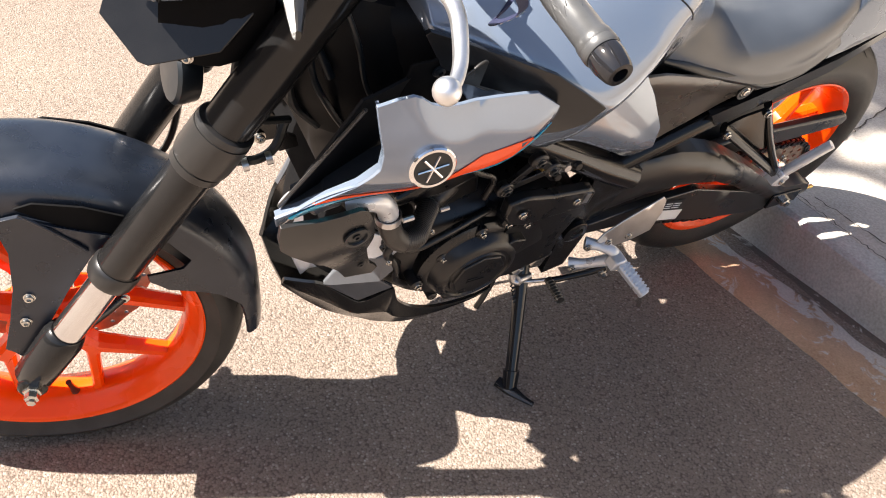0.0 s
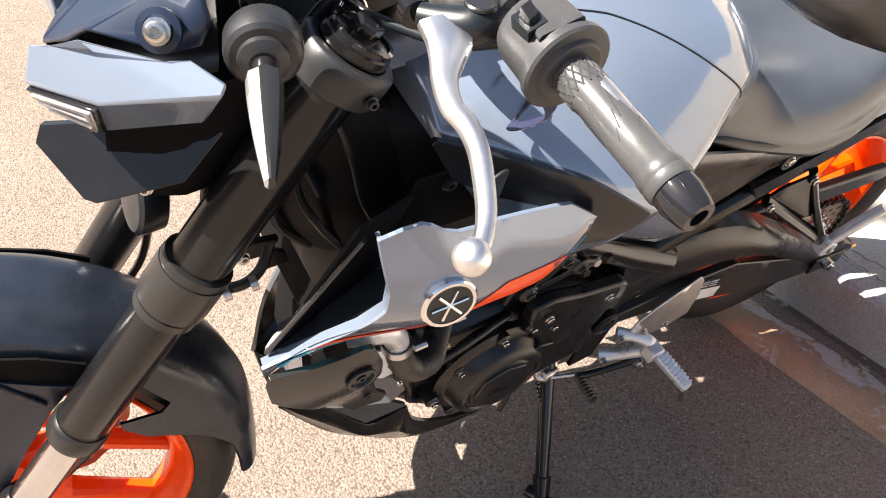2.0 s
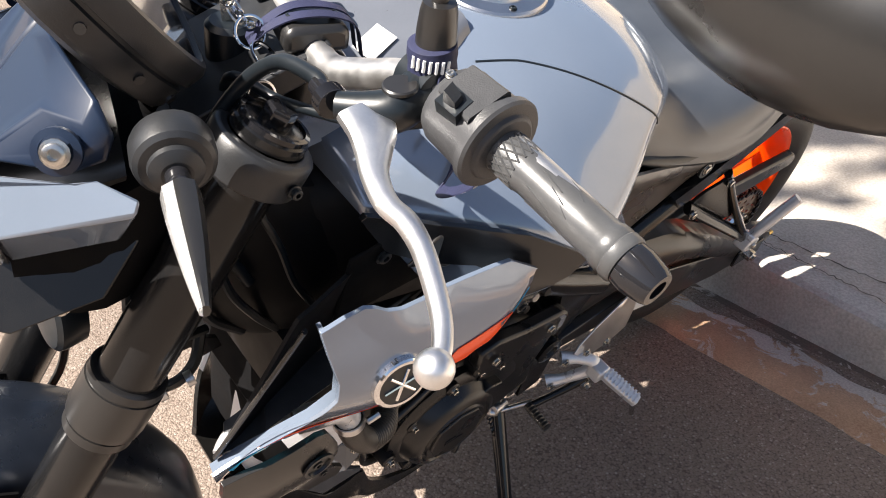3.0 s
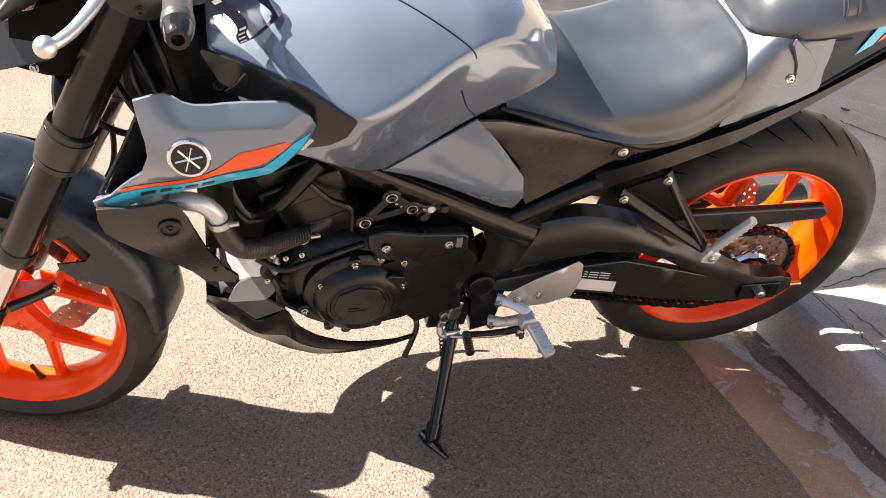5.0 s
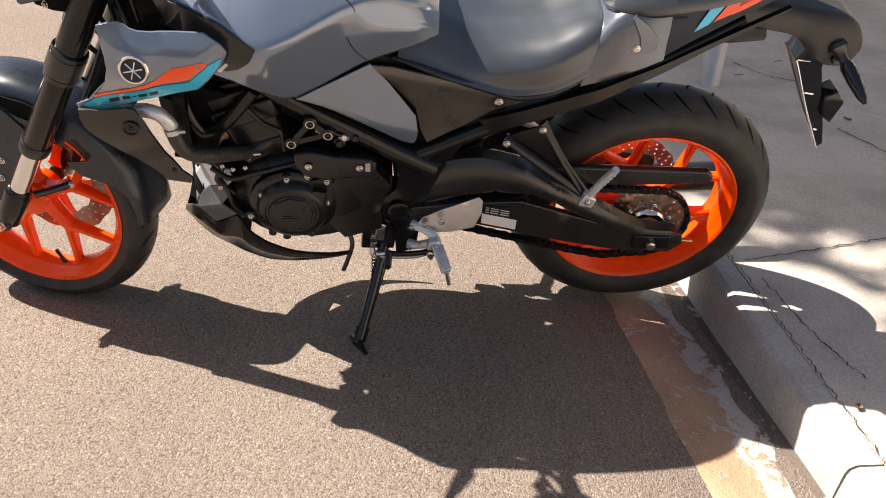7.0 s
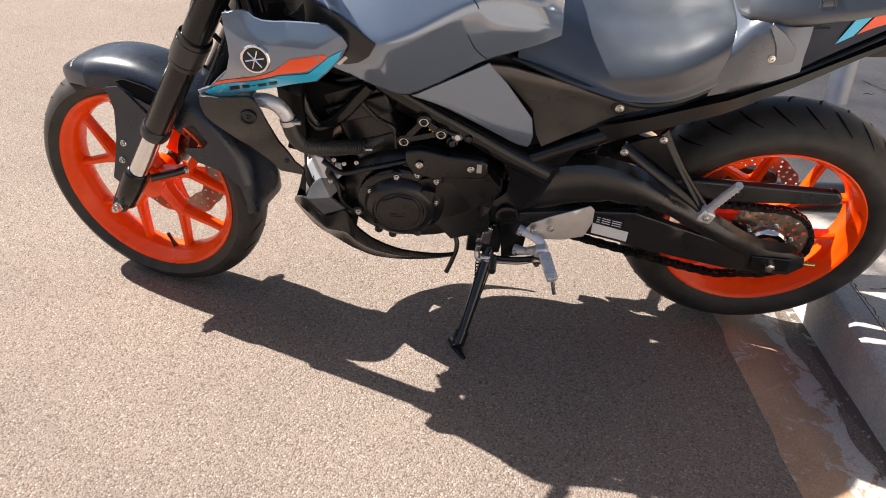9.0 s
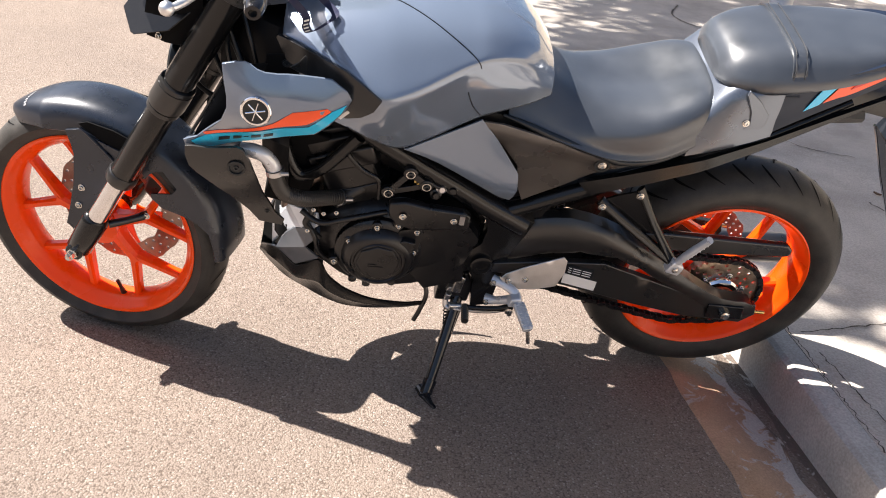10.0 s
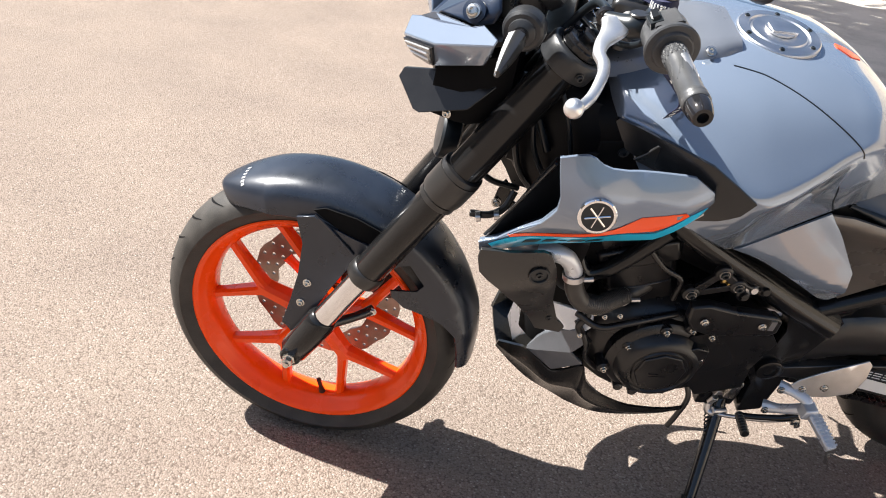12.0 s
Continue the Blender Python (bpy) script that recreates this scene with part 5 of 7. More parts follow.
for s in (-1, 1):
    m = (lambda b: b) if s < 0 else mirrored
    P("cover_screw", m(bolt_bm((1.243, -0.141, 0.813), (0, -1, 0.15), 0.006, 0.004)), ZINC, parent=surround)
    P("cover_strip", m(skin([(1.227, 0.88), (1.255, 0.861), (1.279, 0.836), (1.28, 0.813), (1.254, 0.793), (1.165, 0.74), (1.18, 0.763), (1.241, 0.802), (1.25, 0.812), (1.243, 0.838), (1.225, 0.87)], lambda x, z: -0.1430 + 0.12 * max(0, z - 0.83), 0.006)), SATIN, parent=surround, bevel=0.002, label="bright satin edge strip")
    dy = lambda x, z: -float(np.interp(x, [1.29, 1.34, 1.43, 1.53, 1.60], [0.1365, 0.1325, 0.1205, 0.0930, 0.054]))
    P("cyan_flash", m(skin([(1.345, 0.846), (1.371, 0.862), (1.394, 0.905), (1.366, 0.898)], dy, 0.0012)), CYAN, parent=tail, label="cyan stripe")
    P("orange_flash", m(skin([(1.377, 0.865), (1.50, 0.922), (1.515, 0.944), (1.400, 0.908)], dy, 0.0012)), DECAL_O, parent=tail, label="orange stripe")
    P("flash_bar", m(skin([(1.42, 0.898), (1.455, 0.914), (1.458, 0.922), (1.424, 0.906)], lambda x, z: dy(x, z) - 0.0014, 0.001)), REDDECAL, parent=tail)
    rail = P("seat_rail", m(tube(bmesh.new(), [(0.84, -0.125, 0.530), (0.93, -0.128, 0.580), (1.02, -0.130, 0.628), (1.12, -0.128, 0.672), (1.22, -0.122, 0.722), (1.33, -0.115, 0.785), (1.45, -0.10, 0.858)], [0.017, 0.016, 0.017, 0.018, 0.018, 0.014, 0.010], 14, 5, 1.0)), SATINBLACK, "black seat rail tube")
    P("rail_cover", m(skin([(0.965, 0.640), (1.05, 0.668), (1.19, 0.722), (1.30, 0.775), (1.40, 0.832), (1.52, 0.898), (1.52, 0.894), (1.40, 0.820), (1.30, 0.754), (1.19, 0.692), (1.09, 0.648), (0.99, 0.612)], lambda x, z: -(0.147 - 0.08 * max(0, x - 1.2)), 0.012, 0.03)), SATINBLACK, parent=rail)
    cov = P("side_cover", m(skin([(0.752, 0.768), (0.790, 0.764), (0.870, 0.744), (0.960, 0.718), (1.045, 0.706), (1.052, 0.698), (0.985, 0.655), (0.93, 0.612), (0.866, 0.570), (0.852, 0.60), (0.838, 0.66)], lambda x, z: -(0.130 + 0.10 * max(0, z - 0.6) + 0.012 * math.exp(-((z - 0.735 + 0.22 * (x - 0.85)) / 0.022) ** 2)), 0.005, 0.012)), SIDEPLASTIC, "satin black creased side cover under the seat", 0.003)
    P("cover_bolt", m(bolt_bm((0.997, -0.151, 0.690), (0, -1, 0), 0.0075, 0.004)), ZINC, parent=cov)
    P("bolt_seat", m(lathe(bmesh.new(), [(0.015, -0.002), (0.015, 0.002), (0.011, 0.002), (0.010, -0.001)], (0.997, -0.150, 0.690), (0, -1, 0), 24, True)), INK, parent=cov)

# tail underside, number plate holder, rear turn signals
hold = P("plate_holder", hull([
    (1.420, [(0, 0.870), (0.045, 0.862), (0.052, 0.825), (0, 0.815)]),
    (1.520, [(0, 0.855), (0.040, 0.849), (0.046, 0.806), (0, 0.800)]),
    (1.600, [(0, 0.843), (0.036, 0.837), (0.042, 0.788), (0, 0.782)]),
    (1.645, [(0, 0.837), (0.044, 0.830), (0.050, 0.748), (0, 0.742)]),
    (1.690, [(0, 0.832), (0.046, 0.825), (0.051, 0.730), (0, 0.724)]),
    (1.722, [(0, 0.815), (0.046, 0.808), (0.050, 0.736), (0, 0.732)]),
    (1.738, [(0, 0.790), (0.040, 0.785), (0.044, 0.756), (0, 0.752)]),
], 3, 3), TAILPLASTIC, "black plastic tail bracket behind the seat", sharp=50)
P("under_tray", hull([(1.385, [(0, 0.800), (0.055, 0.798), (0.060, 0.782), (0, 0.776)]), (1.455, [(0, 0.822), (0.056, 0.815), (0.062, 0.782), (0, 0.778)]), (1.527, [(0, 0.812), (0.048, 0.806), (0.054, 0.786), (0, 0.784)])], 3, 2), TAILPLASTIC, "black tray under the tail", parent=hold)
stem = bmesh.new()
rings(stem, [[(x0, -w, z0), (x1, -w * 0.8, z1), (x1, w * 0.8, z1), (x0, w, z0)] for x0, z0, x1, z1, w in ((1.634, 0.756, 1.684, 0.742, 0.034), (1.622, 0.728, 1.690, 0.705, 0.032), (1.638, 0.702, 1.700, 0.684, 0.029), (1.690, 0.612, 1.729, 0.616, 0.019), (1.735, 0.540, 1.760, 0.552, 0.011), (1.774, 0.478, 1.786, 0.488, 0.004))])
arm_ = P("plate_arm", stem, SMOKE, "pointed glossy number plate bracket", 0.002, parent=hold)
for sy in (-1, 1):
    P("arm_edge", tube(bmesh.new(), [(1.622, sy * 0.032, 0.728), (1.638, sy * 0.030, 0.702), (1.690, sy * 0.0195, 0.612), (1.735, sy * 0.0115, 0.540), (1.774, sy * 0.0045, 0.478)], [0.0030, 0.0026, 0.0022, 0.0018, 0.0014], 8, 4), POLISHED, "bright bevelled edge", parent=arm_)
    for z_, x_ in ((0.728, 1.622), (0.640, 1.674), (0.536, 1.738)):
        P("arm_rib", tube(bmesh.new(), [(x_ + 0.004, sy * 0.030 * (z_ - 0.45) / 0.28, z_), (x_ + 0.034 * (z_ - 0.42) / 0.3, sy * 0.028 * (z_ - 0.45) / 0.28, z_ - 0.004)], 0.0024, 8, 1), POLISHED, parent=arm_)
P("reflector_box", plate(bmesh.new(), [(1.724, 0.632), (1.750, 0.648), (1.776, 0.618), (1.764, 0.562), (1.738, 0.580)], -0.026, 0.026), SMOKE, "dark rear reflector box", parent=hold, bevel=0.004)
P("plate_lamp", lathe(bmesh.new(), [(0.010, 0), (0.011, 0.010), (0.008, 0.014)], (1.690, -0.052, 0.750), (0, -1, 0), 16), SMOKE, parent=hold)
for s in (-1, 1):
    root, tip = Vector((1.682, s * 0.048, 0.778)), Vector((1.733, s * 0.150, 0.708))
    d = (tip - root)
    ri = P("rear_turn_signal", lathe(bmesh.new(), [(0.019, 0), (0.020, 0.010), (0.014, 0.016), (0.010, 0.026), (0.009, 0.040)], root, d, 20), PLASTIC, "black rear turn signal")
    up_ = Vector((0.7, 0, 0.55)).normalized()
    fw_ = d.normalized().cross(up_).normalized()
    sec = [(0.28, 0.008, 0.007), (0.36, 0.014, 0.010), (0.60, 0.0135, 0.0105), (0.88, 0.010, 0.008), (1.0, 0.004, 0.003)]
    P("housing", (lambda b: (rings(b, [[root + d * u + up_ * math.cos(t) * a + fw_ * math.sin(t) * b_ for t in [2 * math.pi * k / 12 for k in range(12)]] for u, a, b_ in sec]), b)[1])(bmesh.new()), SMOKE, parent=ri)
    P("lens", tube(bmesh.new(), [root + d * 0.42 + up_ * 0.0125, root + d * 0.7 + up_ * 0.012, root + d * 0.96 + up_ * 0.006], [0.0025, 0.003, 0.002], 8, 4), LENS, "clear lens edge", parent=ri)

# ---- frame and engine ----
for s in (-1, 1):
    m = (lambda b: b) if s < 0 else mirrored
    fr_ = P("frame_rail", m(tube(bmesh.new(), [(0.36, -0.055, 0.86), (0.45, -0.105, 0.765), (0.56, -0.124, 0.690), (0.637, -0.127, 0.642), (0.709, -0.127, 0.600), (0.773, -0.127, 0.561), (0.824, -0.128, 0.533), (0.884, -0.130, 0.502)], [0.020, 0.021, 0.021, 0.021, 0.022, 0.023, 0.024, 0.024], 16)), SATINBLACK, "black tubular main frame rail")
    P("frame_tube", m(tube(bmesh.new(), [(0.385, -0.115, 0.672), (0.405, -0.128, 0.61), (0.428, -0.130, 0.585), (0.470, -0.132, 0.612), (0.53, -0.134, 0.690)], 0.0135, 14)), SATINBLACK, parent=fr_)
    P("frame_gusset", m(skin([(0.800, 0.530), (0.850, 0.556), (0.900, 0.576), (0.945, 0.588), (0.950, 0.572), (0.925, 0.528), (0.905, 0.470), (0.860, 0.470)], lambda x, z: -0.118, 0.02, 0.02)), SATINBLACK, parent=fr_, bevel=0.004)
    P("pivot_plate", m(skin([(0.792, 0.548), (0.86, 0.535), (0.905, 0.515), (0.895, 0.480), (0.872, 0.420), (0.865, 0.350), (0.858, 0.262), (0.815, 0.250), (0.806, 0.340), (0.778, 0.385), (0.778, 0.415), (0.808, 0.445), (0.812, 0.485)], lambda x, z: -0.135 - 0.012 * math.exp(-((x - 0.815) / 0.03) ** 2 - ((z - 0.395) / 0.03) ** 2), 0.03, 0.02)), SATINBLACK, parent=fr_, bevel=0.004)
    P("pivot_cap", m(lathe(bmesh.new(), [(0.024, -0.004), (0.024, 0.004), (0.020, 0.006), (0.013, 0.006), (0.012, 0.003), (0.001, 0.003)], (0.815, -0.147, 0.394), (0, -1, 0), 28)), SATINBLACK, parent=fr_)

case = P("engine", hull([
    (0.470, [(0, 0.470), (0.10, 0.465), (0.125, 0.420), (0.115, 0.35), (0, 0.33)]),
    (0.540, [(0, 0.520), (0.12, 0.510), (0.150, 0.440), (0.140, 0.320), (0, 0.28)]),
    (0.640, [(0, 0.540), (0.12, 0.530), (0.152, 0.480), (0.142, 0.310), (0, 0.265)]),
    (0.730, [(0, 0.530), (0.12, 0.520), (0.148, 0.480), (0.138, 0.335), (0, 0.29)]),
    (0.800, [(0, 0.480), (0.10, 0.475), (0.125, 0.450), (0.120, 0.35), (0, 0.33)]),
], 3, 2), CASE, "black engine with covers and bright bolts", sharp=45)
ax_ = Vector((-0.36, 0, 1)).normalized()
u_ = Vector((ax_.z, 0, -ax_.x))
for h0, h1, k in ((0.000, 0.050, 1.0), (0.052, 0.108, 1.02)):
    cyl = bmesh.new()
    rings(cyl, [[Vector((0.548, 0, 0.50)) + ax_ * h + u_ * a * 0.063 * k + Vector((0, b * 0.113 * k, 0)) for a, b in ((-1, -0.8), (-0.8, -0.97), (-0.1, -1), (0.1, -1), (0.8, -0.97), (1, -0.8), (1, 0.8), (0.8, 1), (-0.8, 1), (-1, 0.8))] for h in (h0, h1)])
    P("cylinder_block", cyl, CASE, parent=case, bevel=0.003)
hd = bmesh.new()
for h0, h1, k in ((0.108, 0.150, 1.06), (0.150, 0.178, 0.98), (0.178, 0.192, 0.85)):
    rings(hd, [[Vector((0.548, 0, 0.50)) + ax_ * h + u_ * a * 0.066 * k + Vector((0, b * 0.118 * k, 0)) for a, b in ((-1, -0.9), (-0.9, -1), (0.9, -1), (1, -0.9), (1, 0.9), (0.9, 1), (-0.9, 1), (-1, 0.9))] for h in (h0, h1)])
P("cylinder_head", hd, CASE, "black cylinder head cover", 0.004, parent=case)
ALT = Vector((0.592, -0.150, 0.415))
cover = P("alternator_cover", lathe(bmesh.new(), [(0.090, -0.012), (0.090, 0.006), (0.084, 0.012), (0.076, 0.014), (0.071, 0.026), (0.066, 0.033), (0.057, 0.036), (0.055, 0.033), (0.050, 0.033), (0.048, 0.036), (0.001, 0.037)], ALT, (0, -1, 0), 56), CASE, "round black alternator cover")
P("cover_mark", join(plate(bmesh.new(), [(0.572, 0.403), (0.603, 0.403), (0.603, 0.407), (0.572, 0.407)], -0.1908, -0.183), plate(bmesh.new(), [(0.572, 0.409), (0.590, 0.409), (0.590, 0.413), (0.572, 0.413)], -0.1908, -0.183)), CASE, parent=cover)
for x, z in ((0.545, 0.338), (0.628, 0.336), (0.575, 0.327)):
    P("cover_lug", lathe(bmesh.new(), [(0.009, -0.012), (0.0085, 0.008), (0.006, 0.010), (0.001, 0.010)], (x, -0.156, z), (0, -1, 0), 14), CASE, parent=cover)
# raised many-sided face with a flat tab
P("cover_face", join(plate(bmesh.new(), [(ALT.x + r * math.cos(radians(a)), ALT.z + r * math.sin(radians(a))) for r, a in ((0.045, 12), (0.047, 55), (0.046, 95), (0.047, 140), (0.045, 185), (0.046, 230), (0.047, 275), (0.045, 325))], -0.1895, -0.183), plate(bmesh.new(), [(0.630, 0.432), (0.659, 0.446), (0.664, 0.470), (0.640, 0.476), (0.618, 0.462)], -0.181, -0.160)), CASE, parent=cover, bevel=0.002)
P("cover_flank", skin([(0.63, 0.49), (0.66, 0.50), (0.678, 0.485), (0.668, 0.43), (0.655, 0.375), (0.635, 0.345), (0.60, 0.40)], lambda x, z: -0.166, 0.03), CASE, parent=cover, bevel=0.004)
for x, z in ((0.503, 0.390), (0.530, 0.451), (0.583, 0.494), (0.625, 0.504), (0.664, 0.490), (0.664, 0.432), (0.650, 0.392)):
    P("boss", lathe(bmesh.new(), [(0.012, -0.02), (0.011, 0.006), (0.009, 0.008), (0.001, 0.008)], (x, -0.158, z), (0, -1, 0), 14), CASE, parent=cover)
    P("bolt", bolt_bm((x, -0.166, z), (0, -1, 0), 0.0052, 0.006), ZINC, parent=cover)
spc = P("sprocket_cover", skin([(0.600, 0.566), (0.630, 0.572), (0.680, 0.562), (0.752, 0.556), (0.764, 0.548), (0.765, 0.520), (0.752, 0.510), (0.690, 0.506), (0.655, 0.500), (0.618, 0.512), (0.602, 0.535)], lambda x, z: -0.172 - 0.02 * max(0, 0.54 - abs(z - 0.535) * 8) * 0.3, 0.02, 0.02), CASE, "black front sprocket cover", 0.004)
bolts(spc, [(0.629, -0.178, 0.540), (0.731, -0.176, 0.537)], r=0.0065)
P("cover_tag", plate(bmesh.new(), [(0.742, 0.530), (0.752, 0.530), (0.752, 0.552), (0.742, 0.552)], -0.178, -0.172), ALU, parent=spc)
P("gear_case", skin([(0.655, 0.500), (0.765, 0.508), (0.795, 0.47), (0.775, 0.40), (0.780, 0.345), (0.70, 0.315), (0.665, 0.36), (0.672, 0.43)], lambda x, z: -0.152, 0.03), CASE, "black gear case side", 0.006, parent=case)
corner = [Vector((0.596, -0.152, 0.580)), Vector((0.634, -0.152, 0.631)), Vector((0.668, -0.152, 0.604))]
bb = bmesh.new()
for a, b in zip(corner, corner[1:] + corner[:1]):
    d = (b - a).normalized()
    w = d.cross(Vector((0, 1, 0)))
    rings(bb, [[p + w * u + Vector((0, v, 0)) for u, v in ((-0.0065, -0.004), (0.0065, -0.004), (0.0065, 0.004), (-0.0065, 0.004))] for p in (a, b)])
for q in corner:
    lathe(bb, [(0.014, -0.006), (0.0145, 0.004), (0.012, 0.0065), (0.001, 0.0065)], q, (0, -1, 0), 20)
br = P("engine_bracket", bb, CASE, "black triangular engine bracket with an open middle", 0.0012)
bolts(br, [tuple(q + Vector((0, -0.0065, 0))) for q in corner], r=0.0065, material=INK)
for q in corner:
    P("bolt_rim", lathe(bmesh.new(), [(0.0072, 0.0), (0.0092, 0.0), (0.0092, 0.0016), (0.0072, 0.0016)], q + Vector((0, -0.0065, 0)), (0, -1, 0), 18, True), ZINC, parent=br)
for k, (x, z) in enumerate(((0.700, 0.592), (0.722, 0.590), (0.655, 0.60), (0.69, 0.575))):
    P("engine_fitting", lathe(bmesh.new(), [(0.011, 0), (0.012, 0.012), (0.008, 0.014), (0.006, 0.020), (0.001, 0.020)], (x, -0.135, z), (0, -1, 0.2), 12), (ALU, CASE, BRASS, CASE)[k], parent=case)
# throttle body, intake, wiring
P("throttle_body", lathe(bmesh.new(), [(0.020, -0.05), (0.026, -0.03), (0.026, 0.02), (0.022, 0.03)], (0.615, -0.09, 0.665), (0.5, -0.6, 0.5), 24), CASE, "dark throttle body with a metal clamp")
P("intake_clamp", lathe(bmesh.new(), [(0.0265, -0.004), (0.029, -0.004), (0.029, 0.004), (0.0265, 0.004)], (0.607, -0.10, 0.660), (0.5, -0.6, 0.5), 24, True), ALU)
P("airbox", hull([(0.36, [(0, 0.88), (0.08, 0.87), (0.10, 0.78), (0.08, 0.70), (0, 0.70)]), (0.46, [(0, 0.90), (0.13, 0.88), (0.15, 0.80), (0.12, 0.70), (0, 0.68)]), (0.60, [(0, 0.86), (0.15, 0.82), (0.155, 0.74), (0.11, 0.68), (0, 0.67)]), (0.80, [(0, 0.80), (0.12, 0.76), (0.12, 0.66), (0.09, 0.60), (0, 0.60)]), (1.02, [(0, 0.74), (0.11, 0.70), (0.11, 0.66), (0.08, 0.62), (0, 0.62)])], 3, 3), INTERIOR, "black airbox and inner frame cover")
P("inner_cover", hull([(0.560, [(0, 0.700), (0.085, 0.695), (0.100, 0.640), (0.080, 0.600), (0, 0.590)]), (0.700, [(0, 0.690), (0.100, 0.685), (0.110, 0.620), (0.085, 0.540), (0, 0.530)]), (0.820, [(0, 0.650), (0.105, 0.645), (0.112, 0.560), (0.085, 0.480), (0, 0.470)]), (0.930, [(0, 0.650), (0.100, 0.640), (0.105, 0.580), (0.080, 0.530), (0, 0.520)])], 3, 3), INTERIOR, "black inner cover behind the frame rail")
P("steering_neck", hull([(0.268, [(0, 0.800), (0.045, 0.795), (0.055, 0.740), (0, 0.735)]), (0.310, [(0, 0.880), (0.060, 0.872), (0.085, 0.760), (0.060, 0.690), (0, 0.685)]), (0.370, [(0, 0.885), (0.085, 0.875), (0.115, 0.770), (0.090, 0.675), (0, 0.670)]), (0.420, [(0, 0.880), (0.100, 0.870), (0.125, 0.780), (0.100, 0.680), (0, 0.670)])], 4, 3), INTERIOR, "black steering neck and inner cover")
for pts, r in (([(0.262, -0.075, 0.905), (0.255, -0.090, 0.850), (0.268, -0.088, 0.790), (0.290, -0.075, 0.730), (0.325, -0.075, 0.690)], 0.0050), ([(0.300, -0.060, 0.920), (0.285, -0.085, 0.860), (0.292, -0.098, 0.800), (0.318, -0.102, 0.750), (0.350, -0.095, 0.700)], 0.0042),
               ([(0.225, -0.060, 0.860), (0.212, -0.078, 0.800), (0.222, -0.072, 0.740), (0.252, -0.060, 0.700), (0.300, -0.050, 0.680)], 0.0050), ([(0.310, -0.080, 0.900), (0.330, -0.110, 0.850), (0.345, -0.120, 0.800), (0.372, -0.122, 0.750)], 0.0036),
               ([(0.235, -0.050, 0.620), (0.262, -0.060, 0.628), (0.285, -0.055, 0.640), (0.300, -0.040, 0.665)], 0.0060)):
    P("wiring_loom", tube(bmesh.new(), pts, r, 8), INK, "black sheathed cable behind the fork")
for q in ((0.246, -0.062, 0.624), (0.274, -0.066, 0.634)):
    P("cable_clip", lathe(bmesh.new(), [(0.006, -0.004), (0.0085, -0.004), (0.0085, 0.004), (0.006, 0.004)], q, (1, -0.1, 0.3), 14, True), ALU)
rad = bmesh.new()
rings(rad, [[(x + dx, y, z) for y, z in ((-0.115, 0.50), (0.115, 0.50), (0.115, 0.685), (-0.115, 0.685))] for x, dx in ((0.380, 0), (0.462, 0))])
# black block added behind the cowl to hide sunlit ground in the gap
P("radiator_tank", hull([(0.352, [(0, 0.690), (0.128, 0.688), (0.134, 0.640), (0.122, 0.590), (0, 0.588)]), (0.380, [(0, 0.700), (0.150, 0.696), (0.154, 0.640), (0.138, 0.560), (0, 0.556)]), (0.402, [(0, 0.690), (0.146, 0.686), (0.150, 0.620), (0.132, 0.540), (0, 0.536)])], 3, 3), INTERIOR, "added black filler that keeps the gap behind the cowl dark")
radi = P("radiator", rad, MATTE, "black radiator between the cowls", 0.003)
radi.matrix_basis = Matrix.Translation((0.39, 0, 0.61)) @ pose(0, 0, 0, 0, 14) @ Matrix.Translation((-0.39, 0, -0.61))
HOSE_LINE = [(0.380, -0.190, 0.640), (0.388, -0.196, 0.612), (0.405, -0.200, 0.590), (0.436, -0.190, 0.575), (0.470, -0.155, 0.550), (0.511, -0.114, 0.524), (0.545, -0.100, 0.540), (0.562, -0.088, 0.550)]
hose = P("radiator_hose", tube(bmesh.new(), HOSE_LINE, 0.0150, 18, 8), HOSE, "thick dark ribbed radiator hose")
ribs = spline(HOSE_LINE[2:6], 9)
P("hose_rib", join(*[lathe(bmesh.new(), [(0.0148, -0.0012), (0.0158, 0), (0.0148, 0.0012)], Vector(p), Vector(q) - Vector(p), 18, True) for p, q in zip(ribs, ribs[1:])]), HOSE, parent=hose)
P("hose_pipe", tube(bmesh.new(), [(0.322, -0.180, 0.672), (0.340, -0.188, 0.678), (0.360, -0.190, 0.672), (0.374, -0.190, 0.655), (0.380, -0.190, 0.640)], 0.0135, 16, 6), SILVER, "satin metal hose elbow", parent=hose)
for at, ax2 in (((0.381, -0.190, 0.636), (0.2, -0.1, -1)), ((0.505, -0.117, 0.524), (1, 1, -0.6))):
    P("hose_clamp", join(lathe(bmesh.new(), [(0.0155, -0.005), (0.0170, -0.005), (0.0170, 0.005), (0.0155, 0.005)], at, ax2, 22, True), rod(bmesh.new(), Vector(at) + Vector((0.012, -0.014, 0.006)), Vector(at) + Vector((0.026, -0.014, 0.008)), 0.004, None, 8)), ALU, parent=hose)
P("hose_bolt", bolt_bm((0.542, -0.105, 0.545), (0, -1, 0.2), 0.006, 0.006), ZINC, parent=hose)
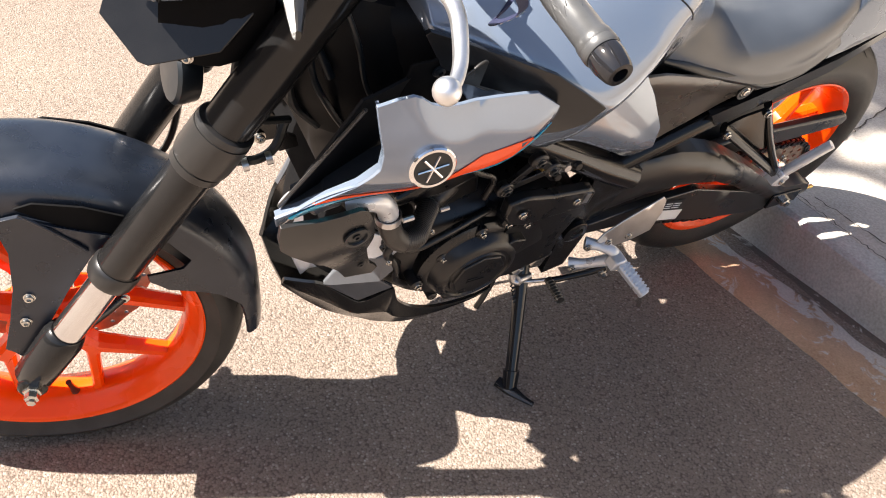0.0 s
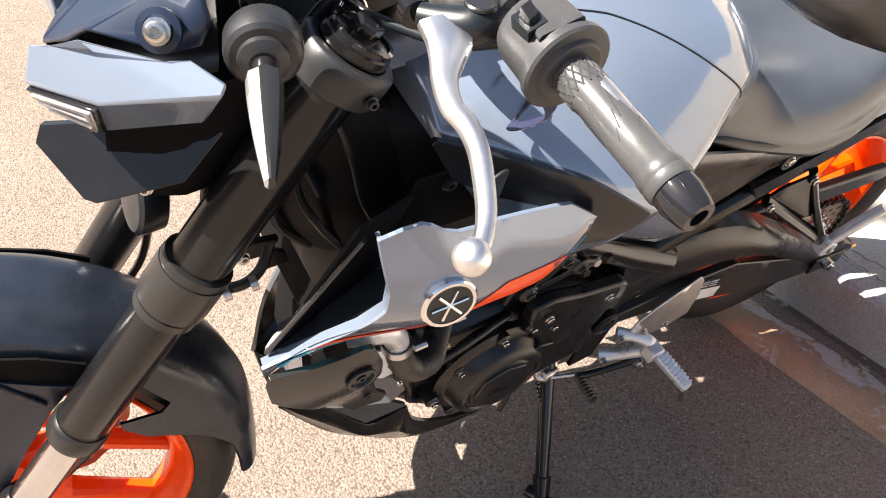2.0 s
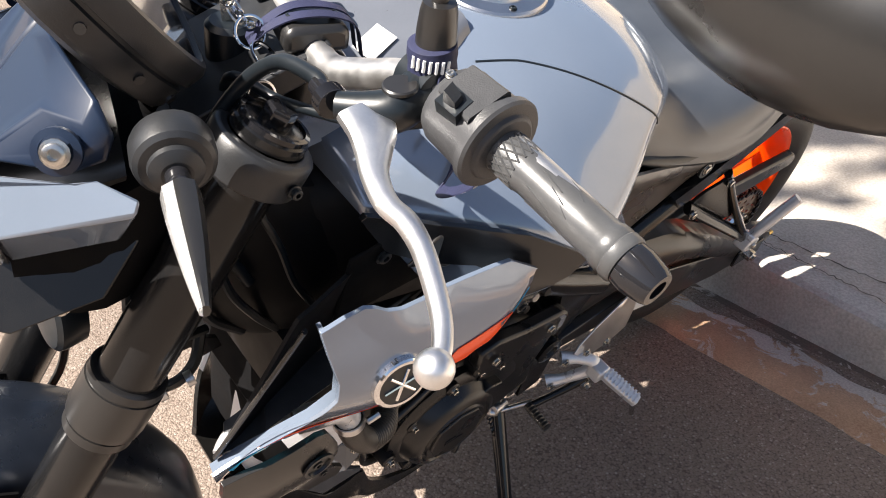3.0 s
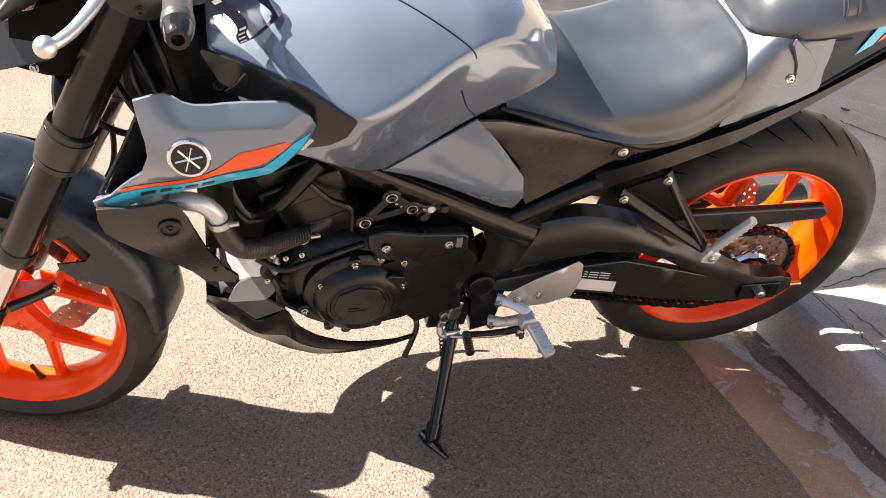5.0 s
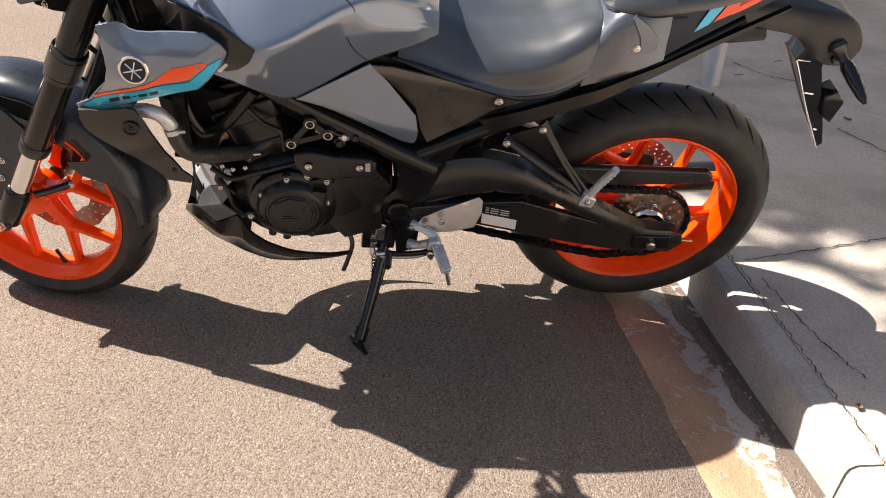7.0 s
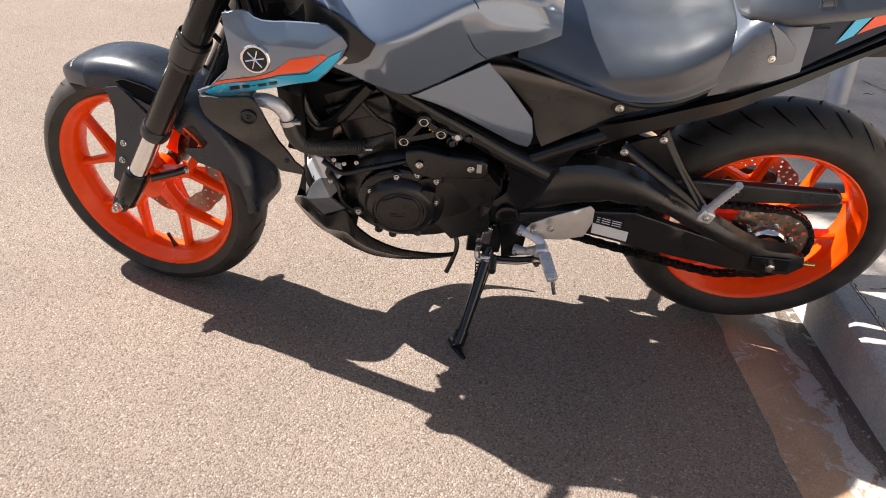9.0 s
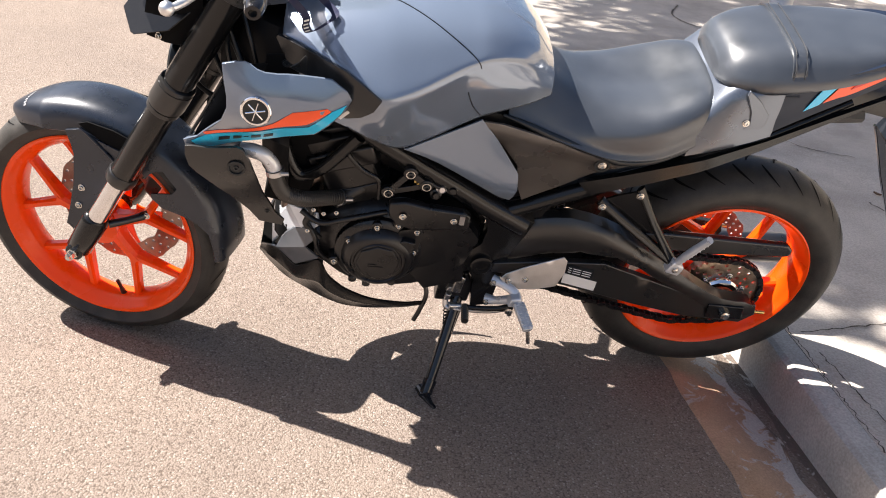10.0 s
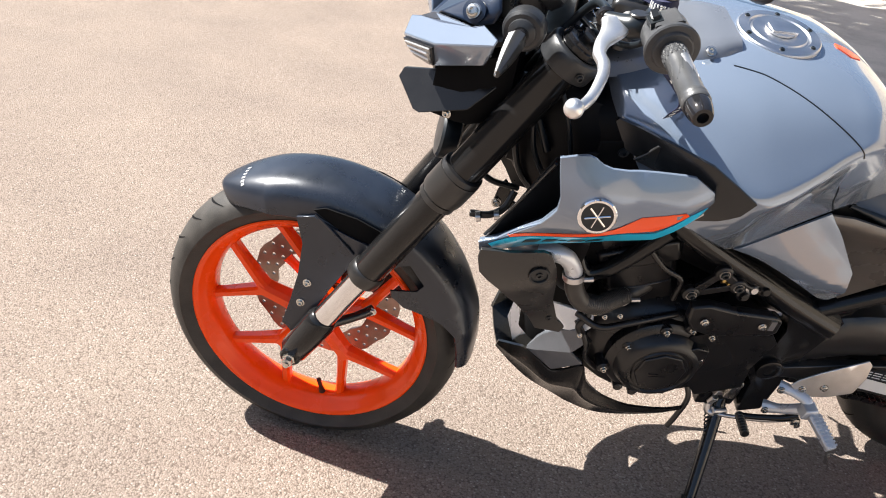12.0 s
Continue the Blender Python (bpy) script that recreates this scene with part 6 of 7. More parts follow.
for pts, r in (([(0.43, -0.14, 0.50), (0.47, -0.155, 0.485), (0.52, -0.155, 0.500), (0.60, -0.14, 0.515)], 0.006), ([(0.44, -0.13, 0.47), (0.46, -0.15, 0.44), (0.47, -0.15, 0.40), (0.50, -0.14, 0.36)], 0.005),
               ([(0.50, -0.13, 0.66), (0.54, -0.14, 0.62), (0.575, -0.145, 0.60), (0.58, -0.14, 0.55)], 0.005), ([(0.66, -0.14, 0.62), (0.69, -0.15, 0.60), (0.72, -0.14, 0.60), (0.77, -0.13, 0.58)], 0.004),
               ([(0.42, -0.12, 0.52), (0.45, -0.14, 0.50), (0.44, -0.145, 0.47), (0.47, -0.14, 0.43)], 0.006)):
    P("engine_hose", tube(bmesh.new(), pts, r, 10), CASE, "thin black engine hose")
for x, y, z in ((0.455, -0.152, 0.515), (0.475, -0.150, 0.505), (0.445, -0.15, 0.455), (0.50, -0.150, 0.51)):
    P("small_bolt", bolt_bm((x, y, z), (0, -1, 0.1), 0.004, 0.004), ZINC, parent=case)
hs = bmesh.new()
hv = [hs.verts.new(p) for p in ((0.381, -0.060, 0.452), (0.404, -0.095, 0.474), (0.460, -0.135, 0.490), (0.464, -0.140, 0.463), (0.430, -0.132, 0.448), (0.375, -0.060, 0.340), (0.445, -0.140, 0.440), (0.400, -0.100, 0.405), (0.367, -0.055, 0.318), (0.372, 0.0, 0.452), (0.362, 0.0, 0.325), (0.385, -0.088, 0.440))]
for f in ((0, 11, 7, 5), (0, 1, 11), (1, 2, 3, 4), (11, 1, 4, 7), (4, 3, 6, 7), (0, 5, 8, 10, 9)):
    hs.faces.new([hv[i] for i in f])
made = bmesh.ops.extrude_face_region(hs, geom=hs.faces[:])
for v in made["geom"]:
    if isinstance(v, bmesh.types.BMVert):
        v.co += Vector((0.006, 0.006, -0.002))
P("header_shield", hs, HEADER, "faceted silver shield over the exhaust header", 0.002, sharp=15)
for s in (-1, 1):
    m = (lambda b: b) if s < 0 else mirrored
    pl_ = bmesh.new()
    pv_ = [pl_.verts.new(p) for p in ((0.379, -0.103, 0.358), (0.391, -0.105, 0.392), (0.400, -0.110, 0.411), (0.415, -0.120, 0.433), (0.442, -0.140, 0.456), (0.455, -0.146, 0.457), (0.461, -0.151, 0.433), (0.442, -0.152, 0.409), (0.472, -0.150, 0.378), (0.424, -0.141, 0.347), (0.389, -0.113, 0.366))]
    for f in ((0, 1, 2, 10), (2, 3, 4, 7, 10), (4, 5, 6, 7), (10, 7, 8, 9), (0, 10, 9)):
        pl_.faces.new([pv_[i] for i in f])
    made = bmesh.ops.extrude_face_region(pl_, geom=pl_.faces[:])
    for v in made["geom"]:
        if isinstance(v, bmesh.types.BMVert):
            v.co += Vector((0.003, 0.008, -0.002))
    P("belly_plate", m(pl_), BELLY, "faceted grey side plate on the belly pan", 0.002, sharp=15)
P("front_bracket", skin([(0.278, 0.646), (0.287, 0.669), (0.297, 0.656), (0.303, 0.628), (0.332, 0.608), (0.338, 0.589), (0.311, 0.585), (0.3, 0.612), (0.283, 0.612), (0.275, 0.624)], lambda x, z: -0.02, 0.006, 0.02), SATINBLACK, "black bracket with a bolt behind the fork", 0.0015)
P("bracket_bolt", bolt_bm((0.279, -0.022, 0.623), (0, -1, 0.2), 0.007, 0.007), ZINC)
# matt black filler, added so the belly pan's inside reads as shaded
P("header_cover", hull([(0.372, [(0, 0.450), (0.050, 0.445), (0.055, 0.360), (0, 0.350)]), (0.400, [(0, 0.490), (0.085, 0.480), (0.095, 0.360), (0, 0.330)]), (0.460, [(0, 0.520), (0.110, 0.510), (0.115, 0.350), (0, 0.300)])], 2, 2), MATTE, "added dark block that stands for shade behind the belly pan")
P("exhaust_header", tube(bmesh.new(), [(0.46, -0.06, 0.54), (0.42, -0.07, 0.50), (0.405, -0.07, 0.44), (0.43, -0.05, 0.32), (0.55, 0.0, 0.26), (0.80, 0.05, 0.25), (1.0, 0.12, 0.24)], 0.02, 14), STEEL, "steel exhaust header pipe")
belly_up = [(0.343, 0.052, 0.312), (0.360, 0.080, 0.338), (0.379, 0.103, 0.356), (0.402, 0.124, 0.350), (0.424, 0.142, 0.345), (0.448, 0.148, 0.360), (0.472, 0.151, 0.374), (0.490, 0.150, 0.333), (0.513, 0.149, 0.305), (0.540, 0.148, 0.284), (0.590, 0.146, 0.261), (0.660, 0.142, 0.251), (0.705, 0.134, 0.250)]
belly_low = [(0.340, 0.050, 0.296), (0.366, 0.076, 0.285), (0.392, 0.098, 0.276), (0.412, 0.108, 0.268), (0.432, 0.116, 0.262), (0.452, 0.123, 0.256), (0.474, 0.129, 0.246), (0.496, 0.133, 0.238), (0.520, 0.136, 0.230), (0.545, 0.138, 0.226), (0.592, 0.138, 0.224), (0.660, 0.136, 0.230), (0.705, 0.130, 0.236)]
up_, low_ = spline(belly_up, 4), spline(belly_low, 4)
for s in (-1, 1):
    flank = bmesh.new()
    rows = []
    for a, b in zip(up_, low_):
        mid = (a + b) / 2 + np.array((0, 0.10 * (a[2] - b[2]), 0.0))
        ring = [a, a * 0.35 + b * 0.15 + mid * 0.5, mid, a * 0.15 + b * 0.4 + mid * 0.45, b, b + np.array((0.002, -0.006, 0.003)), mid + np.array((0.002, -0.009, 0)), a + np.array((0.002, -0.006, -0.001))]
        rows.append([(p[0], s * p[1], p[2]) for p in ring])
    rings(flank, rows)
    P("belly_pan", flank, GLOSSPLASTIC, "glossy black side of the belly pan", sharp=32)
keel = bmesh.new()
rings(keel, [[(p[0] + 0.002, k_ * (p[1] - 0.003), p[2] + dz + 0.002) for k_, dz in ((-1, 0), (-0.5, -0.006), (0, -0.008), (0.5, -0.006), (1, 0), (1, 0.004), (0, -0.003), (-1, 0.004))] for p in low_[:26]])
P("belly_keel", keel, GLOSSPLASTIC, "black underside of the belly pan")

# ---- swingarm, pegs, stand, exhaust ----
def arm_round(x, z):
    """How far the swingarm's section bulges at a place: 1 along its middle, 0 at its edges."""
    top = float(np.interp(x, [0.805, 0.86, 0.91, 0.98, 1.06, 1.12, 1.20, 1.29, 1.37, 1.43], [0.445, 0.480, 0.512, 0.532, 0.522, 0.497, 0.450, 0.392, 0.350, 0.345]))
    low = float(np.interp(x, [0.82, 0.87, 0.95, 1.02, 1.10, 1.15, 1.22, 1.30, 1.38], [0.360, 0.385, 0.425, 0.445, 0.447, 0.428, 0.385, 0.345, 0.300]))
    q = (2 * z - top - low) / (top - low)
    return math.sqrt(max(0.0, 1 - q * q))



for s in (-1, 1):
    m = (lambda b: b) if s < 0 else mirrored
    sa = P("swingarm", m(skin([(0.805, 0.445), (0.86, 0.480), (0.91, 0.512), (0.98, 0.532), (1.06, 0.522), (1.12, 0.497), (1.20, 0.450), (1.29, 0.392), (1.37, 0.350), (1.43, 0.345), (1.455, 0.330), (1.455, 0.300), (1.38, 0.300), (1.30, 0.345), (1.22, 0.385), (1.15, 0.428), (1.10, 0.447), (1.02, 0.445), (0.95, 0.425), (0.87, 0.385), (0.82, 0.360)], lambda x, z: -(0.112 + 0.038 * min(1, max(0, x - 0.85) / 0.28) + (0.018 - 0.014 * min(1, max(0, x - 1.1) / 0.22)) * arm_round(x, z)), 0.032, 0.014, 2)), PLASTIC, "black arched swingarm", 0.004)
    P("lower_arm", m(skin([(0.84, 0.400), (0.96, 0.418), (1.08, 0.425), (1.20, 0.385), (1.32, 0.345), (1.46, 0.335), (1.468, 0.305), (1.44, 0.276), (1.30, 0.284), (1.18, 0.308), (1.05, 0.340), (0.92, 0.370), (0.84, 0.374)], lambda x, z: -(0.146 + 0.006 * (x - 0.84)), 0.016, 0.03)), PLASTIC, parent=sa, bevel=0.004, label="flat black lower arm and chain guard")
    P("arm_web", m(skin([(0.830, 0.440), (0.880, 0.470), (0.960, 0.490), (1.060, 0.490), (1.105, 0.450), (1.110, 0.415), (1.040, 0.370), (0.960, 0.350), (0.840, 0.335)], lambda x, z: -0.104, 0.01, 0.03)), CASE, parent=sa, label="dark web between the arms")
    if s < 0:
        P("chain_guard", skin([(1.10, 0.470), (1.20, 0.482), (1.30, 0.480), (1.495, 0.476), (1.510, 0.462), (1.508, 0.446), (1.495, 0.442), (1.31, 0.432), (1.14, 0.440)], lambda x, z: -0.098, 0.018, 0.03), PLASTIC, parent=sa, bevel=0.004, label="straight black chain guard")
    P("axle_plate", m(skin([(1.345, 0.335), (1.43, 0.333), (1.437, 0.295), (1.35, 0.292)], lambda x, z: -0.158, 0.006)), SATINBLACK, parent=sa, bevel=0.002)
    P("axle_nut", m(lathe(bmesh.new(), [(0.015, 0), (0.015, 0.003), (0.0115, 0.004), (0.0115, 0.014), (0.007, 0.016), (0.007, 0.019), (0.003, 0.019)], (1.389, -0.154, 0.312), (0, -1, 0), 6)), ZINC, parent=sa)
    P("chain_adjuster", m(rod(bmesh.new(), (1.452, -0.145, 0.312), (1.490, -0.145, 0.310), 0.0045, None, 10)), BRASS, parent=sa)
    P("arm_bolt", m(bolt_bm((1.235, -0.150, 0.395), (0, -1, 0), 0.008, 0.006)), INK, parent=sa)
    P("arm_bolt", m(bolt_bm((0.985, -0.149, 0.425), (0, -1, 0), 0.006, 0.005)), INK, parent=sa)
    if s < 0:
        P("data_sticker", skin([(0.999, 0.416), (1.060, 0.407), (1.062, 0.381), (1.000, 0.396)], lambda x, z: -0.1490, 0.0008), INK, parent=sa, label="dark sticker with small white print")
        P("blank_label", skin([(0.996, 0.391), (1.075, 0.371), (1.075, 0.343), (0.997, 0.362)], lambda x, z: -0.1495, 0.0008), WHITE, parent=sa, label="blank white label")
        for i in range(3):
            for x0, x1 in ((1.003, 1.010), (1.014, 1.032), (1.036, 1.056)):
                zb = lambda x: 0.4095 - 0.0062 * i - 0.22 * (x - 1.003)
                P("print_bar", skin([(x0, zb(x0)), (x1, zb(x1)), (x1, zb(x1) - 0.0016), (x0, zb(x0) - 0.0016)], lambda x, z: -0.1502, 0.0008), WHITE, parent=sa)
    # pillion peg hanger
    hg = P("peg_hanger", m(join(tube(bmesh.new(), [(1.020, -0.146, 0.600), (1.09, -0.165, 0.555), (1.20, -0.185, 0.485)], [0.011, 0.010, 0.012], 10, 4, 0.6), tube(bmesh.new(), [(1.092, -0.146, 0.640), (1.14, -0.165, 0.565), (1.20, -0.185, 0.485)], [0.011, 0.010, 0.012], 10, 4, 0.6))), SATINBLACK, "black triangular pillion peg hanger")
    for x, z in ((1.024, 0.592), (1.092, 0.628)):
        P("bolt", m(bolt_bm((x, -0.156, z), (0, -1, 0), 0.007, 0.006)), ZINC, parent=hg)
    P("web", m(skin([(1.020, 0.598), (1.092, 0.638), (1.128, 0.580), (1.150, 0.540), (1.120, 0.535), (1.070, 0.566)], lambda x, z: -0.146 - 0.20 * max(0, x - 1.05), 0.005)), SATINBLACK, parent=hg)
    peg = P("pillion_peg", m(tube(bmesh.new(), [(1.203, -0.194, 0.486), (1.221, -0.203, 0.532), (1.241, -0.214, 0.579)], [0.0105, 0.0120, 0.0105], 12, 5, 0.75)), SILVER, "folded aluminium pillion peg")
    P("peg_tread", m(join(*[tube(bmesh.new(), [(1.2020 + 0.0042 * i, -0.2015 - 0.0022 * i, 0.497 + 0.0100 * i), (1.2125 + 0.0042 * i, -0.2015 - 0.0022 * i, 0.494 + 0.0100 * i)], 0.0016, 6, 1) for i in range(8)])), SILVER, parent=peg)
    P("peg_hinge", m(join(plate(bmesh.new(), [(1.185, 0.470), (1.215, 0.462), (1.222, 0.486), (1.196, 0.500)], -0.205, -0.180))), SILVER, parent=peg, bevel=0.003)
    P("peg_bolt", m(bolt_bm((1.203, -0.206, 0.480), (0, -1, 0), 0.006, 0.004)), ZINC, parent=peg)
    # rider peg assembly
    heel = P("heel_guard", m(skin([(0.856, 0.379), (0.867, 0.392), (0.903, 0.41), (0.984, 0.442), (0.993, 0.433), (0.993, 0.404), (0.979, 0.371), (0.933, 0.359), (0.884, 0.357)], lambda x, z: -0.1563 - 0.25 * (0.4336 - z), 0.003, 0.012)), ALU, "flat brushed aluminium heel guard", 0.0012)
    P("peg_bracket", m(join(tube(bmesh.new(), [(0.844, -0.158, 0.364), (0.866, -0.172, 0.366), (0.886, -0.188, 0.364), (0.894, -0.197, 0.352)], [0.0115, 0.009, 0.010, 0.013], 12, 5, 0.6), tube(bmesh.new(), [(0.8405, -0.156, 0.300), (0.860, -0.170, 0.312), (0.880, -0.186, 0.334), (0.894, -0.197, 0.352)], [0.0125, 0.009, 0.010, 0.013], 12, 5, 0.6))), SILVER, "cast aluminium peg bracket", parent=heel)
    for q in ((0.844, -0.168, 0.364), (0.8405, -0.166, 0.300), (0.872, -0.178, 0.384), (0.905, -0.184, 0.398)):
        P("bolt", m(bolt_bm(q, (0, -1, 0), 0.0065, 0.005)), ZINC, parent=heel)
    pa, pb = Vector((0.8975, -0.212, 0.352)), Vector((0.9155, -0.272, 0.3365))
    pd = (pb - pa).normalized()
    pw = pd.cross(Vector((0, 0, 1))).normalized()
    pn = pw.cross(pd)
    body = bmesh.new()
    rings(body, [[pa.lerp(pb, f) + pw * w_ * u + pn * v for u, v in ((-1, 0.003), (-0.8, 0.0055), (0.8, 0.0055), (1, 0.003), (0.9, -0.006), (0, -0.008), (-0.9, -0.006))] for f, w_ in ((0, 0.0125), (0.08, 0.0130), (0.8, 0.0115), (0.97, 0.0108), (1.0, 0.0090))])
    fp = P("rider_peg", m(body), SILVER, "ribbed aluminium rider peg", 0.0008)
    for i in range(9):
        for u in (-0.55, 0.55):
            q = pa.lerp(pb, 0.08 + 0.105 * i) + pw * u * 0.0122 + pn * 0.0055
            cleat = bmesh.new()
            rings(cleat, [[q + pw * a * f + pd * b * f + pn * h for a, b in ((-0.0052, -0.0020), (0.0052, -0.0020), (0.0052, 0.0020), (-0.0052, 0.0020))] for h, f in ((-0.0005, 1.0), (0.0026, 0.7))])
            P("cleat", m(cleat), SILVER, parent=fp)
    P("peg_hinge", m(plate(bmesh.new(), [(0.876, 0.340), (0.880, 0.362), (0.900, 0.367), (0.908, 0.350), (0.902, 0.338)], -0.214, -0.190)), SILVER, parent=heel, bevel=0.003)
    P("hinge_pin", m(bolt_bm((0.893, -0.2135, 0.352), (0, -1, 0), 0.006, 0.003)), ALU, parent=heel)
    P("peg_feeler", m(rod(bmesh.new(), (0.915, -0.264, 0.336), (0.924, -0.272, 0.296), 0.0042, None, 12)), ZINC, parent=fp)

P("shift_rod", join(tube(bmesh.new(), [(0.765, -0.128, 0.232), (0.80, -0.145, 0.246), (0.850, -0.172, 0.276), (0.884, -0.186, 0.302)], 0.0042, 10), tube(bmesh.new(), [(0.760, -0.118, 0.250), (0.763, -0.126, 0.236), (0.775, -0.134, 0.236)], 0.0070, 10)), ALU, "bright gear shift rod")
sl = P("shift_lever", tube(bmesh.new(), [(0.892, -0.190, 0.318), (0.868, -0.184, 0.302), (0.830, -0.176, 0.290), (0.797, -0.170, 0.284)], [0.0085, 0.0065, 0.0055, 0.0060], 12), SATINBLACK, "black gear shift lever")
toe = P("toe_piece", rod(bmesh.new(), (0.7966, -0.166, 0.283), (0.793, -0.214, 0.286), 0.0078, 0.0074, 16), PLASTIC, "black ribbed rubber toe piece", parent=sl)
for i in range(7):
    P("toe_rib", lathe(bmesh.new(), [(0.0074, -0.0012), (0.0088, 0), (0.0074, 0.0012)], Vector((0.7960, -0.174, 0.2835)).lerp(Vector((0.7932, -0.211, 0.2858)), i / 6), (-0.07, -1, 0.06), 14, True), PLASTIC, parent=toe)
P("lever_nut", lathe(bmesh.new(), [(0.010, 0), (0.010, 0.012), (0.006, 0.014), (0.006, 0.02)], (0.887, -0.186, 0.308), (0, -1, 0), 6), ZINC, parent=sl)
stand = P("side_stand", tube(bmesh.new(), [(0.790, -0.100, 0.262), (0.782, -0.128, 0.232), (0.760, -0.192, 0.165), (0.737, -0.256, 0.098)], [0.0145, 0.0130, 0.0120, 0.0115], 16), SMOKE, "glossy black side stand with its foot on the asphalt")
P("stand_foot", join(rod(bmesh.new(), (0.742, -0.242, 0.113), (0.733, -0.265, 0.090), 0.0155, 0.0140, 16), tube(bmesh.new(), [(0.718, -0.245, 0.084), (0.728, -0.272, 0.092), (0.740, -0.298, 0.100), (0.750, -0.316, 0.106)], [0.013, 0.015, 0.008, 0.005], 12, 4, 0.5)), SMOKE, parent=stand)
P("stand_spring", tube(bmesh.new(), [(0.764 + 0.0045 * math.cos(k * 1.3), -0.105 - 0.0012 * k, 0.248 - 0.0010 * k + 0.0045 * math.sin(k * 1.3)) for k in range(64)], 0.0016, 6, 1), SMOKE, parent=stand)
P("stand_strut", tube(bmesh.new(), [(0.800, -0.112, 0.232), (0.790, -0.132, 0.205), (0.772, -0.172, 0.158), (0.752, -0.222, 0.112)], 0.0060, 10), SMOKE, parent=stand)
P("stand_knuckle", join(rod(bmesh.new(), (0.768, -0.132, 0.243), (0.796, -0.128, 0.241), 0.0085, None, 14), rod(bmesh.new(), (0.762, -0.120, 0.255), (0.764, -0.126, 0.278), 0.0075, None, 6), plate(bmesh.new(), [(0.755, 0.286), (0.776, 0.290), (0.780, 0.300), (0.760, 0.300)], -0.130, -0.112)), ALU, "bright worn pivot of the stand", parent=stand, bevel=0.0012)
P("stand_bracket", plate(bmesh.new(), [(0.735, 0.245), (0.81, 0.245), (0.815, 0.30), (0.80, 0.335), (0.74, 0.33)], -0.118, -0.085), CASE, parent=stand, bevel=0.004)
P("stand_switch", join(plate(bmesh.new(), [(0.765, 0.300), (0.785, 0.298), (0.790, 0.345), (0.77, 0.350)], -0.145, -0.118), rod(bmesh.new(), (0.778, -0.118, 0.34), (0.778, -0.150, 0.345), 0.009)), ZINC, parent=stand, bevel=0.002)
P("drain_hose", tube(bmesh.new(), [(0.70, -0.10, 0.30), (0.715, -0.12, 0.265), (0.705, -0.13, 0.22), (0.695, -0.135, 0.19)], 0.0055, 10), PLASTIC, "short black drain hose")
P("exhaust_muffler", join(lathe(bmesh.new(), [(0.022, 0), (0.036, 0.06), (0.040, 0.16), (0.040, 0.56), (0.036, 0.585), (0.022, 0.587), (0.022, 0.56)], (1.10, 0.150, 0.215), (1, 0.02, 0.045), 32)), PLASTIC, "matt black muffler on the far side")
P("shock_absorber", join(tube(bmesh.new(), [(0.96 + 0.05 * k / 70 + 0.030 * math.cos(k * 0.62), 0.030 * math.sin(k * 0.62), 0.44 + 0.17 * k / 70) for k in range(71)], 0.005, 8, 2), rod(bmesh.new(), (0.955, 0, 0.42), (1.015, 0, 0.63), 0.017)), CASE, "black coil spring shock absorber")
P("inner_mudguard", hull([(0.93, [(0, 0.60), (0.085, 0.60), (0.09, 0.55), (0, 0.54)]), (1.10, [(0, 0.69), (0.09, 0.68), (0.095, 0.64), (0, 0.65)]), (1.28, [(0, 0.78), (0.09, 0.77), (0.09, 0.72), (0, 0.73)]), (1.46, [(0, 0.86), (0.08, 0.85), (0.08, 0.82), (0, 0.82)])], 3, 2), PLASTIC, "black inner mudguard above the rear tyre")


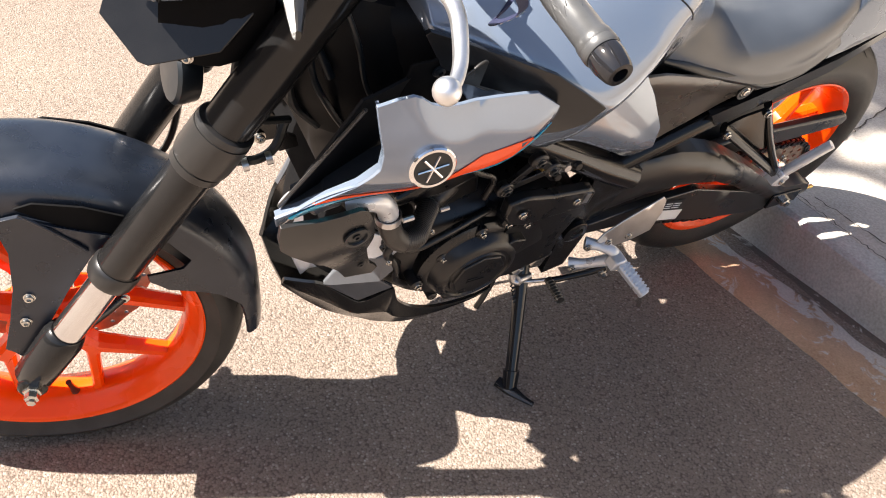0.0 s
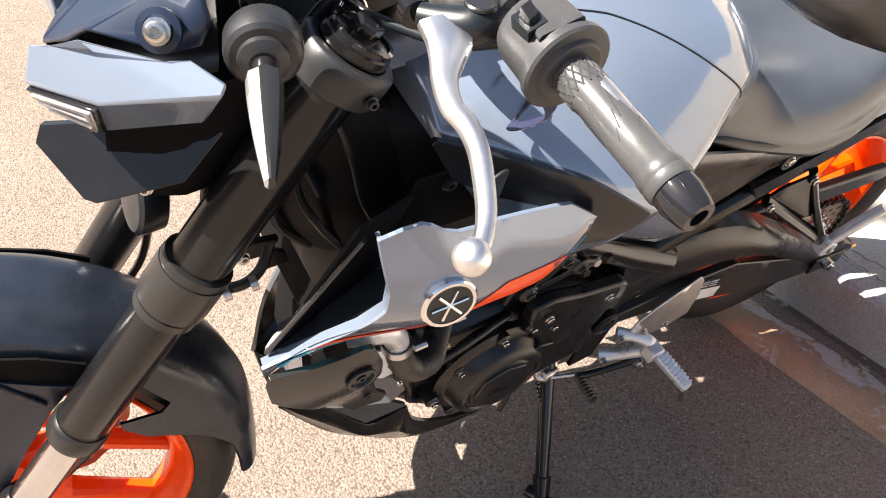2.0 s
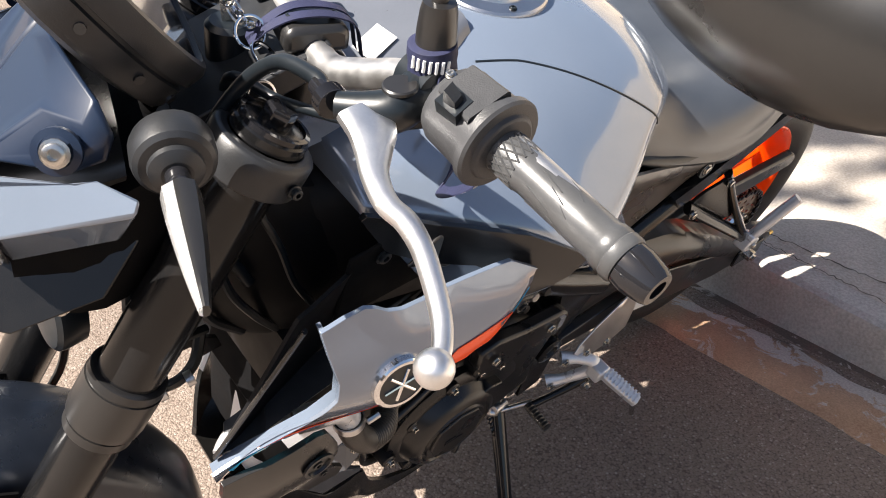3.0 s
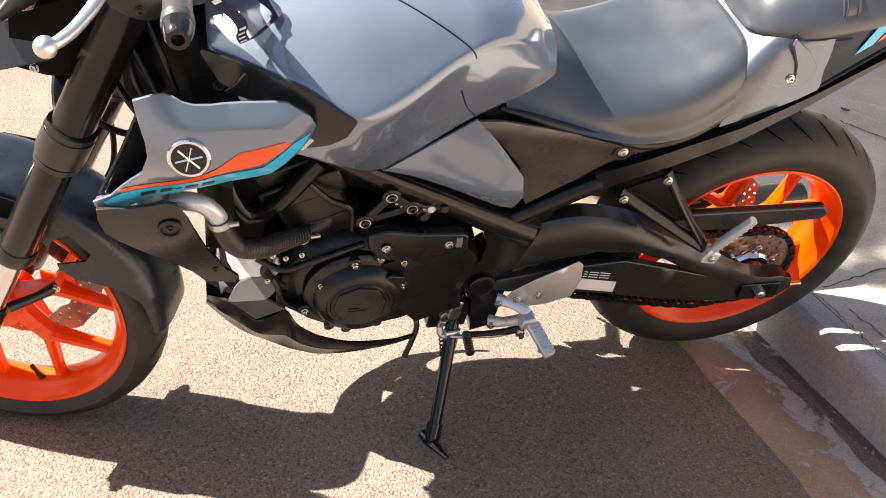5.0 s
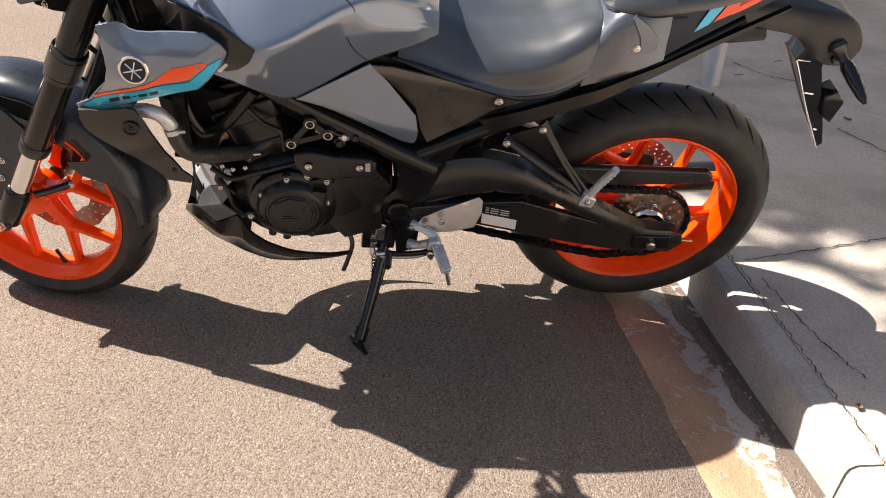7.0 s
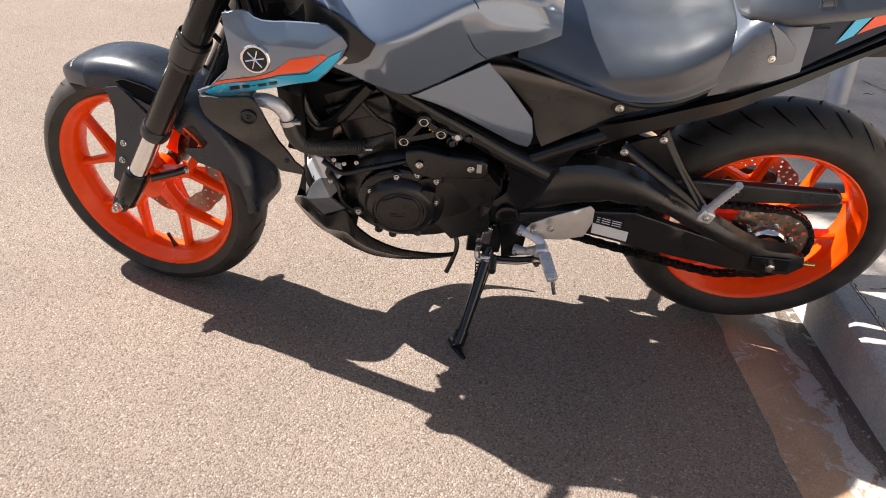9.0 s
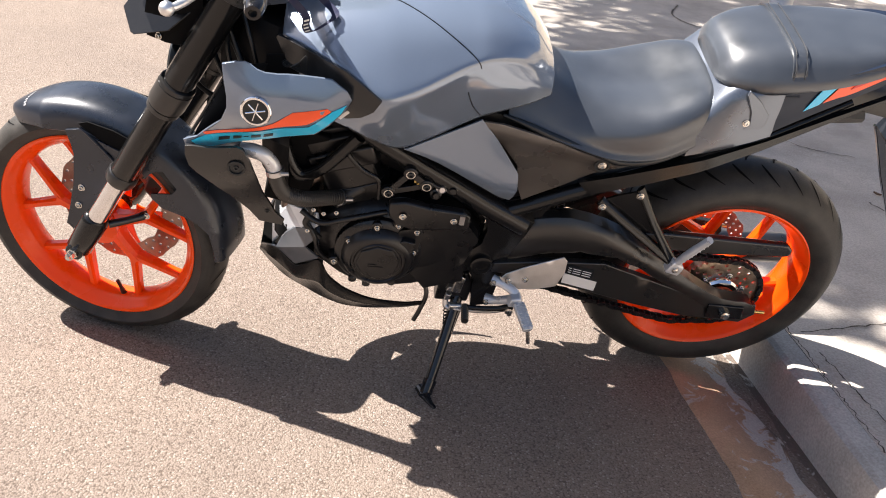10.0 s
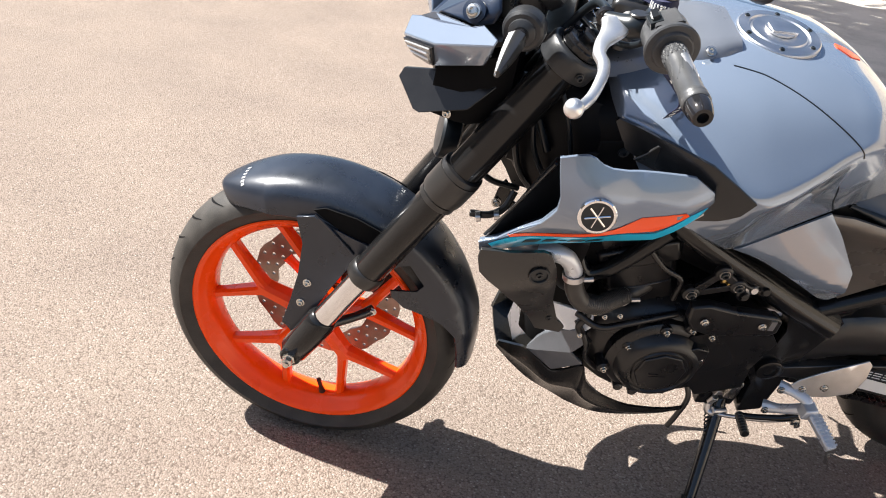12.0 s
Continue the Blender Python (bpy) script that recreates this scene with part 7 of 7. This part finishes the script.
# ---- ground ----
def asphalt():
    m = bpy.data.materials.new("asphalt")
    m.use_nodes = True
    n, ln = m.node_tree.nodes, m.node_tree.links
    b = n["Principled BSDF"]
    b.inputs["Roughness"].default_value = 0.9
    b.inputs["Specular IOR Level"].default_value = 0.25
    tc = n.new("ShaderNodeTexCoord")
    vor = n.new("ShaderNodeTexVoronoi")
    vor.inputs["Scale"].default_value = 235
    no = n.new("ShaderNodeTexNoise")
    no.inputs["Scale"].default_value, no.inputs["Detail"].default_value = 380, 5
    big = n.new("ShaderNodeTexNoise")
    big.inputs["Scale"].default_value, big.inputs["Detail"].default_value = 2.2, 6
    for t in (vor, no, big):
        ln.new(tc.outputs["Object"], t.inputs["Vector"])
    stone = n.new("ShaderNodeValToRGB")
    e = stone.color_ramp.elements
    e[0].position, e[0].color = 0.0, (0.192, 0.154, 0.130, 1)
    e[1].position, e[1].color = 0.90, (0.252, 0.208, 0.178, 1)
    pale = e.new(0.985)
    pale.color = (0.33, 0.29, 0.255, 1)
    sep = n.new("ShaderNodeSeparateColor")
    ln.new(vor.outputs["Color"], sep.inputs[0])
    ln.new(sep.outputs[0], stone.inputs[0])
    tar = n.new("ShaderNodeMapRange")
    tar.inputs[1].default_value, tar.inputs[2].default_value, tar.inputs[3].default_value, tar.inputs[4].default_value = 0.5, 0.85, 0.0, 0.9
    ln.new(vor.outputs["Distance"], tar.inputs[0])
    mix = n.new("ShaderNodeMix")
    mix.data_type = "RGBA"
    mix.inputs[7].default_value = (0.110, 0.085, 0.069, 1)
    ln.new(tar.outputs[0], mix.inputs[0])
    ln.new(stone.outputs[0], mix.inputs[6])
    tint = n.new("ShaderNodeMix")
    tint.data_type, tint.blend_type = "RGBA", "MULTIPLY"
    tr = n.new("ShaderNodeValToRGB")
    tr.color_ramp.elements[0].position, tr.color_ramp.elements[0].color = 0.32, (0.90, 0.88, 0.86, 1)
    tr.color_ramp.elements[1].position, tr.color_ramp.elements[1].color = 0.68, (1.06, 1.04, 1.0, 1)
    ln.new(big.outputs[0], tr.inputs[0])
    tint.inputs[0].default_value = 1
    ln.new(mix.outputs[2], tint.inputs[6])
    ln.new(tr.outputs[0], tint.inputs[7])
    ln.new(tint.outputs[2], b.inputs["Base Color"])
    h = n.new("ShaderNodeMath")
    h.operation = "MULTIPLY_ADD"
    h.inputs[1].default_value = -0.9
    ln.new(vor.outputs["Distance"], h.inputs[0])
    ln.new(no.outputs[0], h.inputs[2])
    bp = n.new("ShaderNodeBump")
    bp.inputs["Strength"].default_value, bp.inputs["Distance"].default_value = 0.9, 0.0026
    ln.new(h.outputs[0], bp.inputs["Height"])
    ln.new(bp.outputs[0], b.inputs["Normal"])
    return m


def stained(name, base, dark, pale, scale, cut, bump=0.003, grain=160):
    """Concrete or dirt: base colour with dark stains and pale patches of their own shapes."""
    m = bpy.data.materials.new(name)
    m.use_nodes = True
    n, ln = m.node_tree.nodes, m.node_tree.links
    b = n["Principled BSDF"]
    b.inputs["Roughness"].default_value = 0.88
    b.inputs["Specular IOR Level"].default_value = 0.25
    tc = n.new("ShaderNodeTexCoord")
    a = n.new("ShaderNodeTexNoise")
    a.inputs["Scale"].default_value, a.inputs["Detail"].default_value, a.inputs["Roughness"].default_value = scale, 9, 0.62
    c = n.new("ShaderNodeTexNoise")
    c.inputs["Scale"].default_value, c.inputs["Detail"].default_value, c.inputs["Roughness"].default_value, c.inputs["Distortion"].default_value = scale * 1.7, 10, 0.68, 0.6
    g = n.new("ShaderNodeTexNoise")
    g.inputs["Scale"].default_value, g.inputs["Detail"].default_value = grain, 5
    off = n.new("ShaderNodeMapping")
    off.inputs["Location"].default_value = (3.1, 7.7, 1.3)
    ln.new(tc.outputs["Object"], off.inputs[0])
    ln.new(tc.outputs["Object"], a.inputs["Vector"])
    ln.new(off.outputs[0], c.inputs["Vector"])
    ln.new(tc.outputs["Object"], g.inputs["Vector"])
    r1 = n.new("ShaderNodeValToRGB")
    r1.color_ramp.elements[0].position, r1.color_ramp.elements[0].color = 0.36, (*dark, 1)
    r1.color_ramp.elements[1].position, r1.color_ramp.elements[1].color = 0.60, (*base, 1)
    ln.new(a.outputs[0], r1.inputs[0])
    r2 = n.new("ShaderNodeMapRange")
    r2.inputs[1].default_value, r2.inputs[2].default_value = cut, cut + 0.09
    ln.new(c.outputs[0], r2.inputs[0])
    mx = n.new("ShaderNodeMix")
    mx.data_type = "RGBA"
    mx.inputs[7].default_value = (*pale, 1)
    ln.new(r2.outputs[0], mx.inputs[0])
    ln.new(r1.outputs[0], mx.inputs[6])
    gr = n.new("ShaderNodeMix")
    gr.data_type, gr.blend_type = "RGBA", "MULTIPLY"
    gr.inputs[0].default_value = 1
    gg = n.new("ShaderNodeValToRGB")
    gg.color_ramp.elements[0].position, gg.color_ramp.elements[0].color = 0.3, (0.78, 0.78, 0.78, 1)
    gg.color_ramp.elements[1].position, gg.color_ramp.elements[1].color = 0.7, (1.1, 1.1, 1.1, 1)
    ln.new(g.outputs[0], gg.inputs[0])
    ln.new(mx.outputs[2], gr.inputs[6])
    ln.new(gg.outputs[0], gr.inputs[7])
    ln.new(gr.outputs[2], b.inputs["Base Color"])
    hh = n.new("ShaderNodeMath")
    hh.operation = "ADD"
    ln.new(g.outputs[0], hh.inputs[0])
    ln.new(a.outputs[0], hh.inputs[1])
    bp = n.new("ShaderNodeBump")
    bp.inputs["Strength"].default_value, bp.inputs["Distance"].default_value = 0.6, bump
    ln.new(hh.outputs[0], bp.inputs["Height"])
    ln.new(bp.outputs[0], b.inputs["Normal"])
    return m


ASPHALT = asphalt()


def gutter_surface():
    """Reddish dirt, pale crusted residue along the middle and a dark damp stain at the foot of the kerb, each with a ragged edge of its own."""
    m = bpy.data.materials.new("gutter_surface")
    m.use_nodes = True
    n, ln = m.node_tree.nodes, m.node_tree.links
    b = n["Principled BSDF"]
    b.inputs["Roughness"].default_value, b.inputs["Specular IOR Level"].default_value = 0.9, 0.2
    tc, xyz = n.new("ShaderNodeTexCoord"), n.new("ShaderNodeSeparateXYZ")
    ln.new(tc.outputs["Object"], xyz.inputs[0])

    def tex(scale, detail, rough, warp=0.0):
        t = n.new("ShaderNodeTexNoise")
        for key, val in (("Scale", scale), ("Detail", detail), ("Roughness", rough), ("Distortion", warp)):
            t.inputs[key].default_value = val
        ln.new(tc.outputs["Object"], t.inputs["Vector"])
        return t.outputs[0]

    def calc(op, a, c, d=None):
        t = n.new("ShaderNodeMath")
        t.operation = op
        for i, v in enumerate((a, c, d)):
            if isinstance(v, (int, float)):
                t.inputs[i].default_value = v
            elif v is not None:
                ln.new(v, t.inputs[i])
        return t.outputs[0]

    def ramp(v, lo, hi):
        t = n.new("ShaderNodeMapRange")
        t.inputs[1].default_value, t.inputs[2].default_value = lo, hi
        ln.new(v, t.inputs[0])
        return t.outputs[0]

    def blend(fac, a, c, mode="MIX"):
        t = n.new("ShaderNodeMix")
        t.data_type, t.blend_type = "RGBA", mode
        for i, v in ((0, fac), (6, a), (7, c)):
            if isinstance(v, tuple):
                t.inputs[i].default_value = (*v, 1)
            elif isinstance(v, (int, float)):
                t.inputs[i].default_value = v
            else:
                ln.new(v, t.inputs[i])
        return t.outputs[2]

    u = calc("MULTIPLY_ADD", xyz.outputs[1], KERB_SLANT, xyz.outputs[0])
    soft, ragged, fine = tex(6, 8, 0.6), tex(17, 12, 0.66, 0.9), tex(220, 6, 0.6)
    dirt = blend(ramp(soft, 0.35, 0.65), (0.40, 0.255, 0.16), (0.53, 0.345, 0.22))
    edge = calc("MULTIPLY_ADD", soft, 0.11, u)
    damp = ramp(calc("MULTIPLY_ADD", ragged, 0.06, edge), 1.650, 1.690)
    col = blend(damp, dirt, (0.155, 0.125, 0.105))
    band = calc("MULTIPLY", ramp(edge, 1.560, 1.610), calc("SUBTRACT", 1.0, ramp(edge, 1.640, 1.70)))
    crust = ramp(calc("MULTIPLY_ADD", band, 0.19, ragged), 0.60, 0.65)
    col = blend(calc("MULTIPLY", crust, 0.85), col, (0.56, 0.52, 0.47))
    grain = n.new("ShaderNodeValToRGB")
    grain.color_ramp.elements[0].position, grain.color_ramp.elements[0].color = 0.3, (0.72, 0.72, 0.72, 1)
    grain.color_ramp.elements[1].position, grain.color_ramp.elements[1].color = 0.7, (1.12, 1.12, 1.12, 1)
    ln.new(fine, grain.inputs[0])
    ln.new(blend(1.0, col, grain.outputs[0], "MULTIPLY"), b.inputs["Base Color"])
    bp = n.new("ShaderNodeBump")
    bp.inputs["Strength"].default_value, bp.inputs["Distance"].default_value = 0.7, 0.004
    ln.new(calc("MULTIPLY_ADD", crust, 0.5, calc("ADD", fine, ragged)), bp.inputs["Height"])
    ln.new(bp.outputs[0], b.inputs["Normal"])
    return m


GUTTER = gutter_surface()
KERBCON = stained("kerb_concrete", (0.49, 0.465, 0.425), (0.36, 0.34, 0.31), (0.56, 0.535, 0.50), 4, 0.62)
PAVECON = stained("pavement_concrete", (0.53, 0.475, 0.415), (0.40, 0.355, 0.31), (0.59, 0.54, 0.48), 3, 0.62)


def at_kerb(u, y):
    """Plan place at the distance u measured from the road's middle towards the kerb."""
    return u - KERB_SLANT * y


def road_z(u):
    if u < 1.0:
        return 0.0
    if u < 1.43:
        return -0.034 * ((u - 1.0) / 0.43) ** 2
    return -0.034 - 0.044 * min(1, (u - 1.43) / 0.20)


def sheet(us, ys, zfun):
    bm = bmesh.new()
    rings(bm, [[(at_kerb(u, y), y, zfun(u, y)) for u in us] for y in ys], False, False)
    return bm


far = [-60, -20, -8, -4, -2.5]
ys_ = far + list(np.arange(-2.0, 2.01, 0.08)) + [2.5, 4, 8, 20, 60]
road = part("road", sheet([-60, -20, -8, -4, -2] + list(np.arange(-1, 1.40, 0.09)) + [1.41, 1.46, 1.54, 1.66], ys_, lambda u, y: road_z(u) + 0.0), ASPHALT)
tagged(road, "sunlit tan worn asphalt road", "road", kind="structure")


def wob(y, k):
    return 0.016 * noise.noise((y * 3.0, k, 0)) + 0.010 * noise.noise((y * 11.0, k, 4)) + 0.006 * noise.noise((y * 37.0, k, 8))


gut = bmesh.new()
ys_g = far + list(np.arange(-2.0, 2.01, 0.02)) + [2.5, 4, 8, 20, 60]
rings(gut, [[(at_kerb(u + w * wob(y, 1), y), y, road_z(u) + lift + 0.002 * noise.noise((u * 9, y * 9, 2)) * (u > 1.42)) for u, w, lift in ((1.385, 1, -0.004), (1.402, 1, 0.0015), (1.425, 0.8, 0.003), (1.46, 0.4, 0.003), (1.50, 0, 0.003), (1.54, 0, 0.003), (1.58, 0, 0.003), (1.62, 0, 0.003), (1.675, 0, 0.004))] for y in ys_g], False, False)
tagged(part("gutter", gut, GUTTER), "reddish dirt gutter with pale crust and damp stains", "gutter", kind="structure")


def kerb_top(y):
    return 0.052 + 0.05 * max(-0.8, min(0.15, y))


KB = 1.655
kerb = new("kerb")
tagged(kerb, "worn grey concrete kerb stones beside the gutter", "kerb", kind="structure")
y = -6.502
k = 0
while y < 6:
    ln_ = 1.0 if k % 3 else 0.96
    b_ = bmesh.new()
    rows = []
    nn = 10
    for i in range(nn + 1):
        yy = y + 0.0025 + (ln_ - 0.005) * i / nn
        e = 0.004 * noise.noise((yy * 6, 3.3, k))
        t = kerb_top(yy)
        j = 0.006 * noise.noise((k * 1.7, 0, 0))
        rows.append([(at_kerb(u, yy), yy, z) for u, z in ((KB - 0.02, -0.16), (KB + e, -0.075), (KB + 0.010 + e + j, t - 0.022), (KB + 0.016 + e + j, t - 0.008), (KB + 0.030 + e + j, t), (KB + 0.080, t + 0.003), (KB + 0.084, t - 0.01), (KB + 0.084, -0.16))])
    rings(b_, rows)
    part("kerb_stone", b_, KERBCON, kerb, sharp=18)
    y += ln_
    k += 1
pave = bmesh.new()
ysp = far + list(np.arange(-2.0, 3.01, 0.1)) + [4, 8, 20, 60]
rings(pave, [[(at_kerb(u, yy), yy, kerb_top(yy) + 0.002 + 0.012 * (u - 1.8) * (u < 6) + 0.05 * (u >= 6) + 0.003 * noise.noise((u * 2, yy * 2, 1))) for u in [1.7385, 1.80] + list(np.arange(1.9, 4.01, 0.15)) + [6, 10, 20, 60]] for yy in ysp], False, False)
tagged(part("pavement", pave, PAVECON), "cracked grey concrete pavement behind the kerb", "pavement", kind="structure")


# ---- pavement cracks, post, litter ----
CRACK = stained("crack_dirt", (0.09, 0.072, 0.058), (0.05, 0.041, 0.034), (0.19, 0.15, 0.11), 20, 0.58)


def pave_z(x, yy):
    u = x + KERB_SLANT * yy
    return kerb_top(yy) + 0.002 + 0.012 * (u - 1.8)


def crack(pts, width, seed):
    """A jagged dark joint in the pavement."""
    r = random.Random(seed)
    line = [Vector((p[0], p[1], 0)) for p in spline([(a, b, 0) for a, b in pts], 14)]
    rows = []
    for i, p in enumerate(line):
        d = (line[min(i + 1, len(line) - 1)] - line[max(i - 1, 0)]).normalized()
        n_ = Vector((-d.y, d.x, 0))
        p = p + n_ * r.uniform(-1, 1) * 0.005
        w = width * r.uniform(0.35, 1.3)
        rows.append([(q.x, q.y, pave_z(q.x, q.y) + 0.0045) for q in (p + n_ * w, p - n_ * w)])
    bm = bmesh.new()
    rings(bm, rows, False, False)
    return bm


pv = bpy.data.objects["pavement"]
for i, (pts, w) in enumerate((([(1.76, 0.145), (2.05, 0.23), (2.34, 0.325), (3.3, 0.62)], 0.0024), ([(2.75, 4.75), (2.60, 4.35), (2.68, 4.03), (3.1, 3.92)], 0.007), ([(2.43, 1.12), (2.52, 0.86), (2.56, 0.62)], 0.004),
                              ([(1.775, 0.06), (1.80, -0.10), (1.835, -0.24), (1.87, -0.33)], 0.0020), ([(1.80, 2.3), (2.4, 2.42), (3.2, 2.6)], 0.0024), ([(2.30, 1.9), (2.42, 1.7), (2.62, 1.62)], 0.003))):
    part("crack", crack(pts, w, i), CRACK, pv)
line = [(at_kerb(KB + 0.0865, yy), yy) for yy in np.arange(-1.6, 3.0, 0.12)]
part("crack", crack(line, 0.0016, 11), CRACK, pv)

GALV = surf("galvanised_post", (0.42, 0.44, 0.47), 0.45, 0.6, 0.12, 12, 0.0004, 300)
post = part("sign_post", lathe(bmesh.new(), [(0.05, 0), (0.05, 0.01), (0.044, 0.02), (0.044, 3.2), (0.03, 3.22)], (POST[0], POST[1], 0.05), (0, 0, 1), 32), GALV)
tagged(post, "round galvanised metal post set in the pavement", "post")

DRYLEAF = surf("dry_leaf", (0.16, 0.09, 0.05), 0.7, 0, 0.3, 60, 0.0004, 300)
TWIG = surf("dry_twig", (0.055, 0.042, 0.032), 0.8, 0, 0.3, 80)
PEBBLE = surf("pale_grit", (0.42, 0.39, 0.35), 0.8, 0, 0.3, 200)
for x, yy, ln_, a_ in ((1.812, -0.420, 0.009, 0.9), (2.512, 1.215, 0.016, 2.2)):
    b_ = bmesh.new()
    rings(b_, [[Vector((x, yy, pave_z(x, yy) + 0.002)) + Vector((math.cos(a_) * u * ln_ - math.sin(a_) * v * w_, math.sin(a_) * u * ln_ + math.cos(a_) * v * w_, 0.004 * abs(v) + 0.003 * u * u + h)) for v, h in ((-1, 0), (0, -0.001), (1, 0), (1, 0.0008), (0, -0.0002), (-1, 0.0008))] for u, w_ in ((-1, 0.001), (-0.5, 0.006), (0, 0.009), (0.5, 0.006), (1, 0.001))])
    tagged(part("dry_leaf", b_, DRYLEAF), "small curled brown dry leaf lying on the pavement", "leaf", "fallen leaves")
for x, yy, ln_, a_ in ((2.518, 1.931, 0.030, 0.5), (2.269, 1.723, 0.022, 0.1)):
    d_ = Vector((math.cos(a_), math.sin(a_), 0)) * ln_
    c_ = Vector((x, yy, pave_z(x, yy) + 0.004))
    tagged(part("twig", tube(bmesh.new(), [c_ - d_, c_ - d_ * 0.3 + Vector((0.004, 0.003, 0.002)), c_ + d_ * 0.4, c_ + d_ + Vector((0, 0, 0.003))], [0.0010, 0.0016, 0.0014, 0.0008], 6), TWIG), "short dark dry twig lying on the pavement", "twig", "fallen twigs")
rg = random.Random(12)
verts, faces = [], []
for k in range(260):
    c_ = Vector((rg.uniform(-0.7, 1.36), rg.uniform(-1.1, 0.7), 0))
    r_ = rg.uniform(0.0010, 0.0026)
    c_.z = road_z(c_.x + KERB_SLANT * c_.y) + r_ * 0.4
    i = len(verts)
    for p in ((1, 0, 0), (0, 1, 0), (-1, 0, 0), (0, -1, 0), (0, 0, 0.9), (0, 0, -0.6)):
        verts.append(tuple(c_ + Vector(p) * r_ * rg.uniform(0.6, 1.2)))
    faces += [(i + a, i + (a + 1) % 4, i + 4) for a in range(4)] + [(i + (a + 1) % 4, i + a, i + 5) for a in range(4)]
me = bpy.data.meshes.new("grit")
me.from_pydata(verts, [], faces)
me.materials.append(PEBBLE)
tagged(new("grit", me), "pale loose grit scattered on the asphalt", "grit", kind="stuff")

# ---- the street tree that shades the pavement, and unseen walls added for reflections ----
BARK = stained("bark", (0.13, 0.10, 0.075), (0.07, 0.055, 0.042), (0.2, 0.17, 0.13), 8, 0.6, 0.02, 60)
LEAF = surf("leaf", (0.060, 0.11, 0.030), 0.5, 0, 0.35, 3, 0, 60)
tree = new("street_tree")
tree.location = (2.2, 6.9, 0.05)
tagged(tree, "leafy street tree that throws dappled shade on the pavement", "tree")
tr = bmesh.new()
tube(tr, [(0, 0, 0), (-0.10, -0.05, 1.2), (-0.5, -0.3, 2.8), (-1.3, -0.8, 4.6), (-2.4, -1.4, 6.2)], [0.24, 0.18, 0.15, 0.12, 0.07], 16)
rnd = random.Random(5)
limbs = []
for k in range(9):
    a = 2 * math.pi * k / 9 + rnd.uniform(-0.3, 0.3)
    r_ = rnd.uniform(1.2, 2.3)
    limbs.append([(-0.55 - 0.19 * k, -0.33 - 0.11 * k, 2.9 + 0.36 * k), (-1.8 + 0.5 * r_ * math.cos(a), -1.2 + 0.5 * r_ * math.sin(a), 5.2 + 0.12 * k), (-3.0 + r_ * math.cos(a), -1.8 + r_ * math.sin(a), 6.6 + rnd.uniform(-0.4, 0.6))])
part("trunk", tr, BARK, tree)
for l in limbs:
    part("limb", tube(bmesh.new(), l, [0.06, 0.04, 0.015], 8), BARK, tree)
verts, faces = [], []
LIFT = np.array((-1.50, -0.40, 2.25))
centre = np.array((-2.25, -2.1, 4.75)) + LIFT
clumps = []
for k in range(380):
    v = np.array([rnd.gauss(0, 1) for _ in range(3)])
    v = v / np.linalg.norm(v) * rnd.random() ** 0.5 * np.array((2.6, 3.5, 0.75))
    clumps.append(centre + v)
for k in range(62):
    clumps.append(np.array((rnd.uniform(-4.6, -2.8), rnd.uniform(-4.35, -1.3), rnd.uniform(4.4, 5.0))) + LIFT)
for c_ in clumps:
    for _ in range(76):
        q = c_ + np.array([rnd.gauss(0, 0.24) for _ in range(3)])
        e1 = np.array([rnd.gauss(0, 1) for _ in range(3)])
        e1 /= np.linalg.norm(e1)
        e2 = np.cross(e1, [rnd.gauss(0, 1) for _ in range(3)])
        e2 /= np.linalg.norm(e2) + 1e-9
        s_ = rnd.uniform(0.075, 0.125)
        i = len(verts)
        verts += [tuple(q - e1 * s_), tuple(q + e2 * s_ * 0.45), tuple(q + e1 * s_), tuple(q - e2 * s_ * 0.45)]
        faces.append((i, i + 1, i + 2, i + 3))
me = bpy.data.meshes.new("crown")
me.from_pydata(verts, [], faces)
me.materials.append(LEAF)
crown = new("crown", me)
crown.parent = tree
tagged(crown, kind="stuff")

BACKDROP = stained("backdrop_wall", (0.42, 0.36, 0.29), (0.33, 0.28, 0.22), (0.48, 0.42, 0.35), 2, 0.62)
# unseen walls, added so glossy parts don't reflect sky down to the horizon
for nm, x0, x1, h_ in (("wall_east", 8.0, 8.25, 3.4), ("wall_west", -11.25, -11.0, 4.2)):
    b_ = bmesh.new()
    rings(b_, [[(x, yy, z) for x, z in ((x0, -0.1), (x1, -0.1), (x1, h_), (x0, h_))] for yy in (-60, 60)])
    tagged(part(nm, b_, BACKDROP, bevel=0.02), "unseen plain wall added to close the street in reflections", "wall", kind="structure")
